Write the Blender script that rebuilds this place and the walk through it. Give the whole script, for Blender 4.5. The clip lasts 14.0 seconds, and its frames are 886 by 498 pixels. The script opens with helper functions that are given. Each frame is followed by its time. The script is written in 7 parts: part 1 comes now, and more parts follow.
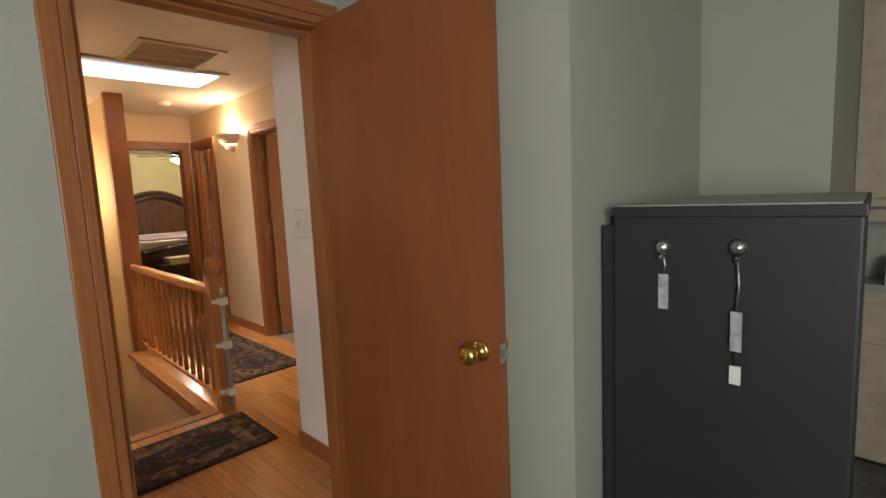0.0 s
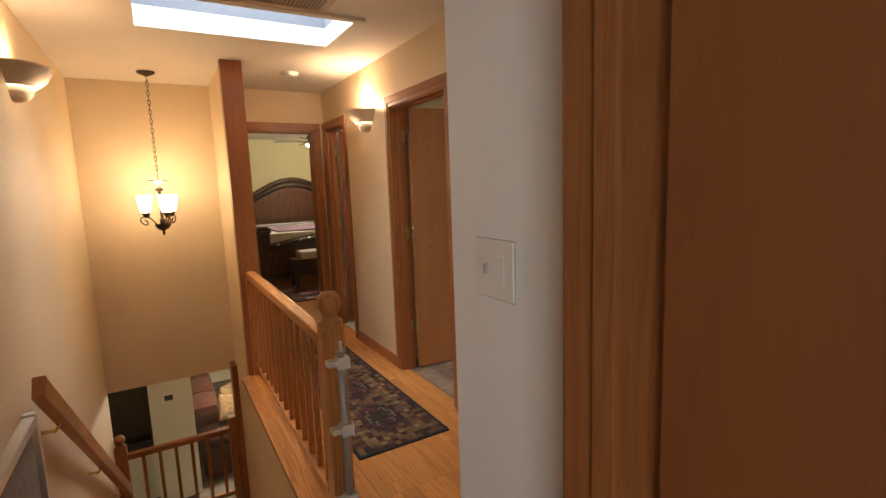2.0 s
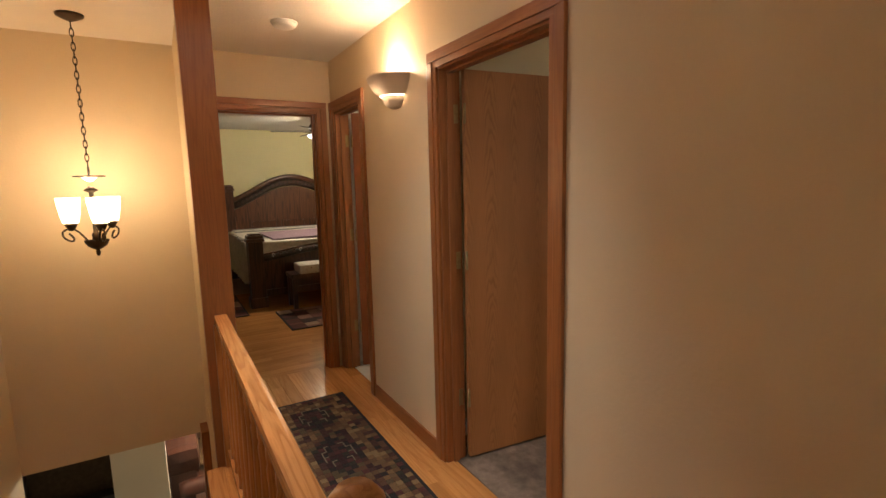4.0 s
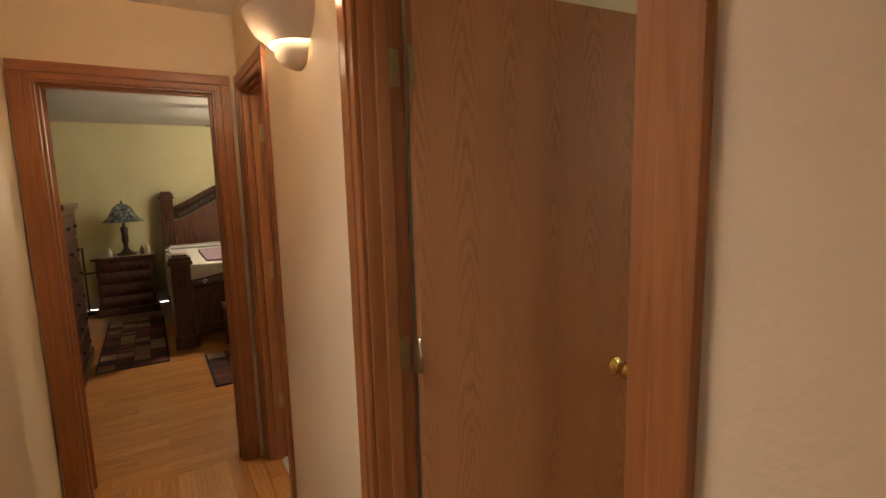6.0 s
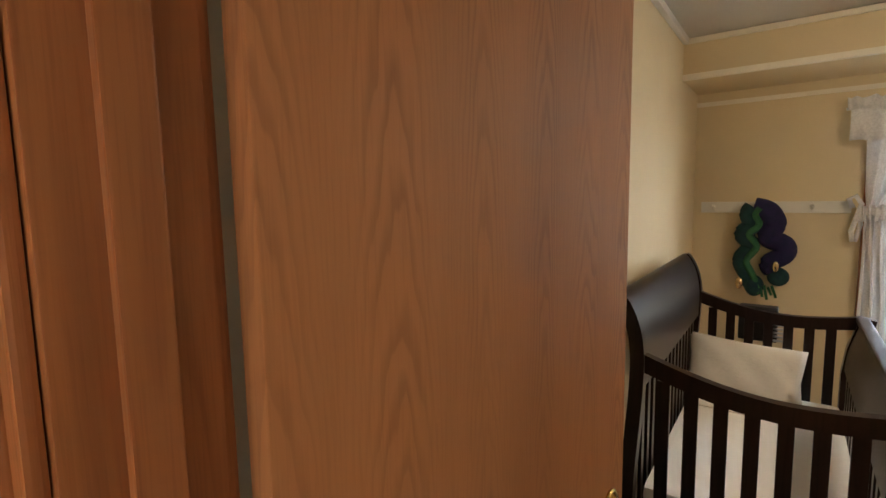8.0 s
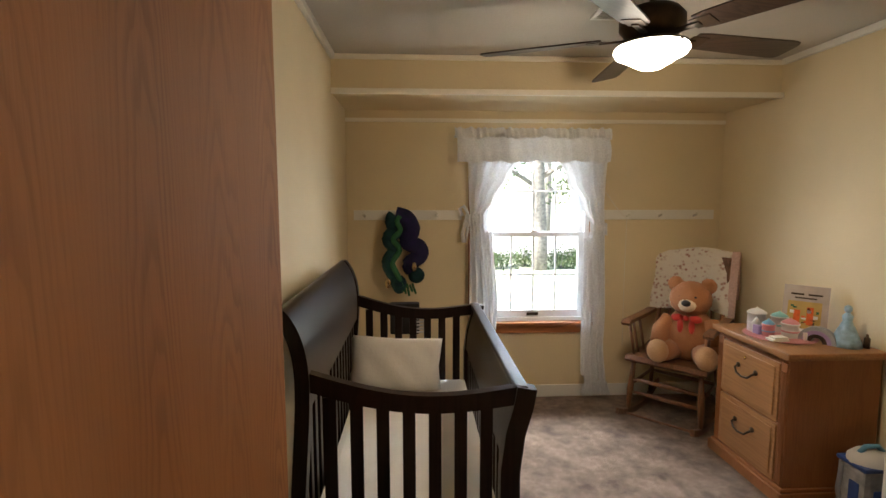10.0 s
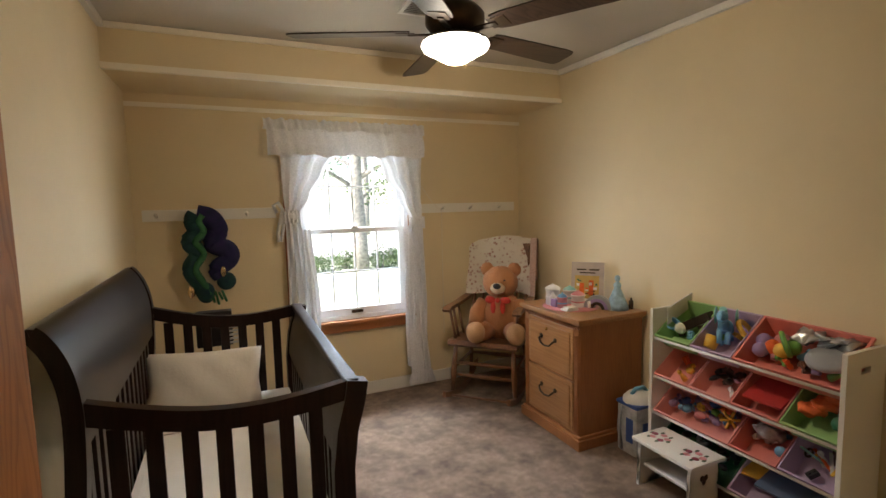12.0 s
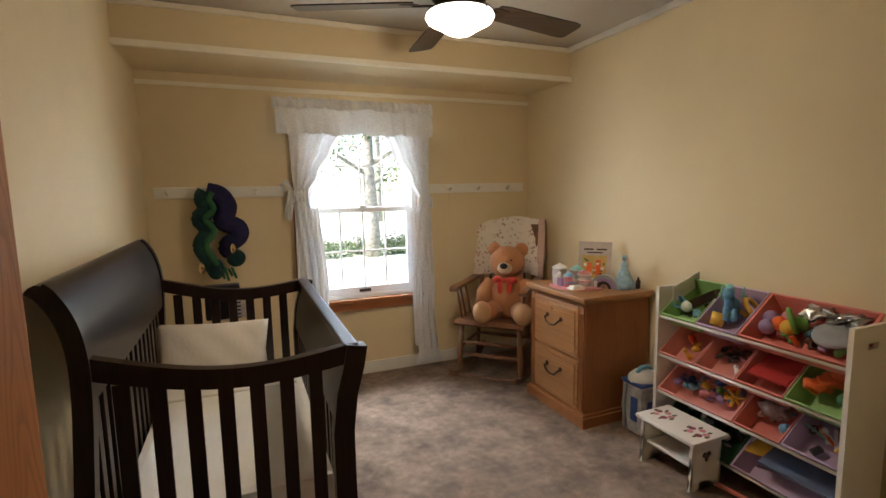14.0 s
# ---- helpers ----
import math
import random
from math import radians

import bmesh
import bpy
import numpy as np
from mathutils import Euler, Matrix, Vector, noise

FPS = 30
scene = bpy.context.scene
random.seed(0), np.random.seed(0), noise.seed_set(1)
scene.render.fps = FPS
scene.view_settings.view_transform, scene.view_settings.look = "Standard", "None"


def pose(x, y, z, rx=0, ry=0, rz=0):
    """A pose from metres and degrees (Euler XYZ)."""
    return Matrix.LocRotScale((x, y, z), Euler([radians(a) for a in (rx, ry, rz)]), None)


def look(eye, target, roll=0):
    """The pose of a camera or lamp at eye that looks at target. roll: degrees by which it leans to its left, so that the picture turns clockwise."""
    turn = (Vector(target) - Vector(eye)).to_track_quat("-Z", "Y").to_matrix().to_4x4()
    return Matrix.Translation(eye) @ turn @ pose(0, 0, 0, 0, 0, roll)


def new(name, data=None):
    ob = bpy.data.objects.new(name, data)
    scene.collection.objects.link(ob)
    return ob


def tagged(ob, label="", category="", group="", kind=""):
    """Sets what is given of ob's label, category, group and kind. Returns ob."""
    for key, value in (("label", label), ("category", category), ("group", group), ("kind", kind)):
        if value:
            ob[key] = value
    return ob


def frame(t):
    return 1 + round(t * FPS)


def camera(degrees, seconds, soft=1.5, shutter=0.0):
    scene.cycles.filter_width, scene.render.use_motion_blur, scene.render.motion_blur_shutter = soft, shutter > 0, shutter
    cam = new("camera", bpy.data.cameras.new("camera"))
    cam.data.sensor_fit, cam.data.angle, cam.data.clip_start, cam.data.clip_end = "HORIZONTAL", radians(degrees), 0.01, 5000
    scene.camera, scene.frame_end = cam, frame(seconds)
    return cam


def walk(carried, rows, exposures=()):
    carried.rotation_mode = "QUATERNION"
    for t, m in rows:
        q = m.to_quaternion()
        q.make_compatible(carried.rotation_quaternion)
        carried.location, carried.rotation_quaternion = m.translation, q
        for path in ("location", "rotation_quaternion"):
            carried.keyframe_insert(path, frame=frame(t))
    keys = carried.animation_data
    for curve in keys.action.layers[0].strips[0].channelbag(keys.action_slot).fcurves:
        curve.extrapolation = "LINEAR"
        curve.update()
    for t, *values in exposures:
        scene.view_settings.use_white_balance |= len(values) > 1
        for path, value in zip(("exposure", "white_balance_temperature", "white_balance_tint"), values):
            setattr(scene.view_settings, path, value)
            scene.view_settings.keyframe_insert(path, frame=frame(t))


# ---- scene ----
cam = camera(85.1, 14.0)
PATH = [
    (0, (0.314, 0.078, 1.387), (-1.089, 1.483, 1.152), -2.6),
    (0.5, (0.019, 0.238, 1.391), (-1.485, 1.532, 1.148), -2.4),
    (1, (-0.309, 0.421, 1.431), (-1.9, 1.605, 1.177), -2.2),
    (1.5, (-0.631, 0.54, 1.443), (-2.302, 1.608, 1.18), -2.2),
    (2, (-1.011, 0.641, 1.463), (-2.721, 1.643, 1.192), -2.1),
    (2.2, (-1.154, 0.688, 1.484), (-2.87, 1.678, 1.207), -2.0),
    (4.3, (-2.428, 1.093, 1.494), (-4.141, 2.088, 1.218), -1.3),
    (4.5, (-2.524, 1.175, 1.499), (-4.239, 2.166, 1.222), -1.4),
    (5, (-2.765, 1.404, 1.537), (-4.471, 2.409, 1.256), -1.5),
    (5.5, (-2.968, 1.611, 1.558), (-4.668, 2.626, 1.28), -1.3),
    (6, (-3.238, 1.744, 1.537), (-4.934, 2.769, 1.266), -1.5),
    (6.5, (-3.49, 1.842, 1.548), (-5.173, 2.89, 1.284), -1.5),
    (7, (-3.71, 1.957, 1.53), (-5.322, 3.116, 1.287), -1.4),
    (7.5, (-3.857, 2.045, 1.517), (-5.31, 3.401, 1.29), -1.3),
    (8, (-3.997, 2.114, 1.526), (-5.159, 3.728, 1.31), -1.0),
    (8.5, (-4.045, 2.154, 1.531), (-4.855, 3.971, 1.33), -1.0),
    (9, (-4.039, 2.221, 1.521), (-4.461, 4.166, 1.331), -1.1),
    (9.2, (-4.025, 2.24, 1.526), (-4.335, 4.205, 1.328), -0.7),
    (11.3, (-4.027, 2.312, 1.503), (-3.37, 4.192, 1.316), -1.2),
    (11.5, (-4.032, 2.317, 1.495), (-3.313, 4.174, 1.309), -1.3),
    (12, (-4.016, 2.34, 1.469), (-3.205, 4.158, 1.275), -1.3),
    (12.5, (-3.997, 2.364, 1.449), (-3.158, 4.168, 1.245), -1.3),
    (13, (-3.965, 2.381, 1.427), (-3.118, 4.179, 1.21), -1.2),
    (13.5, (-3.951, 2.384, 1.4), (-3.116, 4.187, 1.172), -1.1),
    (14, (-3.984, 2.312, 1.404), (-3.225, 4.147, 1.164), -1.1),
]
walk(cam, [(t, look(eye, target, roll)) for t, eye, target, roll in PATH], [(0.0, 2.2), (0.5, 2.08), (1.0, 2.1), (2.0, 2.0), (4.5, 1.72), (5.5, 1.8), (6.5, 2.2), (7.5, 2.3), (8.5, 2.12), (9.0, 2.0), (11.5, 1.95), (14.0, 1.98)])

# ---- light ----
world = bpy.data.worlds.new("world")
scene.world = world
world.use_nodes = True
_wn = world.node_tree.nodes
_bg = _wn["Background"]
_sky = _wn.new("ShaderNodeTexSky")
_sky.sky_type = "NISHITA"
_sky.sun_disc = False
_sky.sun_elevation = radians(42)
_sky.sun_rotation = radians(257)
world.node_tree.links.new(_sky.outputs[0], _bg.inputs[0])
_bg.inputs[1].default_value = 0.15


def lamp(name, kind, m, energy, color, **more):
    data = bpy.data.lights.new(name, kind)
    data.energy, data.color = energy, color
    if "size" in more:
        data.shape = "RECTANGLE"
        data.size, data.size_y = more["size"]
    if "soft" in more:
        data.shadow_soft_size = more["soft"]
    if "angle" in more:
        data.angle = radians(more["angle"])
    if "spot" in more:
        data.spot_size, data.spot_blend = radians(more["spot"]), 0.6
    ob = new(name, data)
    ob.matrix_world = m
    return ob


WARM = (1.0, 0.70, 0.45)
SOFTW = (1.0, 0.84, 0.62)
lamp("sun", "SUN", look((0, 0, 0), (0.93, 0.22, -0.86)), 5.0, (1.0, 0.95, 0.88), angle=0.5)
lamp("window_daylight", "AREA", look((-3.0, 7.6, 2.98), (-3.1, 5.0, 1.7)), 85, (0.88, 0.93, 1.0), size=(2.4, 1.2))
lamp("window_daylight", "AREA", look((-1.9, 6.75, 1.5), (-3.9, 5.0, 1.2)), 11, (0.86, 0.94, 1.0), size=(0.9, 1.5))
lamp("window_daylight", "AREA", look((-4.4, 6.75, 1.5), (-2.3, 5.0, 0.8)), 9, (0.88, 0.93, 1.0), size=(0.9, 1.5))
lamp("nursery_fan_lamp", "POINT", pose(-3.09, 4.24, 1.99), 2.9, (1.0, 0.80, 0.58), soft=0.07)
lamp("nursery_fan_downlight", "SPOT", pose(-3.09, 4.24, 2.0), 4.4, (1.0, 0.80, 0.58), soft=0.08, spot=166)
lamp("chandelier_lamp", "POINT", pose(-5.6, 0.67, 1.56), 4.7, WARM, soft=0.09)
lamp("sconce_lamp", "POINT", pose(-4.82, 2.11, 2.12), 2.8, WARM, soft=0.03)
lamp("skylight_daylight", "AREA", look((-4.06, 1.18, 3.6), (-4.06, 1.181, 0.0)), 36, (1.0, 0.96, 0.92), size=(1.0, 1.5))
lamp("sconce_lamp", "POINT", pose(-4.11, 0.19, 2.14), 0.7, WARM, soft=0.03)
lamp("sconce_underlight", "POINT", pose(-4.82, 2.05, 1.94), 0.15, WARM, soft=0.03)
lamp("sconce_underlight", "POINT", pose(-4.11, 0.25, 1.96), 0.25, WARM, soft=0.03)
lamp("master_fan_lamp", "POINT", pose(-8.95, 2.95, 2.0), 17, SOFTW, soft=0.08)
# two unseen lamps added to brighten the bathroom and the lower room
lamp("bath_fill", "POINT", pose(-5.3, 3.4, 2.1), 5, SOFTW, soft=0.08)
lamp("lower_room_fill", "POINT", pose(-8.6, 1.6, -0.6), 52, SOFTW, soft=0.1)
# unseen area lamp added inside the study in place of its daylight
lamp("study_fill", "AREA", look((1.6, -1.2, 1.6), (-1.5, 1.2, 1.1)), 13.8, (0.97, 0.94, 0.88), size=(1.0, 1.2))

# ---- materials ----


def mat(name, rough=0.5, metal=0.0):
    m = bpy.data.materials.new(name)
    m.use_nodes = True
    n = m.node_tree.nodes
    b = n["Principled BSDF"]
    b.inputs["Roughness"].default_value = rough
    b.inputs["Metallic"].default_value = metal
    return m, n, m.node_tree.links, b


def coords(n, l, scale=(1, 1, 1), rot=(0, 0, 0)):
    tc, mp = n.new("ShaderNodeTexCoord"), n.new("ShaderNodeMapping")
    mp.inputs["Scale"].default_value = scale
    mp.inputs["Rotation"].default_value = [radians(a) for a in rot]
    l.new(tc.outputs["Object"], mp.inputs["Vector"])
    return mp.outputs["Vector"]


def noise_tex(n, l, vec, scale, detail=3, rough=0.55):
    t = n.new("ShaderNodeTexNoise")
    t.inputs["Scale"].default_value, t.inputs["Detail"].default_value, t.inputs["Roughness"].default_value = scale, detail, rough
    l.new(vec, t.inputs["Vector"])
    return t.outputs["Fac"]


def ramp(n, l, fac, stops):
    r = n.new("ShaderNodeValToRGB")
    e = r.color_ramp.elements
    while len(e) < len(stops):
        e.new(0.5)
    for k, (p, c) in zip(e, stops):
        k.position, k.color = p, (*c, 1)
    l.new(fac, r.inputs["Fac"])
    return r.outputs["Color"]


def mix(n, l, fac, a, b, mode="MIX"):
    x = n.new("ShaderNodeMix")
    x.data_type, x.blend_type = "RGBA", mode
    if isinstance(fac, float):
        x.inputs[0].default_value = fac
    else:
        l.new(fac, x.inputs[0])
    for s, v in ((6, a), (7, b)):
        if isinstance(v, tuple):
            x.inputs[s].default_value = (*v, 1)
        else:
            l.new(v, x.inputs[s])
    return x.outputs[2]


def bump(n, l, b, height, strength, dist=0.01):
    k = n.new("ShaderNodeBump")
    k.inputs["Strength"].default_value, k.inputs["Distance"].default_value = strength, dist
    l.new(height, k.inputs["Height"])
    l.new(k.outputs[0], b.inputs["Normal"])


def scaled(c, k):
    return tuple(min(1.0, v * k) for v in c)


def paint(name, c, rough=0.6, tex=1.0):
    m, n, l, b = mat(name, rough)
    v = coords(n, l)
    big = noise_tex(n, l, v, 1.1, 4)
    fine = noise_tex(n, l, v, 70, 3)
    l.new(ramp(n, l, big, [(0.3, scaled(c, 0.93)), (0.7, scaled(c, 1.04))]), b.inputs["Base Color"])
    bump(n, l, b, fine, 0.25 * tex, 0.004)
    return m


def plain(name, c, rough=0.5, metal=0.0, vary=0.12, scale=14, relief=0.1):
    m, n, l, b = mat(name, rough, metal)
    v = coords(n, l)
    f = noise_tex(n, l, v, scale, 4)
    l.new(ramp(n, l, f, [(0.3, scaled(c, 1 - vary)), (0.7, scaled(c, 1 + vary))]), b.inputs["Base Color"])
    if relief:
        bump(n, l, b, noise_tex(n, l, v, scale * 6, 2), relief, 0.002)
    return m


def wood(name, dark, light, axis="Z", veneer=0.0, rough=0.35, grain=1.0, per_object=False):
    """Wood with its grain along one axis; veneer: half the width of the leaves whose arches repeat across a panel."""
    m, n, l, b = mat(name, rough)

    def calc(op, x, y=0.0, z=0.0):
        k = n.new("ShaderNodeMath")
        k.operation = op
        for slot, v in enumerate((x, y, z)):
            if isinstance(v, (int, float)):
                k.inputs[slot].default_value = v
            else:
                l.new(v, k.inputs[slot])
        return k.outputs[0]

    def triple(x, y, z):
        k = n.new("ShaderNodeCombineXYZ")
        for slot, v in enumerate((x, y, z)):
            l.new(v, k.inputs[slot])
        return k.outputs[0]

    def stretched(vec, scale):
        k = n.new("ShaderNodeMapping")
        k.inputs["Scale"].default_value = scale
        l.new(vec, k.inputs["Vector"])
        return k.outputs[0]

    tc, sep = n.new("ShaderNodeTexCoord"), n.new("ShaderNodeSeparateXYZ")
    l.new(tc.outputs["Object"], sep.inputs[0])
    outs = [sep.outputs[k] for k in {"Z": (0, 1, 2), "X": (1, 2, 0), "Y": (0, 2, 1)}[axis]]
    if per_object:
        inf = n.new("ShaderNodeObjectInfo")
        outs[0] = calc("MULTIPLY_ADD", inf.outputs["Random"], 3.7, outs[0])
        outs[2] = calc("MULTIPLY_ADD", inf.outputs["Random"], 9.1, outs[2])
    vec = triple(*outs)
    slow = noise_tex(n, l, stretched(vec, (1, 1, 0.22)), 6.0, 3)
    if veneer:
        # flat sawn leaves: arches that rise towards the middle of each leaf, at a height of its own
        across = calc("MULTIPLY_ADD", slow, veneer * 0.45, calc("ADD", outs[0], outs[1]))
        fold = calc("PINGPONG", across, veneer)
        leaf = calc("FLOOR", calc("MULTIPLY_ADD", across, 0.5 / veneer, 0.5))
        rand = n.new("ShaderNodeTexWhiteNoise")
        rand.noise_dimensions = "1D"
        l.new(leaf, rand.inputs["W"])
        rise = calc("POWER", calc("MULTIPLY", fold, 1.0 / veneer), 1.7)
        rise = calc("MULTIPLY", rise, calc("MULTIPLY_ADD", rand.outputs["Value"], 0.5, 0.45))
        high = calc("MULTIPLY_ADD", rand.outputs["Value"], 1.6, calc("ADD", outs[2], rise))
        shown = calc("MULTIPLY", fold, 1.0 / veneer)
        wave = calc("MULTIPLY_ADD", high, 7.5 * grain, calc("MULTIPLY", noise_tex(n, l, stretched(vec, (1, 1, 0.16)), 17.0, 3), 4.5))
    else:
        wave = calc("MULTIPLY", noise_tex(n, l, stretched(vec, (1, 1, 0.05)), 11.0 * grain, 2, 0.45), 11.0)
    line = calc("FRACT", wave)
    pores = noise_tex(n, l, stretched(vec, (1, 1, 0.03)), 330, 2)
    base = ramp(n, l, line, [(0.0, dark), (0.12, dark), (0.5, light), (0.92, scaled(light, 0.96)), (1.0, dark)])
    if veneer:
        # the arches stand out in the middle of a leaf and fade towards its straight grained sides
        fade = mix(n, l, 1.0, ramp(n, l, shown, [(0.3, (1, 1, 1)), (0.75, (0.2, 0.2, 0.2))]), ramp(n, l, noise_tex(n, l, stretched(vec, (1, 1, 0.3)), 4.5, 2), [(0.35, (0.3, 0.3, 0.3)), (0.6, (1, 1, 1))]), "MULTIPLY")
        base = mix(n, l, fade, scaled(light, 0.97), base)
    por = ramp(n, l, pores, [(0.36, (0.74, 0.70, 0.66)), (0.5, (1, 1, 1))])
    blo = ramp(n, l, slow, [(0.3, (0.86, 0.84, 0.82)), (0.7, (1.08, 1.07, 1.06))])
    c = mix(n, l, 1.0, mix(n, l, 0.28 if veneer else 0.4, base, por, "MULTIPLY"), blo, "MULTIPLY")
    if per_object:
        rr = n.new("ShaderNodeValToRGB")
        rr.color_ramp.elements[0].color, rr.color_ramp.elements[1].color = (0.87, 0.85, 0.83, 1), (1.08, 1.07, 1.05, 1)
        l.new(inf.outputs["Random"], rr.inputs[0])
        c = mix(n, l, 1.0, c, rr.outputs[0], "MULTIPLY")
    l.new(c, b.inputs["Base Color"])
    bump(n, l, b, pores, 0.12, 0.002)
    return m


def glow(name, c, strength):
    m, n, l, b = mat(name, 0.4)
    b.inputs["Base Color"].default_value = (*c, 1)
    b.inputs["Emission Color"].default_value = (*c, 1)
    b.inputs["Emission Strength"].default_value = strength
    return m


def clear(name, tint=(1, 1, 1), rough=0.0):
    m, n, l, b = mat(name, rough)
    b.inputs["Base Color"].default_value = (*tint, 1)
    b.inputs["Transmission Weight"].default_value = 1.0
    b.inputs["IOR"].default_value = 1.05
    return m


M_HALL = paint("hall_paint", (0.72, 0.58, 0.385))
M_WHITE_WALL = paint("white_wall_paint", (0.86, 0.86, 0.87))
M_STUDY = paint("study_paint", (0.37, 0.38, 0.335))
M_NURS = paint("nursery_paint", (0.72, 0.60, 0.38))
M_MASTER = paint("master_paint", (0.66, 0.60, 0.34))
M_CEIL = paint("ceiling_paint", (0.78, 0.73, 0.65), 0.75, 2.0)
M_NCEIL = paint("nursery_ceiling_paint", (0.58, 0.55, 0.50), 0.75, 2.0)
M_TRIMW = paint("white_trim_paint", (0.78, 0.76, 0.70), 0.4, 0.4)
M_CREAM = paint("cream_moulding_paint", (0.86, 0.81, 0.69), 0.4, 0.4)
OAK_D, OAK_L = (0.295, 0.107, 0.035), (0.345, 0.13, 0.042)
M_TRIM = wood("oak_trim", OAK_D, OAK_L, "Z", grain=1.4)
M_TRIMX = wood("oak_trim_x", OAK_D, OAK_L, "X", grain=1.4)
M_TRIMY = wood("oak_trim_y", OAK_D, OAK_L, "Y", grain=1.4)
M_DOOR = wood("oak_door_veneer", (0.335, 0.136, 0.045), (0.44, 0.186, 0.062), "Z", veneer=0.072, grain=1.35, rough=0.58)
M_DOOR2 = wood("birch_door_veneer", (0.245, 0.077, 0.0235), (0.272, 0.088, 0.0275), "Z", veneer=0.16, grain=0.6, rough=0.45)
M_FLOOR = wood("oak_floor", (0.54, 0.238, 0.074), (0.63, 0.295, 0.096), "X", grain=1.0, rough=0.22, per_object=True)
M_BRASS = plain("brass", (0.72, 0.50, 0.16), 0.22, 1.0, 0.1, 30, 0.02)
M_STEEL = plain("brushed_steel", (0.6, 0.6, 0.6), 0.3, 1.0, 0.08, 30, 0.02)
M_WHITEP = plain("white_plastic", (0.78, 0.77, 0.74), 0.35, 0, 0.03, 8, 0.02)
M_CERAM = plain("ivory_ceramic", (0.62, 0.50, 0.37), 0.5, 0, 0.05, 8, 0.05)
M_IRON = plain("dark_bronze", (0.07, 0.05, 0.035), 0.4, 0.8, 0.2, 20, 0.1)
M_SHADE = glow("lit_glass_shade", (1.0, 0.82, 0.52), 2.0)
M_FANGLOW = glow("lit_frosted_bowl", (1.0, 0.93, 0.8), 2.2)
M_ESP = wood("espresso_wood", (0.014, 0.0066, 0.0052), (0.019, 0.0095, 0.0072), "Z", rough=0.3)
M_ESP.node_tree.nodes["Principled BSDF"].inputs["Specular IOR Level"].default_value = 0.25
M_HONEY = wood("honey_oak_rail", (0.42, 0.172, 0.052), (0.54, 0.24, 0.076), "Z", grain=1.4, rough=0.3)
M_HONEYX = wood("honey_oak_rail_x", (0.42, 0.172, 0.052), (0.54, 0.24, 0.076), "X", grain=1.4, rough=0.25)
M_CHERRY = wood("dark_cherry", (0.035, 0.012, 0.007), (0.09, 0.032, 0.017), "Z", rough=0.3)
M_GLASS = clear("window_glass")

# ---- mesh helpers ----


def cube(bm, x0, x1, y0, y1, z0, z1, bev=0.0):
    r = bmesh.ops.create_cube(bm, size=1.0, matrix=Matrix.Translation(((x0 + x1) / 2, (y0 + y1) / 2, (z0 + z1) / 2)) @ Matrix.Diagonal((abs(x1 - x0), abs(y1 - y0), abs(z1 - z0), 1)))
    if bev:
        es = list({e for v in r["verts"] for e in v.link_edges})
        bmesh.ops.bevel(bm, geom=es, offset=bev, segments=2, affect="EDGES", profile=0.7)
    return bm


def box(x0, x1, y0, y1, z0, z1, bev=0.0):
    return cube(bmesh.new(), x0, x1, y0, y1, z0, z1, bev)


def boxes(*rows, bev=0.0):
    bm = bmesh.new()
    for r in rows:
        cube(bm, *r, bev=bev)
    return bm


def lathe(profile, seg=24, m=None, arc=360):
    """Turns rows of (radius, height) round z."""
    bm = bmesh.new()
    rings = []
    closed = arc == 360
    cnt = seg if closed else seg + 1
    for r, z in profile:
        rings.append([bm.verts.new((max(r, 1e-4) * math.cos(radians(arc) * k / seg), max(r, 1e-4) * math.sin(radians(arc) * k / seg), z)) for k in range(cnt)])
    for a, b in zip(rings, rings[1:]):
        for k in range(seg):
            k2 = (k + 1) % cnt
            bm.faces.new((a[k], a[k2], b[k2], b[k]))
    for f in bm.faces:
        f.smooth = True
    if m is not None:
        bm.transform(m)
    return bm


def tube(points, radius, seg=8, taper=None):
    """A round bar along points."""
    bm = bmesh.new()
    pts = [Vector(p) for p in points]
    rings = []
    up = Vector((0.13, 0.27, 1)).normalized()
    for i, p in enumerate(pts):
        d = (pts[min(i + 1, len(pts) - 1)] - pts[max(i - 1, 0)]).normalized()
        a = d.cross(up)
        a = a.normalized() if a.length > 1e-3 else d.orthogonal().normalized()
        b = d.cross(a)
        r = radius if taper is None else radius * taper(i / max(1, len(pts) - 1))
        rings.append([bm.verts.new(p + r * (math.cos(math.tau * k / seg) * a + math.sin(math.tau * k / seg) * b)) for k in range(seg)])
    for a, b in zip(rings, rings[1:]):
        for k in range(seg):
            f = bm.faces.new((a[k], a[(k + 1) % seg], b[(k + 1) % seg], b[k]))
            f.smooth = True
    bm.faces.new(rings[0])
    bm.faces.new(rings[-1])
    return bm


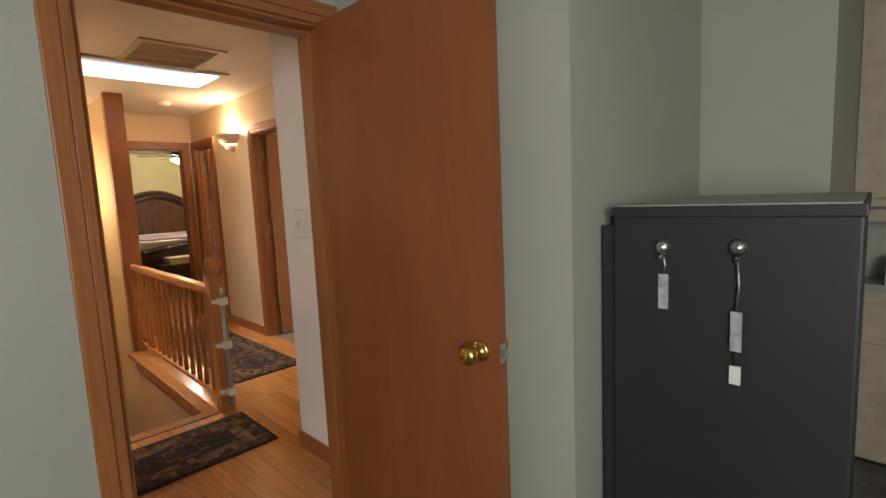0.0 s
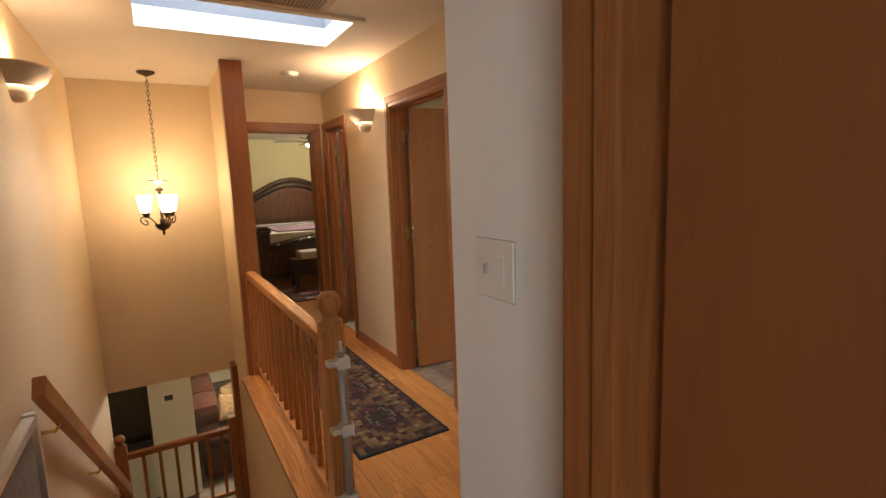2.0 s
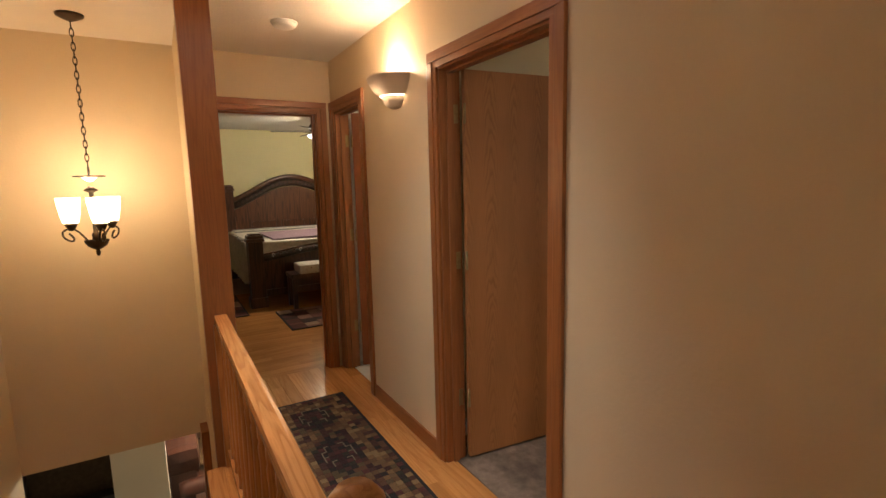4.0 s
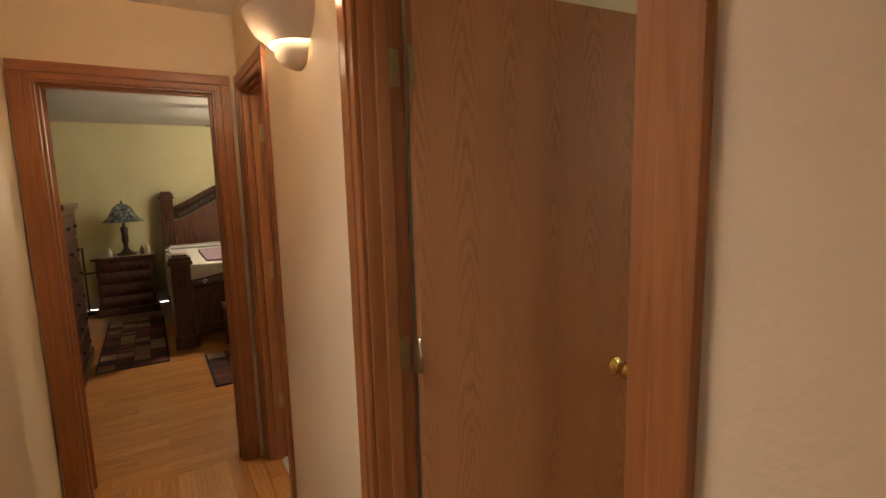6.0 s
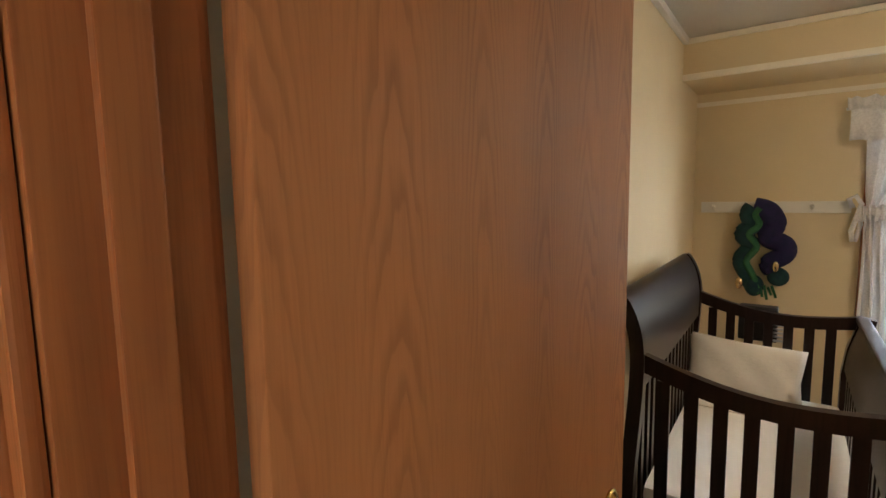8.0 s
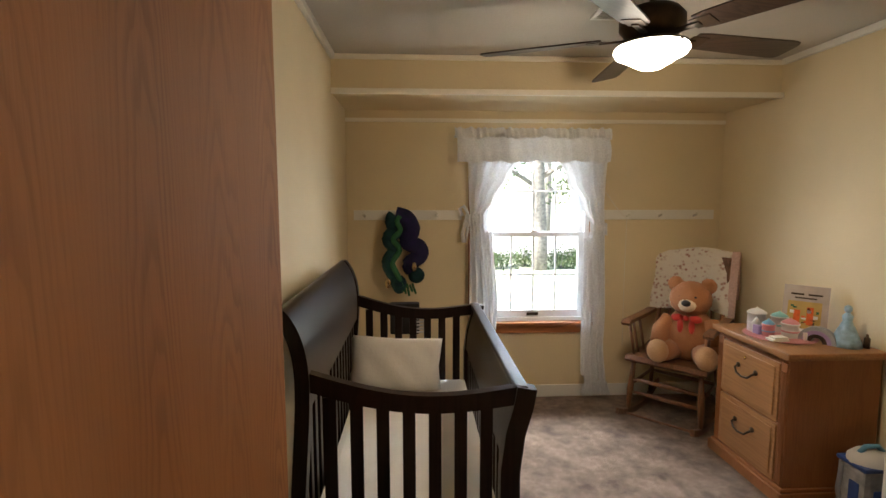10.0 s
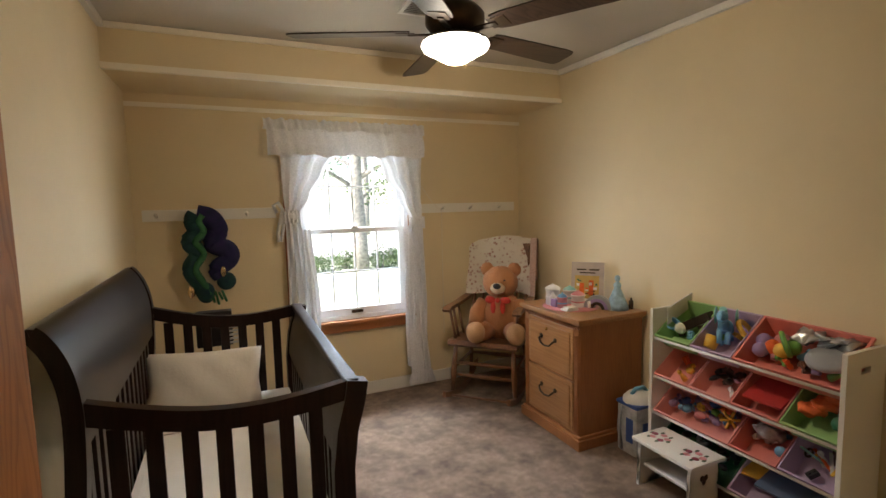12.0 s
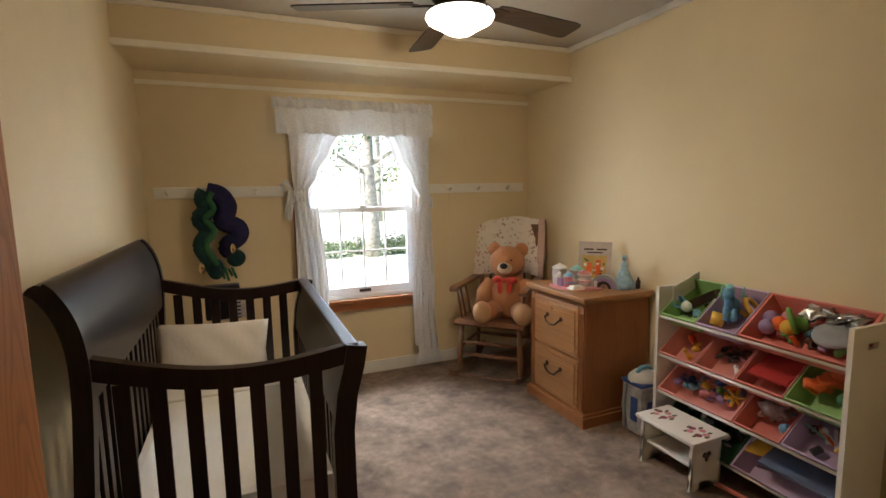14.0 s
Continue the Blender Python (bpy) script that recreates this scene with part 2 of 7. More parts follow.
def strip(path, thick, w0, w1, axis):
    """A bent sheet: path of 2D points swept from w0 to w1 along axis ('x' or 'y'); the path's own plane is (other, z)."""
    bm = bmesh.new()
    rows = []
    n_ = len(path)
    for i, (u, z) in enumerate(path):
        a, b = path[max(0, i - 1)], path[min(n_ - 1, i + 1)]
        d = Vector((b[0] - a[0], b[1] - a[1])).normalized()
        nx, nz = -d.y * thick / 2, d.x * thick / 2
        ring = []
        for w in (w0, w1):
            for s in (1, -1):
                uu, zz = u + s * nx, z + s * nz
                ring.append(bm.verts.new((w, uu, zz) if axis == "x" else (uu, w, zz)))
        rows.append(ring)
    for a, b in zip(rows, rows[1:]):
        for i, j in ((0, 1), (1, 3), (3, 2), (2, 0)):
            bm.faces.new((a[i], a[j], b[j], b[i]))
    bm.faces.new((rows[0][0], rows[0][1], rows[0][3], rows[0][2]))
    bm.faces.new((rows[-1][0], rows[-1][2], rows[-1][3], rows[-1][1]))
    for f in bm.faces:
        f.smooth = True
    bm.normal_update()
    for e in bm.edges:
        e.smooth = len(e.link_faces) == 2 and e.calc_face_angle(0.0) < 0.7
    return bm


def ball(x, y, z, rx, ry, rz, seg=16):
    bm = bmesh.new()
    bmesh.ops.create_uvsphere(bm, u_segments=seg, v_segments=max(6, seg // 2), radius=1, matrix=Matrix.Translation((x, y, z)) @ Matrix.Diagonal((rx, ry, rz, 1)))
    for f in bm.faces:
        f.smooth = True
    return bm


def join(*bms):
    out = bmesh.new()
    for b in bms:
        me = bpy.data.meshes.new("tmp")
        b.to_mesh(me)
        out.from_mesh(me)
        bpy.data.meshes.remove(me)
        b.free()
    return out


def mesh_of(name, bm, material):
    bmesh.ops.recalc_face_normals(bm, faces=bm.faces)
    me = bpy.data.meshes.new(name)
    bm.to_mesh(me)
    bm.free()
    me.materials.append(material)
    return me


def part(name, bm, material, parent, label=""):
    ob = new(name, mesh_of(name, bm, material))
    ob.parent = parent
    if label:
        tagged(ob, label)
    return ob


def thing(name, m, label, category, group=""):
    ob = new(name)
    ob.empty_display_size = 0.05
    ob.matrix_world = m
    return tagged(ob, label, category, group)


def single(name, bm, material, label, category, m=None, group="", kind=""):
    ob = new(name, mesh_of(name, bm, material))
    if m is not None:
        ob.matrix_world = m
    return tagged(ob, label, category, group, kind)


def struct(name, bm, material, label=""):
    ob = new(name, mesh_of(name, bm, material))
    return tagged(ob, label, "", "", "structure")


# ---- plan ----
H = 2.417
HALL_Y, NURS_Y0, NURS_Y1 = 2.20, 2.31, 5.90
NX0, NX1 = -4.55, -1.70
MX = -6.03
WELL_Y0, WELL_Y1 = 0.10, 1.155
LAND_X = -2.98
DOOR_H = 2.04

# hall side of the wall between hall, bathroom and nursery
struct("wall_hall", boxes(
    (MX, -5.97, HALL_Y, 2.255, 0, H), (-5.97, -5.40, HALL_Y, 2.255, DOOR_H, H), (-5.40, -4.37, HALL_Y, 2.255, 0, H),
    (-4.37, -3.57, HALL_Y, 2.255, DOOR_H, H), (-3.57, -2.11, HALL_Y, 2.255, 0, H)), M_HALL, "cream painted hall wall with textured plaster")
struct("wall_nursery_south", boxes(
    (NX0, -4.37, 2.255, NURS_Y0, 0, H), (-4.37, -3.57, 2.255, NURS_Y0, DOOR_H, H), (-3.57, NX1, 2.255, NURS_Y0, 0, H)), M_NURS, "pale yellow painted nursery wall")
struct("wall_bathroom_south", boxes((MX, -5.97, 2.255, 2.31, 0, H), (-5.97, -5.40, 2.255, 2.31, DOOR_H, H), (-5.40, -4.66, 2.255, 2.31, 0, H)), M_TRIMW, "white bathroom wall")
# hall end wall with the master bedroom door
struct("wall_hall_end", boxes((-6.09, MX, 1.265, 1.345, 0, H), (-6.09, MX, 1.345, 2.09, DOOR_H, H), (-6.09, MX, 2.09, 2.255, 0, H)), M_HALL, "cream painted wall at the end of the hall")
struct("wall_master_east", boxes((-6.15, -6.09, -1.6, 1.345, 0, H), (-6.15, -6.09, 1.345, 2.09, DOOR_H, H), (-6.15, -6.09, 2.09, 4.6, 0, H)), M_MASTER, "yellow green painted bedroom wall")
# stairwell walls
struct("wall_stairwell_end", box(-6.09, MX, WELL_Y0, 1.265, -0.27, H), M_HALL, "yellow lit stairwell end wall")
struct("wall_stairwell_side", boxes((MX, -1.50, 0.0, WELL_Y0, -1.75, H)), M_HALL, "textured yellow stairwell wall")
struct("wall_partition", boxes((MX, -5.05, WELL_Y1, 1.265, 0, H)), M_HALL, "cream partition between hall and stairwell")
struct("wall_stairwell_below", boxes((MX, LAND_X, WELL_Y1, 1.25, -1.75, -0.05)), M_HALL, "cream wall below the hall floor")
# wall with the light switch, and the hall's near end
struct("wall_switch", boxes((-2.11, -1.50, 1.315, 1.37, 0, H), (-2.11, -2.0, 1.37, HALL_Y + 0.055, 0, H)), M_WHITE_WALL, "white wall with a light switch")
# study
struct("wall_study_door", boxes((-1.42, -1.34, -2.0, 0.352, 0, H), (-1.42, -1.34, 0.352, 1.14, DOOR_H, H), (-1.42, -1.34, 1.14, 1.20, 0, H)), M_STUDY, "grey green study wall round the doorway")
struct("wall_landing_door", boxes((-1.50, -1.42, WELL_Y0 - 0.1, 0.352, 0, H), (-1.50, -1.42, 0.352, 1.14, DOOR_H, H), (-1.50, -1.42, 1.14, 1.37, 0, H)), M_HALL, "cream landing wall round the doorway")
struct("wall_study_closet", boxes((-1.42, -0.33, 1.20, 1.2575, 0, H), (-0.45, -0.33, 1.2575, 2.2, 0, H)), M_STUDY, "grey green study wall behind the door")
struct("wall_study_back", boxes((-0.45, 0.085, 2.2, 2.32, 0, H), (-0.035, 0.085, 2.32, 3.2, 0, H), (-0.035, 2.6, 3.2, 3.3, 0, H)), M_STUDY, "grey green study wall")
struct("wall_study_south", boxes((-1.42, 2.6, -2.1, -2.0, 0, H), (2.6, 2.7, -2.1, 3.3, 0, H)), M_STUDY, "grey green study wall")
# nursery
struct("wall_nursery_west", box(-4.66, NX0, 2.31, 6.02, 0, H), M_NURS, "pale yellow painted nursery wall")
struct("wall_nursery_east", box(NX1, -1.59, 2.255, 6.02, 0, H), M_NURS, "pale yellow painted nursery wall")
WX0, WX1, WZ0, WZ1 = -3.56, -2.72, 0.60, 1.98
struct("wall_nursery_window", boxes((NX0, WX0, NURS_Y1, 6.02, 0, H), (WX1, NX1, NURS_Y1, 6.02, 0, H), (WX0, WX1, NURS_Y1, 6.02, 0, WZ0), (WX0, WX1, NURS_Y1, 6.02, WZ1, H)), M_NURS, "pale yellow painted window wall")
struct("soffit", box(NX0, NX1, 5.34, NURS_Y1, 2.185, H - 0.004), M_NURS, "yellow painted boxed soffit above the window")
# bathroom, master bedroom
struct("wall_bathroom", boxes((-6.15, -4.66, 4.3, 4.4, 0, H), (-6.09, -6.03, 2.31, 4.3, 0, H)), M_TRIMW, "white bathroom wall")
struct("wall_master_west", box(-11.05, -10.95, -1.6, 4.6, 0, H), M_MASTER, "yellow green painted bedroom wall")
struct("wall_master_sides", boxes((-11.05, -6.09, -1.7, -1.6, 0, H), (-11.05, -6.15, 4.6, 4.7, 0, H)), M_MASTER, "yellow green painted bedroom wall")

# ceilings
SX0, SX1, SY0, SY1 = -4.33, -3.79, 0.63, 1.73
struct("ceiling_hall", boxes((-6.09, SX0, 0.0, 2.255, H, H + 0.1), (SX1, -1.42, 0.0, 2.255, H, H + 0.1), (SX0, SX1, 0.0, SY0, H, H + 0.1), (SX0, SX1, SY1, 2.255, H, H + 0.1)), M_CEIL, "textured cream hall ceiling")
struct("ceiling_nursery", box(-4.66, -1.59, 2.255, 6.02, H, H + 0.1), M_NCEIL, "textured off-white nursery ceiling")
# greyer paint here stands in for weaker lamplight on the bedroom ceiling
struct("ceiling_master", box(-11.05, -6.09, -1.7, 4.7, H, H + 0.1), M_NCEIL, "bedroom ceiling greyed against its lamp")
struct("ceiling_bathroom", box(-6.09, -4.66, 2.255, 4.4, H, H + 0.1), M_TRIMW, "white bathroom ceiling")
struct("ceiling_study", box(-1.42, 2.7, -2.1, 3.3, H, H + 0.1), M_STUDY, "grey study ceiling")

# floors
M_SUB = plain("subfloor", (0.3, 0.16, 0.07), 0.6)


def carpet(name, c1, c2):
    m, n, l, b = mat(name, 0.95)
    v = coords(n, l)
    big = noise_tex(n, l, v, 5.0, 5, 0.65)
    mid = noise_tex(n, l, v, 22, 4)
    fine = noise_tex(n, l, v, 320, 2)
    a = ramp(n, l, big, [(0.36, c1), (0.62, c2)])
    s = ramp(n, l, mid, [(0.3, (0.78, 0.77, 0.76)), (0.7, (1.12, 1.12, 1.12))])
    f = ramp(n, l, fine, [(0.3, (0.66, 0.66, 0.66)), (0.7, (1.2, 1.2, 1.2))])
    l.new(mix(n, l, 1.0, mix(n, l, 1.0, a, s, "MULTIPLY"), f, "MULTIPLY"), b.inputs["Base Color"])
    bump(n, l, b, fine, 0.8, 0.008)
    return m


M_CARPET = carpet("beige_carpet", (0.165, 0.114, 0.083), (0.34, 0.248, 0.182))
M_GCARPET = carpet("grey_carpet", (0.14, 0.13, 0.12), (0.24, 0.22, 0.2))
struct("floor_nursery", box(NX0, NX1, 2.26, NURS_Y1, -0.1, 0.0), M_CARPET, "beige cut pile nursery carpet")
struct("floor_study", box(-1.42, 2.6, -2.0, 3.2, -0.1, 0.0), M_GCARPET, "grey study carpet")
struct("floor_bathroom", box(-6.03, -4.66, 2.26, 4.3, -0.1, 0.0), M_WHITEP, "white bathroom floor")


def planks(floor, x0, x1, y0, y1, seed, turn=False, width=0.083):
    """Strip flooring as single boards of a few lengths that share meshes."""
    rnd = random.Random(seed)
    lens = [0.45, 0.62, 0.8, 1.05, 1.3]
    meshes = {}
    if turn:
        x0, x1, y0, y1 = y0, y1, x0, x1
    y = y0
    while y < y1 - 0.005:
        w = min(width, y1 - y)
        x = x0 - rnd.random() * 0.3
        while x < x1 - 0.01:
            ln = rnd.choice(lens)
            a, b_ = max(x, x0), min(x + ln, x1)
            if b_ - a > 0.03:
                key = (round(b_ - a, 3), round(w, 3))
                if key not in meshes:
                    bm = bmesh.new()
                    bx, by = key[0] / 2 - 0.0006, key[1] / 2 - 0.0006
                    cube(bm, -bx, bx, -by, by, -0.012, 0.0)
                    meshes[key] = mesh_of("plank", bm, M_FLOOR)
                ob = new("plank", meshes[key])
                ob.parent = floor
                ob.location = ((a + b_) / 2, y + w / 2, 0.0)
                if turn:
                    ob.matrix_basis = pose(y + w / 2, (a + b_) / 2, 0.0, 0, 0, 90)
            x += ln
        y += w


fl = struct("floor_hall", boxes((MX - 0.06, LAND_X, WELL_Y1, 2.26, -0.2, -0.012), (LAND_X, -1.42, WELL_Y0, 2.255, -0.2, -0.012)), M_SUB, "honey oak strip floor in the hall")
fm = struct("floor_master", box(-10.95, MX - 0.06, -1.6, 4.6, -0.27, -0.012), M_SUB, "honey oak strip floor in the bedroom")

# ---- doors and trim ----


def slab(axis, a0, a1, f0, f1, z0, z1, bev=0.004):
    """A box in a wall whose normal is axis."""
    f0, f1 = min(f0, f1), max(f0, f1)
    return box(a0, a1, f0, f1, z0, z1, bev) if axis == "y" else box(f0, f1, a0, a1, z0, z1, bev)


def doorway(name, axis, a0, a1, f0, f1, sides, label, top=DOOR_H):
    """Jambs, stops and two-step casings round an opening from a0 to a1 in a wall between f0 and f1."""
    t = struct(name, slab(axis, a0, a0 + 0.018, f0 + 0.001, f1 - 0.001, 0, top, 0.001), M_TRIM, label)
    across = M_TRIMX if axis == "y" else M_TRIMY
    part("jamb", slab(axis, a1 - 0.018, a1, f0 + 0.001, f1 - 0.001, 0, top, 0.001), M_TRIM, t)
    part("head_jamb", slab(axis, a0 + 0.018, a1 - 0.018, f0 + 0.001, f1 - 0.001, top - 0.018, top, 0.001), across, t)
    mid = (f0 + f1) / 2
    for p0, p1 in ((a0 + 0.018, a0 + 0.03), (a1 - 0.03, a1 - 0.018)):
        part("stop", slab(axis, p0, p1, mid - 0.017, mid + 0.017, 0, top - 0.018, 0.002), M_TRIM, t)
    part("stop", slab(axis, a0 + 0.03, a1 - 0.03, mid - 0.017, mid + 0.017, top - 0.03, top - 0.018, 0.002), across, t)
    for f, s in sides:
        for p0, p1, q0, q1 in ((a0 - 0.07, a0 - 0.022, a0 - 0.022, a0 + 0.008), (a1 + 0.022, a1 + 0.07, a1 - 0.008, a1 + 0.022)):
            part("casing", join(slab(axis, p0, p1, f, f + s * 0.019, 0, top + 0.022, 0.005), slab(axis, q0, q1, f, f + s * 0.013, 0, top + 0.022, 0.004)), M_TRIM, t)
        part("head_casing", join(slab(axis, a0 - 0.07, a1 + 0.07, f, f + s * 0.019, top + 0.022, top + 0.07, 0.005), slab(axis, a0 - 0.022, a1 + 0.022, f, f + s * 0.0135, top - 0.008, top + 0.022, 0.004)), across, t)
    return t


def knob_bm(side):
    prof = [(0.0, 0.0), (0.032, 0.0), (0.032, 0.004), (0.026, 0.008), (0.012, 0.012), (0.011, 0.03), (0.018, 0.036), (0.027, 0.044), (0.029, 0.054), (0.026, 0.064), (0.016, 0.07), (0.0, 0.071)]
    return lathe(prof, 20, pose(0, 0, 0, 90 if side < 0 else -90))


def door_leaf(name, m, width, material, label, hinge_side=-1, knob="knob", latch=True):
    """A flush door that swings from its hinge at the origin along +x."""
    d = struct(name, box(0.002, width, -0.0175, 0.0175, 0.012, 2.03, 0.002), material, label)
    d.matrix_world = m
    for s in (-1, 1):
        k = part("door_handle", knob_bm(s), M_BRASS, d, "polished brass door knob")
        k.location = (width - 0.066, s * 0.0175, 0.925)
    if latch:
        part("latch_plate", boxes((width - 0.001, width + 0.0015, -0.0125, 0.0125, 0.90, 0.955), (width, width + 0.012, -0.006, 0.006, 0.918, 0.936), bev=0.001), M_STEEL, d, "steel latch")
    for z in (0.35, 1.09, 1.82):
        b = lathe([(0, -0.048), (0.0065, -0.048), (0.0065, 0.048), (0, 0.048)], 10, pose(-0.004, hinge_side * 0.024, z))
        part("hinge", b, M_HINGE, d, "brass hinge barrel dulled for shade")
    return d


# hinge brass is dulled in its colour for the shade the hinges stand in
M_HINGE = plain("shade_dull_brass", (0.38, 0.29, 0.15), 0.4, 0.9, 0.15, 40, 0.05)
doorway("door_frame_nursery", "y", -4.37, -3.57, HALL_Y, NURS_Y0, ((HALL_Y, -1), (NURS_Y0, 1)), "oak jambs and casing of the nursery doorway")
doorway("door_frame_bathroom", "y", -5.96, -5.40, HALL_Y, NURS_Y0, ((HALL_Y, -1),), "oak jambs and casing of the bathroom doorway")
doorway("door_frame_master", "x", 1.345, 2.09, -6.15, MX, ((MX, 1), (-6.15, -1)), "oak jambs and casing of the bedroom doorway")
doorway("door_frame_study", "x", 0.352, 1.14, -1.50, -1.34, ((-1.34, 1), (-1.50, -1)), "oak jambs and casing of the study doorway")
door_leaf("door_1", pose(-4.338, 2.325, 0, 0, 0, 84.5), 0.755, M_DOOR, "open flush oak veneer nursery door", -1)
door_leaf("door_2", pose(-5.93, 2.325, 0, 0, 0, 76), 0.54, M_DOOR2, "half open flush wooden bathroom door", -1)
door_leaf("door_3", pose(-6.165, 1.372, 0, 0, 0, 222), 0.74, M_DOOR2, "open flush wooden bedroom door", 1)
door_leaf("door_4", pose(-1.332, 1.12, 0, 0, 0, 0), 0.825, M_DOOR2, "open flush birch study door", 1)


def hinge_leaf(x, y, z, ax):
    e = 0.0012
    return box(x - e, x + e, y - 0.016, y + 0.016, z - 0.045, z + 0.045, 0.0006) if ax == "x" else box(x - 0.016, x + 0.016, y - e, y + e, z - 0.045, z + 0.045, 0.0006)


for nm, x, y, ax in (("door_frame_nursery", -4.3507, 2.288, "x"), ("door_frame_bathroom", -5.9407, 2.288, "x"), ("door_frame_master", -6.128, 1.3642, "y")):
    for z in (0.35, 1.09, 1.82):
        part("hinge_leaf", hinge_leaf(x, y, z, ax), M_HINGE, bpy.data.objects[nm], "brass hinge leaf")

# baseboards
struct("baseboard_hall", boxes((-5.33, -4.44, HALL_Y - 0.014, HALL_Y, 0, 0.09), (-3.50, -2.11, HALL_Y - 0.014, HALL_Y, 0, 0.09), bev=0.004), M_TRIMX, "oak baseboard in the hall")
struct("baseboard_switch", boxes((-2.124, -1.50, 1.301, 1.315, 0, 0.09), (-2.124, -2.11, 1.315, 2.186, 0, 0.09), bev=0.004), M_TRIMX, "oak baseboard under the light switch")
struct("baseboard_partition", boxes((-5.97, -5.05, 1.265, 1.279, 0, 0.09), bev=0.004), M_TRIMX, "oak baseboard along the partition")
struct("baseboard_nursery", boxes((NX0 + 0.012, NX1, NURS_Y1 - 0.012, NURS_Y1, 0, 0.095), (NX1 - 0.012, NX1, NURS_Y0, NURS_Y1 - 0.012, 0, 0.095), (NX0, NX0 + 0.012, NURS_Y0, NURS_Y1, 0, 0.095), bev=0.004), M_TRIMW, "white painted nursery baseboard")
struct("baseboard_master", boxes((-10.95, -10.938, -1.6, 4.6, 0, 0.12), bev=0.004), M_TRIMW, "white bedroom baseboard")
struct("trim_soffit", join(box(NX0, NX1, 5.312, 5.34, 2.176, 2.21, 0.005), box(NX0, NX1, 5.318, 5.34, H - 0.035, H - 0.004, 0.008), box(NX0, NX1, NURS_Y1 - 0.016, NURS_Y1, 2.10, 2.128, 0.004)), M_CREAM, "cream painted moulding along the soffit")
struct("trim_cove", boxes((NX1 - 0.03, NX1, NURS_Y0, 5.318, H - 0.04, H - 0.001), (NX0, NX0 + 0.03, NURS_Y0, 5.318, H - 0.04, H - 0.001), bev=0.01), M_TRIMW, "off-white cove moulding")
# oak end board of the partition
struct("trim_partition_end", boxes((-5.05, -4.965, 1.135, 1.285, 0, H - 0.002), bev=0.004), M_TRIM, "tall oak board that caps the partition end")
struct("trim_stair_edge", boxes((-4.965, LAND_X, 1.08, 1.165, -0.03, 0.008), (-4.965, LAND_X, 1.135, 1.154, -0.16, -0.03), bev=0.006), M_HONEYX, "glossy oak edge board along the stairwell")
struct("trim_landing_edge", boxes((LAND_X - 0.03, LAND_X + 0.06, WELL_Y0, 1.165, -0.028, 0.007), bev=0.008), M_TRIMY, "glossy oak landing nosing")
struct("fascia_landing", box(LAND_X - 0.0, LAND_X + 0.02, WELL_Y0, 1.165, -0.2, -0.03), M_TRIMY, "oak landing riser")

struct("wall_well_top", box(-6.028, -4.967, 1.1505, 1.1545, -0.34, 0.003), M_HALL, "cream wall below the partition")

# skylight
# shaft paint is dark blue grey in place of dimmer, cooler sky light
M_SHAFT = paint("dimmed_shaft_paint", (0.16, 0.19, 0.235), 0.7)
struct("skylight_shaft", boxes((SX0 - 0.04, SX0, SY0 - 0.04, SY1 + 0.04, H + 0.1, 3.0), (SX1, SX1 + 0.04, SY0 - 0.04, SY1 + 0.04, H + 0.1, 3.0), (SX0, SX1, SY0 - 0.04, SY0, H + 0.1, 3.0), (SX0, SX1, SY1, SY1 + 0.04, H + 0.1, 3.0)), M_SHAFT, "skylight shaft with dim sky light in its paint")
sf = struct("skylight_trim", boxes((SX0 - 0.05, SX0 + 0.003, SY0 - 0.05, SY1 + 0.05, H - 0.018, H - 0.0005), (SX1 - 0.003, SX1 + 0.05, SY0 - 0.05, SY1 + 0.05, H - 0.018, H - 0.0005), (SX0 + 0.003, SX1 - 0.003, SY0 - 0.05, SY0 + 0.003, H - 0.018, H - 0.0005), (SX0 + 0.003, SX1 - 0.003, SY1 - 0.003, SY1 + 0.05, H - 0.018, H - 0.0005), bev=0.004), M_CEIL, "cream skylight trim")

# ceiling return grille
gr = thing("ceiling_vent", pose(-3.445, 1.265, H), "cream metal return air grille on the ceiling", "vent")
part("frame", boxes((-0.29, -0.25, -0.27, 0.27, -0.014, 0.0), (0.25, 0.29, -0.27, 0.27, -0.014, 0.0), (-0.25, 0.25, -0.27, -0.23, -0.014, 0.0), (-0.25, 0.25, 0.23, 0.27, -0.014, 0.0), bev=0.004), M_CERAM, gr)
part("backing", box(-0.25, 0.25, -0.23, 0.23, -0.003, -0.001), plain("tan_filter", (0.34, 0.27, 0.19), 0.9), gr)
for k in range(22):
    bm = box(-0.25, 0.25, -0.009, 0.009, -0.0008, 0.0008)
    bm.transform(pose(0, -0.215 + k * 0.0205, -0.008, 38))
    part("slat", bm, M_CERAM, gr)
for k in (-0.08, 0.08):
    part("bar", box(k - 0.006, k + 0.006, -0.23, 0.23, -0.0145, -0.012), M_CERAM, gr)

# smoke detector
sd = thing("smoke_detector", pose(-5.24, 1.70, H), "round white smoke detector on the ceiling", "smoke detector")
part("base", lathe([(0, 0), (0.075, 0), (0.075, -0.01), (0, -0.01)], 28), M_WHITEP, sd)
part("cover", lathe([(0.068, -0.01), (0.066, -0.02), (0.055, -0.03), (0.02, -0.034), (0, -0.034)], 28), M_WHITEP, sd)


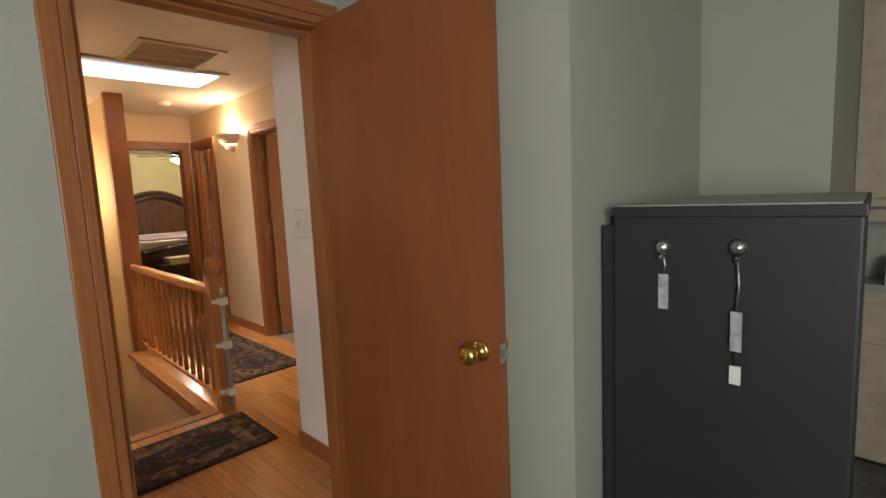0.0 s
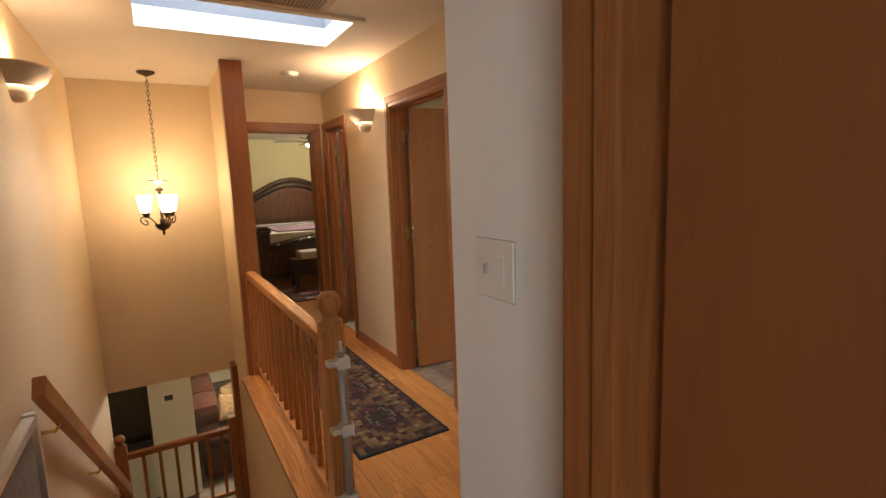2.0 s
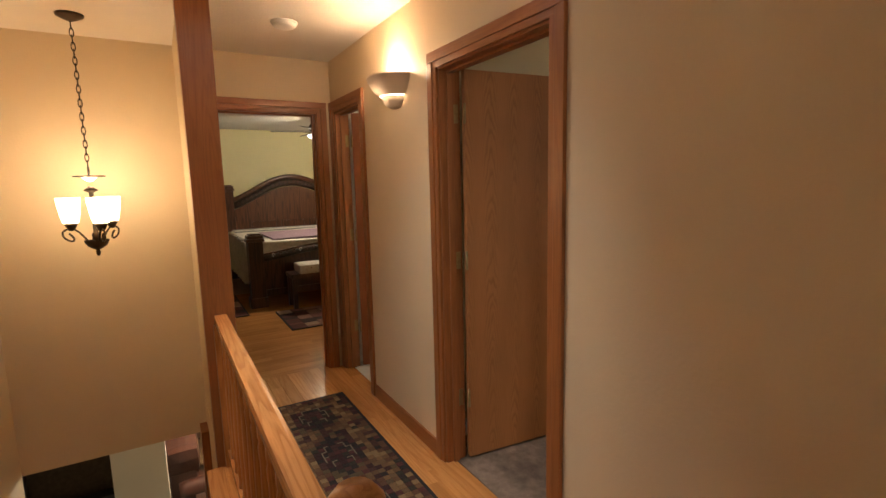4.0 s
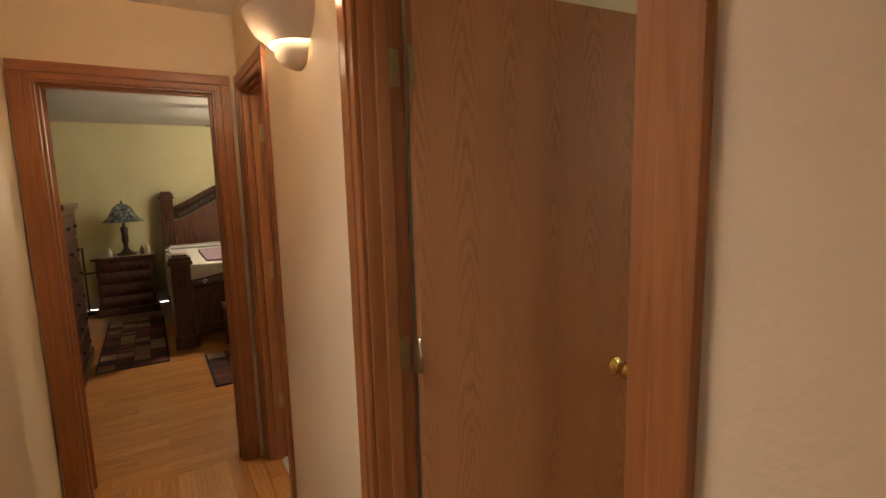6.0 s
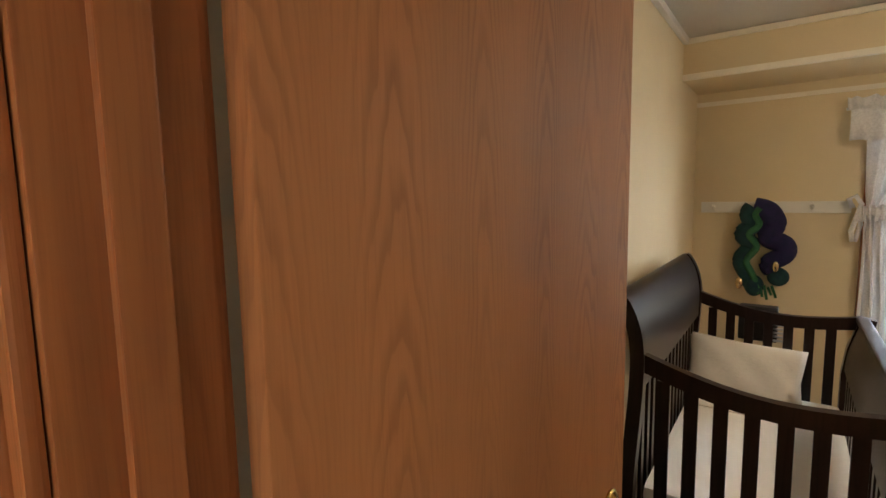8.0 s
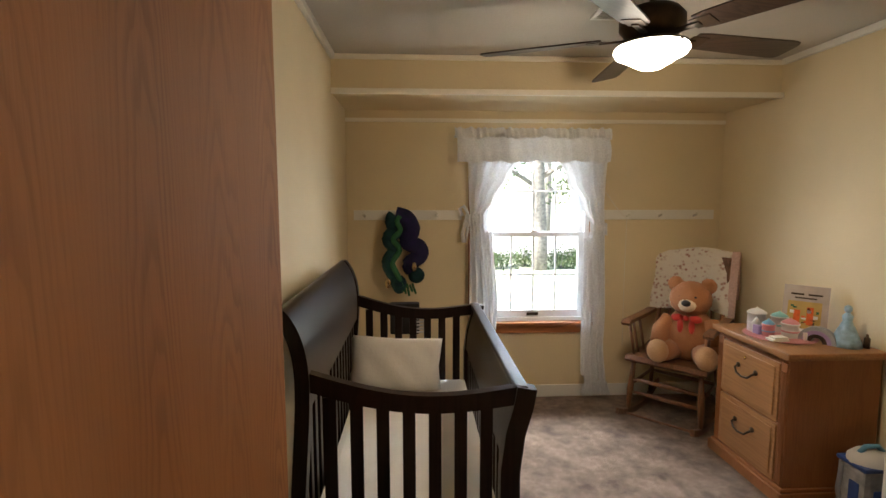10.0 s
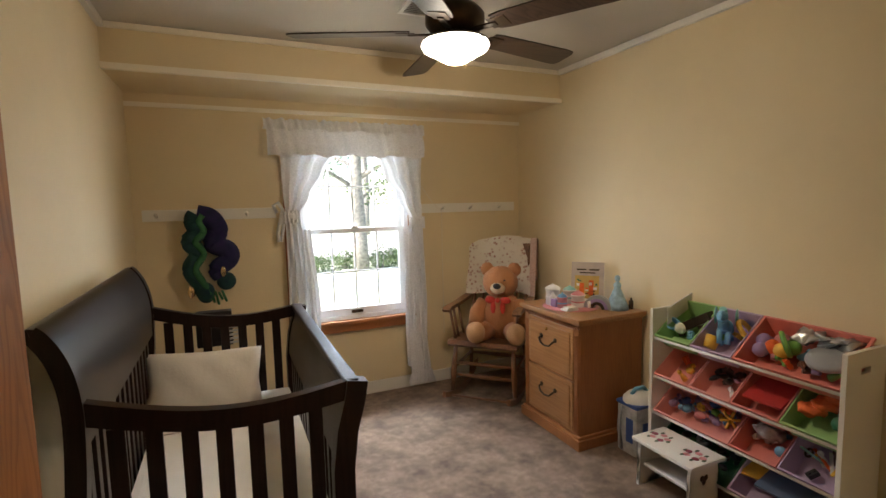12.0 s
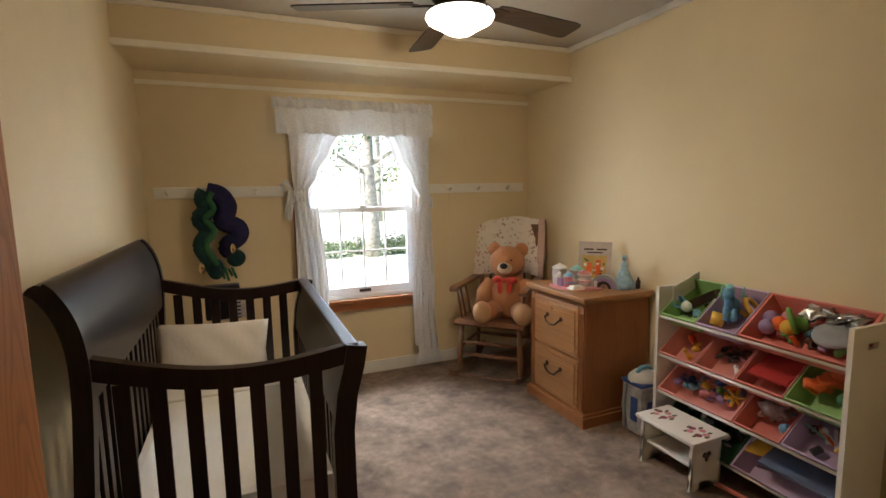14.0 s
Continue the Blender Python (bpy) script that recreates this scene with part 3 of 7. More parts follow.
def sconce(m):
    s = thing("wall_sconce", m, "ivory ceramic half bowl wall sconce with lit lamp", "wall lamp", "hall sconces")
    prof = [(0.035, -0.165), (0.06, -0.155), (0.078, -0.135), (0.085, -0.105)]
    up = [(0.10, -0.1), (0.135, -0.072), (0.152, -0.045), (0.155, -0.04), (0.158, -0.03), (0.163, -0.026), (0.163, -0.016), (0.168, -0.012), (0.168, 0.0), (0.158, 0.0), (0.15, -0.03), (0.12, -0.07), (0.085, -0.092)]
    part("bowl", lathe(up, 28, None, 180), M_CERAM, s)
    part("cup", lathe([(0.0, -0.168)] + prof + [(0.075, -0.105)], 22, None, 180), M_CERAM, s)
    part("backplate", box(-0.05, 0.05, 0.0, 0.012, -0.16, -0.03, 0.004), M_CERAM, s)
    part("bulb", ball(0, 0.075, -0.02, 0.024, 0.024, 0.035), M_SHADE, s, "glowing lamp bulb")
    # strip made to glow in place of lamplight that leaks below the bowl
    part("glow_slot", lathe([(0.086, -0.104), (0.098, -0.1)], 22, None, 180), M_SHADE, s, "glowing strip for lamplight in the gap")
    return s


sconce(pose(-4.82, HALL_Y - 0.001, 2.07, 0, 0, 180))
sconce(pose(-4.11, WELL_Y0 + 0.001, 2.09))

# chandelier
ch = thing("chandelier", pose(-5.60, 0.67, H), "dark bronze three light chandelier on a chain", "chandelier")
part("canopy", lathe([(0, 0), (0.065, 0), (0.062, -0.012), (0.03, -0.028), (0.012, -0.036), (0, -0.038)], 24), M_IRON, ch)
for k in range(21):
    z = -0.055 - k * 0.0365
    ring = [(0.009 * math.cos(a), 0, 0.024 * math.sin(a)) for a in (math.tau * j / 12 for j in range(13))]
    bm = tube(ring, 0.0026, 6)
    bm.transform(pose(0, 0, z, 0, 0, 90 * (k % 2)))
    part("chain_link", bm, M_IRON, ch)
part("loop", tube([(0.024 * math.cos(a), 0, -0.822 + 0.024 * math.sin(a)) for a in (math.tau * j / 16 for j in range(17))], 0.004, 6), M_IRON, ch)
part("top_plate", lathe([(0, -0.845), (0.075, -0.847), (0.075, -0.853), (0.02, -0.856), (0, -0.856)], 28), M_IRON, ch)
part("glass_collar", lathe([(0.034, -0.858), (0.03, -0.868), (0.016, -0.885), (0.014, -0.91)], 18), clear("collar_glass", (1, 0.95, 0.85), 0.05), ch, "clear glass collar")
part("stem", lathe([(0, -0.90), (0.01, -0.905), (0.034, -0.925), (0.034, -0.93), (0.012, -0.94), (0.012, -1.16), (0.02, -1.17), (0.02, -1.2), (0.008, -1.21)], 18), M_IRON, ch)
part("bowl", lathe([(0.06, -1.205), (0.058, -1.215), (0.045, -1.238), (0.02, -1.255), (0.008, -1.26), (0.012, -1.275), (0.008, -1.29), (0, -1.297)], 22), M_IRON, ch)
for k in range(3):
    a = radians(20 + 120 * k)
    pts = []
    for j in range(17):
        u = j / 16
        pts.append((0.04 + 0.115 * u, -1.21 + 0.075 * math.sin(u * 2.3)))
    for j in range(1, 15):
        v = j / 14 * 5.0
        r = 0.032 * (1 - 0.6 * j / 14)
        pts.append((0.155 - 0.03 + r * math.cos(0.2 - v) , -1.157 - 0.005 - r * 0.9 + r * math.sin(0.9 - v)))
    part("arm", tube([(r * math.cos(a), r * math.sin(a), z) for r, z in pts], 0.0055, 7), M_IRON, ch)
    mt = pose(0.112 * math.cos(a), 0.112 * math.sin(a), 0)
    part("cup", lathe([(0, -1.15), (0.014, -1.146), (0.03, -1.115), (0.032, -1.105), (0, -1.105)], 18, mt), M_IRON, ch)
    part("shade", lathe([(0.036, -1.105), (0.046, -1.06), (0.056, -0.985), (0.0565, -0.965), (0.053, -0.965), (0.043, -1.06), (0.03, -1.1)], 22, mt), M_SHADE, ch, "glowing frosted glass shade")

# balustrade in the hall
bal = thing("balustrade", pose(0, 0, 0), "honey oak balustrade with newel post beside the stairwell", "railing")
part("handrail", boxes((-4.965, -2.97, 1.18, 1.245, 0.785, 0.84), bev=0.014), M_HONEYX, bal)
part("bottom_rail", boxes((-4.965, -2.97, 1.187, 1.235, 0.075, 0.105), bev=0.006), M_HONEYX, bal)
nb = 13
for k in range(nb):
    x = -4.84 + k * 0.144
    part("baluster", lathe([(0, 0.104), (0.017, 0.104), (0.017, 0.2), (0.012, 0.215), (0.0165, 0.235), (0.0165, 0.4), (0.013, 0.60), (0.0165, 0.66), (0.012, 0.68), (0.015, 0.695), (0.015, 0.787), (0, 0.787)], 10, pose(x, 1.211, 0)), M_HONEY, bal)
part("half_post", box(-4.965, -4.935, 1.175, 1.25, 0.008, 0.786, 0.004), M_HONEY, bal)
nw = part("newel_post", join(box(-2.975, -2.885, 1.166, 1.256, 0.0, 0.90, 0.006), lathe([(0.052, 0.90), (0.052, 0.915), (0.034, 0.925), (0.03, 0.945), (0.042, 0.958), (0.05, 0.985), (0.046, 1.015), (0.03, 1.035), (0, 1.04)], 20, pose(-2.93, 1.211, 0))), M_HONEY, bal)
M_GPOLE = plain("grey_gate_pole", (0.42, 0.42, 0.43), 0.4, 0.3)
gp = thing("gate_pole", pose(-2.868, 1.226, 0.0), "grey gate pole strapped to the newel with white clamps", "gate pole")
part("pole", lathe([(0, 0.05), (0.016, 0.05), (0.016, 0.80), (0, 0.80)], 14), M_GPOLE, gp)
part("top_hook", boxes((-0.012, 0.012, -0.006, 0.006, 0.80, 0.84), bev=0.003), M_WHITEP, gp)
for z in (0.15, 0.465, 0.755):
    part("clamp", boxes((-0.03, 0.022, -0.06, 0.026, z - 0.012, z + 0.012), (-0.022, 0.026, -0.022, 0.03, z - 0.028, z + 0.02), bev=0.005), M_WHITEP, gp, "white plastic clamp")

# staircase
st = thing("staircase", pose(0, 0, 0), "oak staircase that goes down from the landing", "stairs")
for k in range(1, 10):
    x1 = LAND_X - (k - 1) * 0.235
    z = -0.175 * k
    part("tread", box(x1 - 0.26, x1, WELL_Y0, WELL_Y1, z - 0.03, z, 0.006), M_TRIMY, st)
    part("riser", box(x1 - 0.018, x1 - 0.001, WELL_Y0, WELL_Y1, z + 0.001, z + 0.144), M_TRIMY, st)
struct("floor_lower_landing", box(-6.09, LAND_X - 9 * 0.235, WELL_Y0, WELL_Y1, -1.85, -1.75), M_TRIMY, "oak floor of the lower landing")
hr = thing("handrail", pose(0, 0, 0), "oak handrail on brackets along the stairwell wall", "handrail")
p0, p1 = Vector((-3.36, 0.175, 0.735)), Vector((-5.88, 0.175, -1.13))
d = (p1 - p0)
bm = box(0, d.length, -0.022, 0.022, -0.045, 0.045, 0.008)
bm.transform(Matrix.Translation(p0) @ d.to_track_quat("X", "Z").to_matrix().to_4x4())
part("rail", bm, M_TRIMX, hr)
for u in (0.12, 0.5, 0.88):
    q = p0 + d * u
    part("bracket", tube([(q.x, 0.101, q.z - 0.08), (q.x, 0.15, q.z - 0.085), (q.x, 0.175, q.z - 0.045)], 0.008), M_BRASS, hr)

# baby gate folded back against the wall
M_MESH = plain("grey_mesh", (0.30, 0.29, 0.29), 0.8, 0, 0.15, 60)
bg = thing("baby_gate", pose(0, 0, 0), "white framed baby gate with grey mesh folded against the wall", "baby gate")
part("mesh_panel", box(-3.03, -2.22, 0.196, 0.204, 0.08, 0.70, 0.001), M_MESH, bg, "grey mesh panel")
part("top_bar", boxes((-3.06, -2.20, 0.182, 0.218, 0.70, 0.735), bev=0.008), M_WHITEP, bg)
part("bottom_bar", boxes((-3.06, -2.20, 0.182, 0.218, 0.045, 0.08), bev=0.008), M_WHITEP, bg)
for x in (-3.06, -2.20):
    part("upright", boxes((x - 0.014, x + 0.014, 0.18, 0.22, 0.03, 0.745), bev=0.008), M_WHITEP, bg)
for z in (0.12, 0.68):
    part("wall_mount", boxes((-2.22, -2.17, 0.101, 0.185, z - 0.02, z + 0.02), bev=0.006), M_WHITEP, bg)

# light switch
M_GREYP = plain("grey_back", (0.42, 0.42, 0.43), 0.6)
sw = thing("light_switch", pose(-1.918, 1.315, 1.257), "white two gang light switch plate on the white wall", "light switch")
part("plate", box(-0.072, 0.072, -0.007, 0.0, -0.07, 0.07, 0.003), M_WHITEP, sw)
# grey slab outlines the plate in place of its edge shadow
part("backing", box(-0.0745, 0.0745, -0.0025, 0.0, -0.0725, 0.0725), M_GREYP, sw, "grey rim for the plate's edge shade")
part("toggle", box(-0.03, -0.02, -0.016, -0.006, -0.012, 0.012, 0.002), M_GREYP, sw, "small grey toggle")
part("blank_cover", box(0.012, 0.04, -0.0085, -0.006, -0.034, 0.034, 0.001), M_WHITEP, sw)


# ---- rugs ----


def island_mat(name, stops, rough=0.95):
    m, n, l, b = mat(name, rough)
    g = n.new("ShaderNodeNewGeometry")
    r = n.new("ShaderNodeValToRGB")
    r.color_ramp.interpolation = "CONSTANT"
    e = r.color_ramp.elements
    while len(e) < len(stops):
        e.new(0.5)
    for k, (p, c) in zip(e, stops):
        k.position, k.color = p, (*c, 1)
    own, tot, fra = n.new("ShaderNodeObjectInfo"), n.new("ShaderNodeMath"), n.new("ShaderNodeMath")
    fra.operation = "FRACT"
    l.new(g.outputs["Random Per Island"], tot.inputs[0])
    l.new(own.outputs["Random"], tot.inputs[1])
    l.new(tot.outputs[0], fra.inputs[0])
    l.new(fra.outputs[0], r.inputs["Fac"])
    v = coords(n, l)
    f = noise_tex(n, l, v, 400, 2)
    s = ramp(n, l, f, [(0.3, (0.6, 0.6, 0.6)), (0.7, (1.25, 1.25, 1.25))])
    l.new(mix(n, l, 1.0, r.outputs["Color"], s, "MULTIPLY"), b.inputs["Base Color"])
    bump(n, l, b, f, 0.7, 0.004)
    return m


R_DARK = island_mat("rug_dark_wool", [(0, (0.035, 0.010, 0.012)), (0.25, (0.06, 0.022, 0.018)), (0.45, (0.016, 0.012, 0.013)), (0.65, (0.026, 0.024, 0.016)), (0.82, (0.08, 0.022, 0.02))])
R_MID = island_mat("rug_olive_wool", [(0, (0.10, 0.045, 0.022)), (0.3, (0.14, 0.075, 0.034)), (0.55, (0.06, 0.022, 0.016)), (0.8, (0.085, 0.06, 0.03))])
R_TAN = island_mat("rug_tan_wool", [(0, (0.18, 0.105, 0.045)), (0.3, (0.12, 0.062, 0.028)), (0.55, (0.23, 0.15, 0.07)), (0.8, (0.14, 0.085, 0.04))])
R_LINE = plain("rug_cream_yarn", (0.17, 0.14, 0.095), 0.95)
R_EDGE = plain("rug_black_binding", (0.012, 0.011, 0.011), 0.9)


def hall_rug(m, ln, wd, label):
    """Runner of blocks: tan border, dark field, stepped medallions with cream lines."""
    r = thing("rug", m, label, "rug", "hall rugs")
    part("binding", box(-ln / 2, ln / 2, -wd / 2, wd / 2, 0.0005, 0.008, 0.003), R_EDGE, r)
    cx = 0.036
    nx = int((ln - 0.04) / cx)
    cx = (ln - 0.04) / nx
    ny = 15
    cy = (wd - 0.04) / ny
    sets = {"dark_field": [], "olive_field": [], "tan_border": []}
    rnd = random.Random(7)
    period = max(8, nx // max(1, round(ln / 0.62)))
    for i in range(nx):
        for j in range(ny):
            u = abs((i % period) - (period - 1) / 2)
            v = abs(j - (ny - 1) / 2)
            edge = min(i, nx - 1 - i, j, ny - 1 - j)
            key = "tan_border" if rnd.random() < (0.1, 0.25, 0.85, 0.5)[min(edge, 3)] else "olive_field" if rnd.random() < 0.6 else "dark_field"
            if edge > 3:
                q = u * 0.8 + v
                key = "dark_field" if q < period * 0.36 else ("olive_field" if q < period * 0.5 else ("dark_field" if rnd.random() < 0.5 else "tan_border"))
            x, y = -ln / 2 + 0.02 + i * cx, -wd / 2 + 0.02 + j * cy
            sets[key].append((x + 0.001, x + cx - 0.001, y + 0.001, y + cy - 0.001, 0.008, 0.0105))
    for key, mm in (("dark_field", R_DARK), ("olive_field", R_MID), ("tan_border", R_TAN)):
        tagged(part(key, boxes(*sets[key]), mm, r), kind="stuff")
    lines = []
    for c in range(max(1, round(nx / period))):
        mx = -ln / 2 + 0.02 + (c + 0.5) * period * cx
        for s in (-1, 1):
            for k in range(4):
                x0, y0 = mx + (k - 2) * 0.055 + 0.0, s * (0.055 + 0.028 * (1.5 - abs(k - 1.5)))
                lines.append((x0, x0 + 0.055, y0, y0 + 0.006, 0.0105, 0.0125))
                lines.append((x0, x0 + 0.006, min(y0, y0 - s * 0.028), max(y0, y0 - s * 0.028), 0.0105, 0.0125))
    tagged(part("stepped_lines", boxes(*lines), R_LINE, r), kind="stuff")
    return r


hall_rug(pose(-2.55, 0.84, 0.001, 0, 0, 90), 0.84, 0.52, "dark patterned wool mat with black binding on the landing")
hall_rug(pose(-4.43, 1.725, 0.001), 2.17, 0.57, "dark patterned wool runner with black binding in the hall")

# ---- nursery ----


def fabric(name, c, c2=None, scale=60, rough=0.95, through_light=0.0):
    m, n, l, b = mat(name, rough)
    v = coords(n, l)
    f = noise_tex(n, l, v, scale, 4)
    l.new(ramp(n, l, f, [(0.3, c if c2 else scaled(c, 0.85)), (0.7, c2 or scaled(c, 1.1))]), b.inputs["Base Color"])
    bump(n, l, b, noise_tex(n, l, v, scale * 5, 2), 0.4, 0.003)
    if through_light:
        tr = n.new("ShaderNodeBsdfTranslucent")
        tr.inputs[0].default_value = (*c, 1)
        tp = n.new("ShaderNodeBsdfTransparent")
        m1, m2 = n.new("ShaderNodeMixShader"), n.new("ShaderNodeMixShader")
        m1.inputs[0].default_value, m2.inputs[0].default_value = through_light, 0.01
        l.new(b.outputs[0], m1.inputs[1])
        l.new(tr.outputs[0], m1.inputs[2])
        l.new(m1.outputs[0], m2.inputs[1])
        l.new(tp.outputs[0], m2.inputs[2])
        l.new(m2.outputs[0], n["Material Output"].inputs[0])
    return m


M_SHEER = fabric("white_sheer", (0.80, 0.81, 0.83), None, 90, 0.9, 0.06)
M_SHEET = fabric("cream_sheet", (0.78, 0.75, 0.69), (0.82, 0.79, 0.73), 9)
M_PILLOW = fabric("beige_cotton", (0.72, 0.67, 0.59), (0.74, 0.69, 0.61), 10)
M_VINYL = plain("white_vinyl", (0.80, 0.82, 0.84), 0.35, 0, 0.03, 10, 0.02)
M_BLACK = plain("black_plastic", (0.02, 0.02, 0.022), 0.4)

# window
wn = struct("window_1", boxes((-3.65, WX0 + 0.005, 5.878, 5.9, 0.6, 2.03), (WX1 - 0.005, -2.63, 5.878, 5.9, 0.6, 2.03), (-3.56, -2.72, 5.878, 5.9, 1.93, 2.0), bev=0.005), M_TRIM, "white double hung window with oak casing")
part("window_sill", join(box(-3.60, -2.68, 5.85, 5.93, 0.575, 0.602, 0.006), box(-3.57, -2.71, 5.872, 5.9, 0.515, 0.573, 0.006)), M_TRIMX, wn, "oak sill and apron")
part("window_frame", boxes((WX0, WX0 + 0.035, 5.91, 6.01, WZ0, WZ1), (WX1 - 0.035, WX1, 5.91, 6.01, WZ0, WZ1), (WX0 + 0.035, WX1 - 0.035, 5.91, 6.01, WZ0, WZ0 + 0.03), (WX0 + 0.035, WX1 - 0.035, 5.91, 6.01, WZ1 - 0.035, WZ1), bev=0.003), M_VINYL, wn)
for nm, y, z0, z1 in (("lower_sash", 5.925, 0.63, 1.29), ("upper_sash", 5.965, 1.255, 1.945)):
    a, b_ = WX0 + 0.035, WX1 - 0.035
    sh = part(nm, boxes((a, a + 0.04, y, y + 0.035, z0, z1), (b_ - 0.04, b_, y, y + 0.035, z0, z1), (a + 0.04, b_ - 0.04, y, y + 0.035, z0, z0 + (0.055 if nm[0] == "l" else 0.035)), (a + 0.04, b_ - 0.04, y, y + 0.035, z1 - 0.035, z1), bev=0.003), M_VINYL, wn)
    g = part("pane", box(a + 0.04, b_ - 0.04, y + 0.016, y + 0.019, z0 + 0.03, z1 - 0.03), M_GLASS, sh)
    g.visible_shadow = False
    for k in (1, 2, 3):
        xm = a + 0.04 + (b_ - a - 0.08) * k / 4
        part("muntin", box(xm - 0.006, xm + 0.006, y + 0.011, y + 0.024, z0 + 0.03, z1 - 0.03, 0.002), M_VINYL, sh)
    part("muntin", box(a + 0.04, b_ - 0.04, y + 0.0105, y + 0.0245, (z0 + z1) / 2 - 0.006, (z0 + z1) / 2 + 0.006, 0.002), M_VINYL, sh)
part("sash_lift", box(-3.19, -3.10, 5.913, 5.925, 0.645, 0.668, 0.004), M_IRON, wn, "dark bronze sash lift")
part("sash_lock", box(-3.165, -3.115, 5.918, 5.94, 1.29, 1.305, 0.004), M_STEEL, wn)


def cloth(name, edges, y, z0, z1, parent, folds=7, amp=0.02, nu=60, nv=40, label="", mt=None):
    """A hanging cloth between two side edges given as functions of height."""
    bm = bmesh.new()
    rows = []
    for j in range(nv + 1):
        z = z0 + (z1 - z0) * j / nv
        a, b = edges(z)
        row = []
        for i in range(nu + 1):
            u = i / nu
            ph = u * folds * math.tau
            yy = y + amp * math.sin(ph + 1.3 * math.sin(z * 5)) + 0.25 * amp * math.sin(2.3 * ph + z * 2)
            row.append(bm.verts.new((a + (b - a) * u, yy, z + 0.006 * math.sin(ph * 0.5 + 2))))
        rows.append(row)
    for r0, r1 in zip(rows, rows[1:]):
        for i in range(nu):
            f = bm.faces.new((r0[i], r0[i + 1], r1[i + 1], r1[i]))
            f.smooth = True
    return part(name, bm, mt or M_SHEER, parent, label)


def lerp_edges(rows):
    def f(z):
        for (z0, a0, b0), (z1, a1, b1) in zip(rows, rows[1:]):
            if z0 <= z <= z1:
                u = (z - z0) / (z1 - z0)
                u = u * u * (3 - 2 * u)
                return a0 + (a1 - a0) * u, b0 + (b1 - b0) * u
        r = rows[0] if z < rows[0][0] else rows[-1]
        return r[1], r[2]
    return f


cu = thing("curtain", pose(0, 0, 0), "white sheer tied back curtains with ruffled valance", "curtain")
part("rod", tube([(-3.76, 5.83, 1.99), (-2.61, 5.83, 1.99)], 0.009), M_VINYL, cu)


def gathered(name, x0, x1, y, z0, z1, puff, pleats, seed, parent, label=""):
    """A gathered band of cloth that bellies out, with uneven pleats and wavy edges."""
    rr = random.Random(seed)
    waves = [(pleats * rr.uniform(0.5, 1.7), rr.uniform(0, 6.3), rr.uniform(0.4, 1.0)) for _ in range(5)]
    bm, rows, nu, nv = bmesh.new(), [], 220, 14
    for j in range(nv + 1):
        v = j / nv
        row = []
        for i in range(nu + 1):
            u = i / nu
            g = sum(k * math.sin(math.tau * f * u + p + 1.2 * v) for f, p, k in waves) / 3.2
            slow = math.sin(math.tau * 3.5 * u + seed) * 0.4 + math.sin(math.tau * 8.3 * u + 2 * seed) * 0.35
            z = z0 + (z1 - z0) * v + (1 - v) ** 2 * 0.016 * slow + v ** 4 * 0.012 * g
            row.append(bm.verts.new((x0 + (x1 - x0) * u + 0.008 * g * (1 - v), y - puff * math.sin(math.pi * min(1, 0.25 + 0.75 * v)) - 0.024 * g * (1 - 0.45 * v), z)))
        rows.append(row)
    for a, b_ in zip(rows, rows[1:]):
        for i in range(nu):
            bm.faces.new((a[i], a[i + 1], b_[i + 1], b_[i])).smooth = True
    return part(name, bm, M_SHEER, parent, label)


gathered("valance", -3.74, -2.62, 5.81, 1.805, 1.985, 0.05, 10, 3, cu, "puffed sheer valance with a wavy hem")
gathered("heading", -3.76, -2.61, 5.80, 1.98, 2.05, 0.014, 15, 8, cu, "ruffled heading above the rod")
cloth("left_panel", lerp_edges([(0.09, -3.66, -3.52), (0.6, -3.65, -3.48), (1.30, -3.645, -3.53), (1.40, -3.64, -3.55), (1.55, -3.65, -3.46), (1.70, -3.655, -3.36), (1.86, -3.66, -3.27)]), 5.825, 0.09, 1.86, cu, 3, 0.024, 60, 60)
cloth("right_panel", lerp_edges([(0.10, -2.75, -2.58), (0.5, -2.76, -2.61), (1.22, -2.77, -2.63), (1.33, -2.73, -2.635), (1.50, -2.81, -2.63), (1.68, -2.92, -2.625), (1.86, -3.00, -2.62)]), 5.825, 0.10, 1.86, cu, 3, 0.024, 60, 60)
cloth("hem_ruffle", lerp_edges([(0.04, -2.78, -2.55), (0.15, -2.75, -2.58)]), 5.815, 0.04, 0.15, cu, 9, 0.02, 60, 6)
cloth("hem_ruffle", lerp_edges([(0.04, -3.69, -3.49), (0.15, -3.66, -3.52)]), 5.815, 0.04, 0.15, cu, 9, 0.02, 60, 6)
for edge in ([(0.2, -2.79, -2.745), (0.7, -2.80, -2.74), (1.25, -2.80, -2.73)], [(0.2, -3.53, -3.47), (0.7, -3.51, -3.44), (1.3, -3.54, -3.48)]):
    cloth("side_ruffle", lerp_edges(edge), 5.80, edge[0][0], edge[-1][0], cu, 2, 0.016, 14, 70)
for x, z in ((-3.60, 1.395), (-2.68, 1.325)):
    part("tieback", lathe([(0.052, -0.02), (0.058, -0.01), (0.058, 0.01), (0.052, 0.022)], 20, pose(x, 5.825, z, 0, 8) @ Matrix.Diagonal((1, 0.6, 1, 1))), M_SHEER, cu)
    cloth("tie_ruffle", (lambda x_: (lambda z_: (x_ - 0.07, x_ + 0.06)))(x), 5.80, z - 0.05, z + 0.04, cu, 5, 0.014, 40, 5)
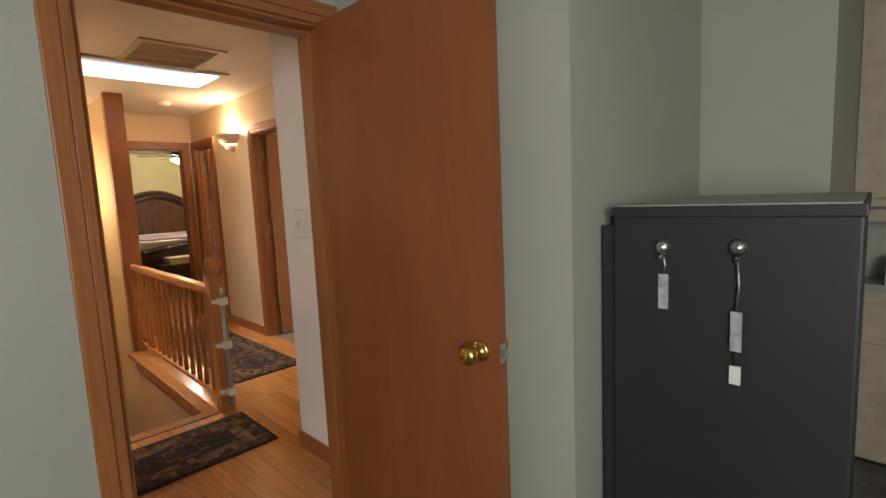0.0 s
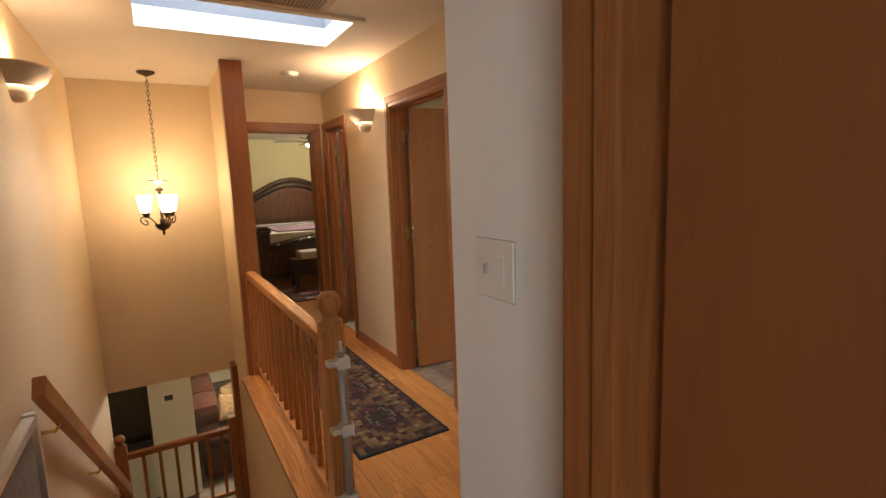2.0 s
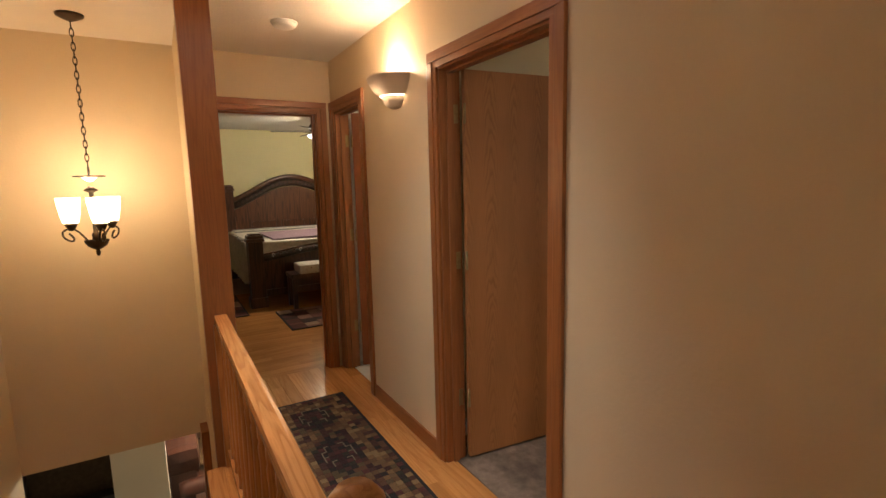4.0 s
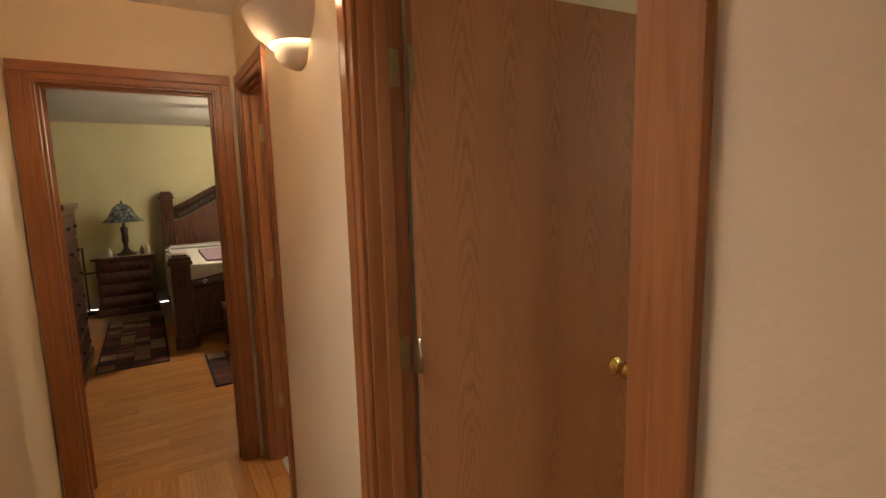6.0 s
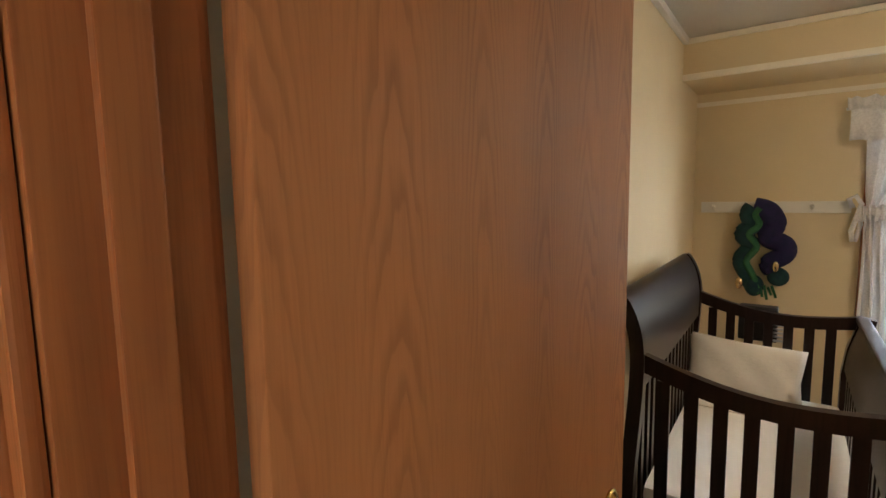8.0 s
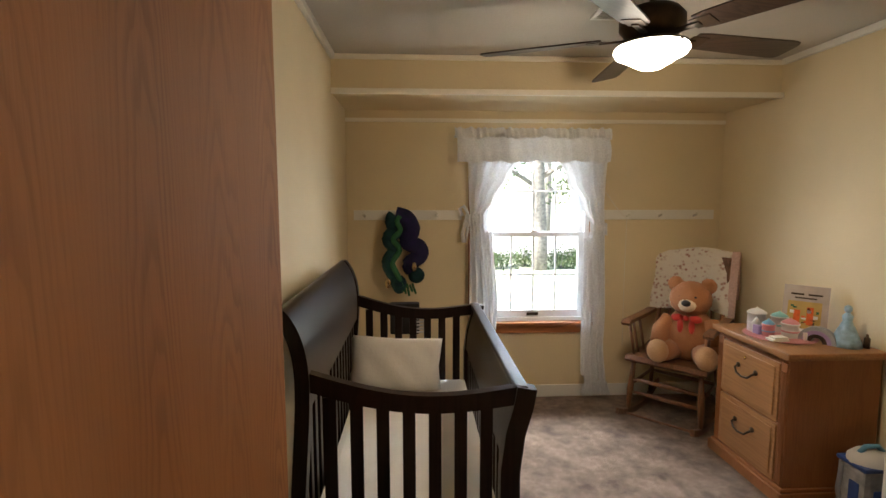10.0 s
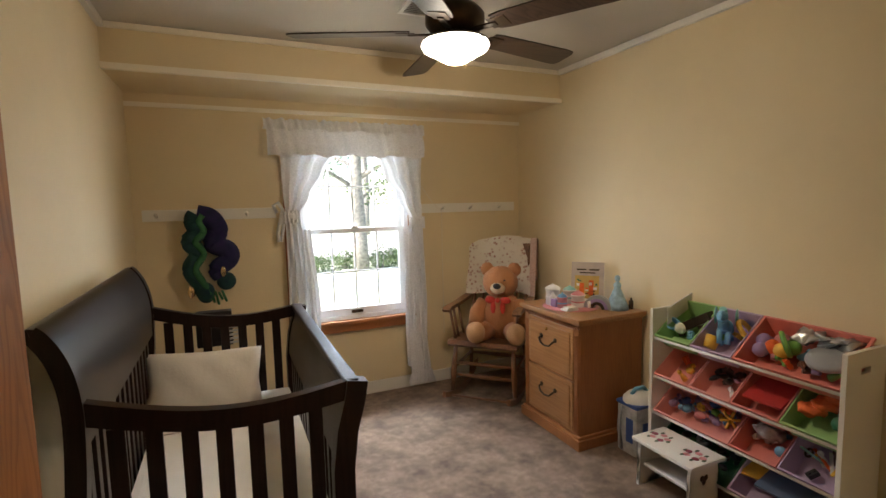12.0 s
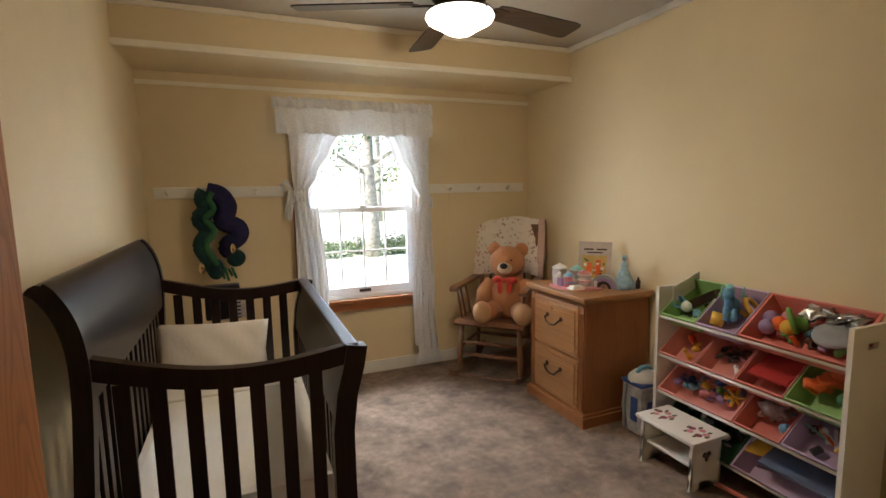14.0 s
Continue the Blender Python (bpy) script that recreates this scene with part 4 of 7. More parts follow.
part("tie_bow", join(tube([(-3.70, 5.83, 1.42), (-3.72, 5.82, 1.47), (-3.69, 5.82, 1.49), (-3.66, 5.83, 1.44), (-3.68, 5.83, 1.36), (-3.70, 5.83, 1.28), (-3.69, 5.83, 1.22)], 0.014, 8), tube([(-3.67, 5.83, 1.42), (-3.66, 5.83, 1.32), (-3.68, 5.83, 1.22)], 0.012, 8)), M_SHEER, cu)
single("hanging_string", tube([(-2.62, 5.87, 1.60), (-2.53, 5.88, 1.48), (-2.445, 5.87, 1.39), (-2.443, 5.885, 1.0), (-2.44, 5.885, 0.4)], 0.0022, 5), M_PILLOW, "thin beige cord hanging from a peg", "string")

# peg rails
for x0, x1, pegs in ((-4.50, -3.70, (-4.42, -4.16, -3.89)), (-2.61, -1.76, (-2.44, -2.19, -1.92))):
    pr = thing("peg_rail", pose(0, 0, 0), "white painted wooden peg rail on the wall", "peg rail", "peg rails")
    part("board", box(x0, x1, 5.882, 5.9, 1.385, 1.458, 0.004), M_TRIMW, pr)
    for x in pegs:
        part("peg", lathe([(0, 0), (0.008, 0), (0.007, 0.035), (0.011, 0.042), (0.012, 0.05), (0, 0.054)], 12, pose(x, 5.882, 1.412, 72)), M_TRIMW, pr)

# plush dragon on a peg
M_PLB = fabric("blue_plush", (0.008, 0.011, 0.05), (0.02, 0.013, 0.075), 30)
M_PLG = fabric("teal_plush", (0.004, 0.024, 0.038), (0.008, 0.055, 0.045), 22)
M_PLL = fabric("green_plush", (0.02, 0.11, 0.05), (0.04, 0.15, 0.06), 40)
M_FOIL = plain("gold_foil", (0.85, 0.66, 0.42), 0.15, 1.0, 0.2, 40, 0.3)
dg = thing("plush_toy", pose(0, 0, 0), "long blue and green plush serpent draped over a peg", "plush toy")


def dpath(rows, y):
    pts = [Vector((-4.31 + (cx - 110) * 0.00116, y, 1.475 - (cy - 60) * 0.0012)) for cx, cy in rows]
    out = []
    for i in range(len(pts) - 1):
        p0, p1, p2, p3 = pts[max(i - 1, 0)], pts[i], pts[i + 1], pts[min(i + 2, len(pts) - 1)]
        for k in range(6):
            u = k / 6
            out.append(0.5 * (2 * p1 + (p2 - p0) * u + (2 * p0 - 5 * p1 + 4 * p2 - p3) * u * u + (3 * p1 - p0 - 3 * p2 + p3) * u ** 3))
    return out + [pts[-1]]


left = dpath([(215, 105), (195, 140), (215, 195), (170, 245), (210, 310), (165, 390), (200, 470), (225, 530)], 5.80)
right = dpath([(215, 105), (280, 125), (315, 190), (285, 260), (360, 300), (365, 350), (300, 400), (320, 440)], 5.81)
part("left_body", tube(left, 0.062, 14, lambda u: 0.95 - 0.2 * u), M_PLG, dg, "teal green plush body")
part("right_body", tube(right, 0.066, 14, lambda u: 1.0 - 0.15 * u), M_PLB, dg, "dark blue plush body")
part("belly_stripe", tube([p + Vector((0.035, -0.045, 0)) for p in left], 0.02, 8), M_PLL, dg, "bright green belly stripe")
part("snout", join(ball(-4.165, 5.78, 0.92, 0.055, 0.05, 0.07), ball(-4.04, 5.79, 0.985, 0.06, 0.05, 0.06)), M_PLG, dg)
part("foil_wing", ball(-4.245, 5.745, 0.935, 0.022, 0.012, 0.04, 10), M_FOIL, dg, "shiny gold foil patch")
part("foil_wing", ball(-4.055, 5.735, 1.055, 0.018, 0.012, 0.035, 10), M_FOIL, dg, "shiny gold foil patch")
part("fringe", join(*[tube([(-4.15 + 0.02 * k, 5.76, 0.93 - 0.01 * (k % 2)), (-4.14 + 0.024 * k, 5.75, 0.87 - 0.015 * (k % 3))], 0.008, 6) for k in range(5)]), M_PLL, dg)

# crib
def smooth_path(pts, k=4):
    """The same bend with points between, on a spline."""
    out = []
    for i in range(len(pts) - 1):
        p0, p1, p2, p3 = (Vector(pts[max(0, min(len(pts) - 1, i + j))]) for j in (-1, 0, 1, 2))
        for s in range(k):
            t = s / k
            q = 0.5 * (2 * p1 + (p2 - p0) * t + (2 * p0 - 5 * p1 + 4 * p2 - p3) * t * t + (3 * p1 - p0 - 3 * p2 + p3) * t ** 3)
            out.append((q.x, q.y))
    return out + [pts[-1]]


CX0, CX1, CY0, CY1 = -4.49, -3.72, 3.71, 4.97
cr = thing("crib", pose(0, 0, 0), "dark espresso sleigh style crib with slatted ends", "crib")
back = [(-4.458, 1.172), (-4.445, 1.186), (-4.428, 1.172), (-4.403, 1.125), (-4.385, 1.06), (-4.378, 0.98), (-4.38, 0.88)]
back = smooth_path(back)
part("back_panel", strip(back, 0.03, CY0 + 0.002, CY1 - 0.002, "y"), M_ESP, cr, "glossy curved espresso back panel")
leg = back[5:-1] + [(-4.382, 0.85), (-4.40, 0.6), (-4.41, 0.3), (-4.40, 0.0)]
for y in (CY0, CY1 - 0.045):
    part("back_post", strip(leg, 0.044, y, y + 0.045, "y"), M_ESP, cr)
front = [(-3.705, 0.94), (-3.71, 0.90), (-3.728, 0.84), (-3.742, 0.77), (-3.748, 0.70)]
front = smooth_path(front)
part("front_panel", strip(front, 0.024, CY0 + 0.03, CY1 - 0.03, "y"), M_ESP, cr, "glossy curved espresso front panel")
part("front_cap", box(-3.732, -3.684, CY0 + 0.01, CY1 - 0.01, 0.93, 0.952, 0.008), M_ESP, cr)
fleg = [(-3.69, 0.947), (-3.70, 0.89), (-3.725, 0.80), (-3.74, 0.68), (-3.74, 0.5), (-3.735, 0.25), (-3.72, 0.0)]
for y in (CY0, CY1 - 0.05):
    part("front_post", strip(fleg, 0.062, y, y + 0.05, "y"), M_ESP, cr)
for y in (CY0 + 0.008, CY1 - 0.042):
    top = [(-4.375 + (0.655) * k / 14, 1.01 - 0.06 * k / 14 - 0.05 * math.sin(math.pi * k / 14)) for k in range(15)]
    part("end_rail", strip([(x, z - 0.028) for x, z in top], 0.056, y, y + 0.034, "y"), M_ESP, cr)
    part("bottom_rail", box(-4.38, -3.72, y, y + 0.03, 0.28, 0.34, 0.004), M_ESP, cr)
    for k in range(7):
        x = -4.30 + 0.081 * k
        part("slat", box(x - 0.02, x + 0.02, y + 0.009, y + 0.022, 0.33, 0.925, 0.003), M_ESP, cr)
for x, zt in ((-4.385, 0.90), (-3.748, 0.71)):
    part("side_rail", box(x - 0.013, x + 0.013, CY0 + 0.045, CY1 - 0.05, 0.28, 0.34, 0.004), M_ESP, cr)
    for k in range(14):
        y = CY0 + 0.12 + k * 0.0793
        part("slat", box(x - 0.006, x + 0.006, y - 0.018, y + 0.018, 0.33, zt, 0.003), M_ESP, cr)
part("mattress_support", box(-4.37, -3.762, CY0 + 0.05, CY1 - 0.05, 0.36, 0.385), M_ESP, cr)
mb = box(-4.365, -3.765, CY0 + 0.055, CY1 - 0.055, 0.386, 0.53, 0.03)
cm = thing("crib_mattress", pose(0, 0, 0), "crib mattress with cream fitted sheet", "mattress")
part("fitted_sheet", mb, M_SHEET, cm)
part("piping", tube([(-4.355, CY0 + 0.065, 0.39), (-3.775, CY0 + 0.065, 0.39), (-3.775, CY1 - 0.065, 0.39), (-4.355, CY1 - 0.065, 0.39), (-4.355, CY0 + 0.065, 0.39)], 0.007, 6), M_PILLOW, cm)
part("folded_edge", box(-4.33, -3.8, CY1 - 0.40, CY1 - 0.385, 0.528, 0.536, 0.003), M_PILLOW, cm)


def cushion(w, h, t, seg=18):
    bm = bmesh.new()
    grids = []
    for s in (1, -1):
        g = []
        for j in range(seg + 1):
            row = []
            for i in range(seg + 1):
                u, v = 2 * i / seg - 1, 2 * j / seg - 1
                k = max(0.0, (1 - abs(u) ** 2.6)) ** 0.5 * max(0.0, (1 - abs(v) ** 2.6)) ** 0.5
                pin = 1 - 0.07 * (1 - abs(u)) * abs(v) - 0.0
                pin2 = 1 - 0.07 * (1 - abs(v)) * abs(u)
                row.append(bm.verts.new((u * w / 2 * pin2, s * t / 2 * k + 0.004 * math.sin(9 * u + 5 * v), v * h / 2 * pin)))
            g.append(row)
        grids.append(g)
    for g in grids:
        for j in range(seg):
            for i in range(seg):
                f = bm.faces.new((g[j][i], g[j][i + 1], g[j + 1][i + 1], g[j + 1][i]))
                f.smooth = True
    bmesh.ops.remove_doubles(bm, verts=bm.verts, dist=0.0035)
    return bm


pl = thing("pillow", pose(-4.15, 4.80, 0.655, -24, 4, 3), "beige cotton pillow propped in the crib", "pillow")
part("cover", cushion(0.50, 0.30, 0.12), M_PILLOW, pl)
part("tag", box(-0.262, -0.24, -0.004, 0.0, -0.05, 0.0), M_WHITEP, pl, "white sewn label")
mo = thing("baby_monitor", pose(-4.07, 5.03, 0.87), "black monitor box clipped behind the crib rail", "baby monitor")
part("case", box(-0.12, 0.05, -0.02, 0.05, -0.11, 0.07, 0.012), M_BLACK, mo)
for k in range(7):
    part("rib", box(0.0, 0.09, -0.026, -0.018, -0.1 + 0.02 * k, -0.09 + 0.02 * k), M_STEEL, mo)

# ceiling fan


def ceiling_fan(m, start, blade_mat, radius=0.68, drop=0.2, label=""):
    f = thing("ceiling_fan", m, label, "ceiling fan", "ceiling fans")
    part("canopy", lathe([(0, 0), (0.07, 0), (0.065, -0.03), (0.03, -0.06), (0.014, -0.064)], 24), M_IRON, f)
    part("rod", lathe([(0.013, -0.05), (0.013, -drop + 0.07)], 12), M_IRON, f)
    part("motor", lathe([(0.0, -drop + 0.085), (0.05, -drop + 0.08), (0.10, -drop + 0.06), (0.125, -drop + 0.03), (0.125, -drop - 0.01), (0.10, -drop - 0.04), (0.085, -drop - 0.05), (0.085, -drop - 0.06), (0, -drop - 0.06)], 30), M_IRON, f)
    part("fitter", lathe([(0.085, -drop - 0.058), (0.12, -drop - 0.066), (0.14, -drop - 0.075), (0.14, -drop - 0.082), (0, -drop - 0.082)], 30), M_IRON, f)
    part("bowl", lathe([(0.138, -drop - 0.080), (0.145, -drop - 0.095), (0.135, -drop - 0.112), (0.11, -drop - 0.124), (0.075, -drop - 0.145), (0.045, -drop - 0.162), (0, -drop - 0.168)], 30), M_FANGLOW, f, "glowing frosted glass bowl")
    part("pull_chain", tube([(0.05, -0.10, -drop - 0.08), (0.052, -0.145, -drop - 0.09), (0.052, -0.147, -drop - 0.1)], 0.003, 6), M_IRON, f)
    for k in range(5):
        q = pose(0, 0, -drop - 0.038, 0, 0, start + 72 * k)
        outline = [(0.19, -0.05), (0.24, -0.058), (radius - 0.05, -0.07), (radius - 0.012, -0.064), (radius, -0.045), (radius, 0.045), (radius - 0.012, 0.064), (radius - 0.05, 0.07), (0.24, 0.058), (0.19, 0.05)]
        bm = bmesh.new()
        lo = [bm.verts.new((x, y, -0.003)) for x, y in outline]
        hi = [bm.verts.new((x, y, 0.003)) for x, y in outline]
        bm.faces.new(lo)
        bm.faces.new(hi)
        for i in range(len(lo)):
            j = (i + 1) % len(lo)
            bm.faces.new((lo[i], lo[j], hi[j], hi[i]))
        bm.transform(q @ pose(0, 0, 0, -11, 0, 0))
        b = part("blade", bm, blade_mat, f)
        arm = join(box(0.09, 0.2, -0.014, 0.014, -0.012, -0.004, 0.003), box(0.17, 0.25, -0.036, 0.036, -0.0065, -0.0035, 0.001))
        arm.transform(q @ pose(0, 0, 0, -11, 0, 0))
        part("blade_arm", arm, M_IRON, b, "bronze blade bracket")
    return f


M_BLADE = wood("fan_blade_walnut", (0.02, 0.012, 0.009), (0.05, 0.032, 0.024), "X", rough=0.35)
ceiling_fan(pose(-3.09, 4.24, H), 12, M_BLADE, 0.70, 0.20, "bronze five blade ceiling fan with lit bowl")
cv = thing("ceiling_register", pose(-3.02, 4.62, H), "small white louvred register on the ceiling", "vent")
part("frame", boxes((-0.16, 0.16, -0.09, -0.07, -0.01, 0), (-0.16, 0.16, 0.07, 0.09, -0.01, 0), (-0.16, -0.14, -0.07, 0.07, -0.01, 0), (0.14, 0.16, -0.07, 0.07, -0.01, 0), bev=0.002), M_WHITEP, cv)
part("backing", box(-0.14, 0.14, -0.07, 0.07, -0.003, -0.001), M_IRON, cv)
for k in range(7):
    bm = box(-0.14, 0.14, -0.009, 0.009, -0.0008, 0.0008)
    bm.transform(pose(0, -0.06 + k * 0.02, -0.006, 40))
    part("slat", bm, M_WHITEP, cv)

# file cabinet (front faces -x)
M_OAKC = wood("cabinet_oak", (0.28, 0.107, 0.036), (0.315, 0.125, 0.042), "Z", rough=0.38, grain=2.3)
M_OAKF = wood("cabinet_oak_front", (0.32, 0.15, 0.054), (0.385, 0.187, 0.07), "Y", rough=0.3, grain=1.0)
fc = thing("file_cabinet", pose(0, 0, 0), "honey oak two drawer file cabinet against the wall", "cabinet")
FX, FY0, FY1 = -2.20, 4.50, 5.05
part("body", box(FX, -1.72, FY0, FY1, 0.06, 0.745, 0.004), M_OAKC, fc)
part("top", join(box(FX - 0.035, -1.715, FY0 - 0.03, FY1 + 0.03, 0.755, 0.782, 0.008), box(FX - 0.02, -1.72, FY0 - 0.015, FY1 + 0.015, 0.742, 0.757, 0.005)), M_OAKF, fc)
part("plinth", join(box(FX - 0.03, -1.72, FY0 - 0.025, FY1 + 0.025, 0.0, 0.06, 0.006), box(FX - 0.018, -1.72, FY0 - 0.013, FY1 + 0.013, 0.058, 0.078, 0.008)), M_OAKC, fc)
for k in range(30):
    y = FY0 + 0.01 + k * 0.0182
    part("dentil", box(FX - 0.012, FX + 0.001, y, y + 0.01, 0.722, 0.74), M_OAKC, fc)
for z0, z1 in ((0.405, 0.712), (0.09, 0.39)):
    dr = part("drawer", join(box(FX - 0.014, FX + 0.002, FY0 + 0.05, FY1 - 0.05, z0, z1, 0.006), box(FX - 0.02, FX - 0.012, FY0 + 0.075, FY1 - 0.075, z0 + 0.025, z1 - 0.025, 0.005)), M_OAKF, fc)
    zc = (z0 + z1) / 2 + 0.03
    yc = (FY0 + FY1) / 2
    part("handle", join(tube([(FX - 0.024, yc + 0.07, zc + 0.015), (FX - 0.045, yc + 0.068, zc + 0.005), (FX - 0.05, yc + 0.045, zc - 0.018), (FX - 0.052, yc, zc - 0.026), (FX - 0.05, yc - 0.045, zc - 0.018), (FX - 0.045, yc - 0.068, zc + 0.005), (FX - 0.024, yc - 0.07, zc + 0.015)], 0.006, 8), ball(FX - 0.024, yc + 0.07, zc + 0.018, 0.008, 0.015, 0.015, 10), ball(FX - 0.024, yc - 0.07, zc + 0.018, 0.008, 0.015, 0.015, 10)), M_IRON, dr, "dark bronze bail pull")
part("lock", lathe([(0, 0), (0.01, 0), (0.01, 0.004), (0, 0.005)], 12, pose(FX - 0.02, (FY0 + FY1) / 2 + 0.02, 0.66, 0, -90)), M_BRASS, fc)
for y in (FY0 + 0.004, FY1 - 0.044):
    part("pilaster", join(box(FX - 0.01, FX + 0.001, y, y + 0.04, 0.085, 0.72, 0.002), *[box(FX - 0.014, FX - 0.009, y + 0.006 + 0.011 * k, y + 0.012 + 0.011 * k, 0.1, 0.68) for k in range(3)]), M_OAKC, fc)

# on the cabinet
M_PINK = plain("pink_plastic", (0.62, 0.25, 0.27), 0.45)
M_AQUA = plain("aqua_plastic", (0.25, 0.55, 0.52), 0.45)
M_LILAC = plain("lilac_plastic", (0.32, 0.22, 0.42), 0.45)
M_BLUE = plain("sky_blue_plastic", (0.16, 0.40, 0.62), 0.45)
M_NAVY = plain("navy_plastic", (0.04, 0.09, 0.30), 0.45)
M_YEL = plain("yellow_plastic", (0.75, 0.45, 0.06), 0.45)
M_RED = plain("red_plastic", (0.42, 0.035, 0.03), 0.45)
M_ORG = fabric("orange_cloth", (0.75, 0.14, 0.03))
M_GRN = plain("green_plastic", (0.14, 0.36, 0.07), 0.45)
M_DGRN = plain("dark_green_plastic", (0.02, 0.13, 0.05), 0.4)
M_CORAL = plain("coral_bin_plastic", (0.66, 0.20, 0.165), 0.42, 0, 0.06)
M_CORAL2 = plain("pink_bin_plastic", (0.76, 0.32, 0.28), 0.42, 0, 0.06)
M_PURP = plain("purple_bin_plastic", (0.48, 0.36, 0.54), 0.42, 0, 0.06)
M_GBIN = plain("green_bin_plastic", (0.30, 0.52, 0.20), 0.42, 0, 0.06)
M_GREY = plain("grey_plastic", (0.30, 0.31, 0.33), 0.45)
M_BOOK = plain("cream_cover", (0.50, 0.42, 0.37), 0.4)
M_BOOKY = plain("ochre_print", (0.55, 0.36, 0.10), 0.4)
M_PAPER = plain("paper", (0.75, 0.72, 0.66), 0.8)
M_ICE = plain("pale_blue_plastic", (0.30, 0.46, 0.58), 0.45, 0, 0.3, 30)
Z = 0.782
single("doily", lathe([(0, 0.0005), (0.17, 0.0005), (0.175, 0.003), (0.16, 0.006), (0, 0.006)], 36), M_PINK, "round pink mat on the oak cabinet", "mat", pose(-2.03, 4.80, Z))
tc = thing("toy_castle", pose(-2.03, 4.80, Z + 0.006), "white pink and aqua toy castle playset", "toy")
for x, y, r, h, mm, cone in ((-0.07, 0.09, 0.045, 0.10, M_WHITEP, M_WHITEP), (0.05, 0.07, 0.04, 0.08, M_WHITEP, M_AQUA), (0.02, -0.05, 0.04, 0.07, M_WHITEP, M_PINK), (-0.08, -0.02, 0.03, 0.06, M_PINK, M_BLUE)):
    tw = part("tower", lathe([(0, 0), (r, 0), (r * 1.02, h * 0.5), (r, h), (r * 1.12, h), (r * 1.12, h + 0.008), (0, h + 0.008)], 16, pose(x, y, 0)), mm, tc)
    part("roof", lathe([(r * 1.05, h + 0.008), (r * 0.95, h + 0.014), (r * 0.55, h + 0.024), (0.008, h + 0.03), (0, h + 0.04)], 16, pose(x, y, 0)), cone, tw)
    part("band", lathe([(r * 1.03, h * 0.42), (r * 1.06, h * 0.45), (r * 1.06, h * 0.52), (r * 1.03, h * 0.55)], 16, pose(x, y, 0)), cone, tw)
part("steps", boxes((-0.14, -0.05, -0.14, -0.08, 0, 0.012), (-0.13, -0.06, -0.14, -0.09, 0.012, 0.024), bev=0.003), M_WHITEP, tc)
part("wing", box(0.05, 0.1, -0.12, -0.02, 0, 0.04, 0.003), M_WHITEP, tc)
part("turret", lathe([(0, 0), (0.02, 0), (0.02, 0.05), (0.024, 0.052), (0.008, 0.08), (0, 0.09)], 12, pose(-0.1, 0.05, 0)), M_WHITEP, tc)
part("slide", boxes((-0.12, -0.08, 0.0, 0.05, 0.0, 0.05), bev=0.006), M_LILAC, tc)
bk = thing("book", pose(-1.87, 4.83, Z, 0, 10, 42), "upright picture book with cream and ochre cover", "book")
part("cover", box(-0.006, 0.006, -0.105, 0.105, 0, 0.27, 0.002), M_BOOK, bk)
part("pages", box(0.0062, 0.02, -0.10, 0.10, 0.004, 0.264), M_PAPER, bk)
part("picture", box(-0.0075, -0.0062, -0.075, 0.08, 0.03, 0.18), M_BOOKY, bk, "ochre cover picture")
part("title_bar", boxes((-0.0075, -0.0062, -0.075, -0.01, 0.215, 0.225), (-0.0075, -0.0062, 0.01, 0.07, 0.215, 0.225), (-0.0075, -0.0062, -0.05, 0.05, 0.195, 0.203)), M_IRON, bk, "dark lettering bars")
part("picture_shape", boxes((-0.0085, -0.0075, -0.04, -0.01, 0.05, 0.15), (-0.0085, -0.0075, 0.02, 0.05, 0.06, 0.13)), M_ORG, bk)
pic = random.Random(4)
for k in range(16):
    y, z = pic.uniform(-0.07, 0.06), pic.uniform(0.035, 0.165)
    part("picture_shape", box(-0.0085, -0.0074, y, y + pic.uniform(0.008, 0.022), z, z + pic.uniform(0.006, 0.02), 0.0), (M_DGRN, M_WHITEP, M_ORG, M_IRON)[k % 4], bk)
ar = [(0.075 * math.cos(math.pi * k / 14), 0.075 * math.sin(math.pi * k / 14)) for k in range(15)]
rb = thing("toy_arch", pose(-1.93, 4.66, Z, 0, 0, -55), "grey and brown stacked toy arch", "toy")
for k, mm in enumerate((M_GREY, M_LILAC, M_IRON)):
    s = 1 - 0.26 * k
    part("arch", strip([(x * s, 0.001 + z * s) for x, z in ar], 0.019, -0.02, 0.02, "y"), mm, rb)
single("figurine", join(lathe([(0, 0), (0.07, 0), (0.062, 0.03), (0.044, 0.075), (0.02, 0.13), (0.024, 0.155), (0.008, 0.175)], 18), ball(0, 0, 0.192, 0.018, 0.018, 0.021, 12)), M_ICE, "small blue gowned toy figure", "figurine", pose(-1.83, 4.60, Z))
single("perfume_bottle", lathe([(0, 0), (0.014, 0), (0.014, 0.05), (0.006, 0.058), (0.006, 0.07), (0, 0.072)], 12), M_IRON, "small dark bottle on the oak cabinet", "bottle", pose(-1.76, 4.555, Z))

# rocking chair
M_CHAIR = wood("worn_maple", (0.13, 0.054, 0.023), (0.20, 0.09, 0.04), "Z", rough=0.4)
rc = thing("rocking_chair", pose(-2.225, 5.49, 0.0, 0, 0, -46), "worn brown wooden rocking chair in the corner", "chair")
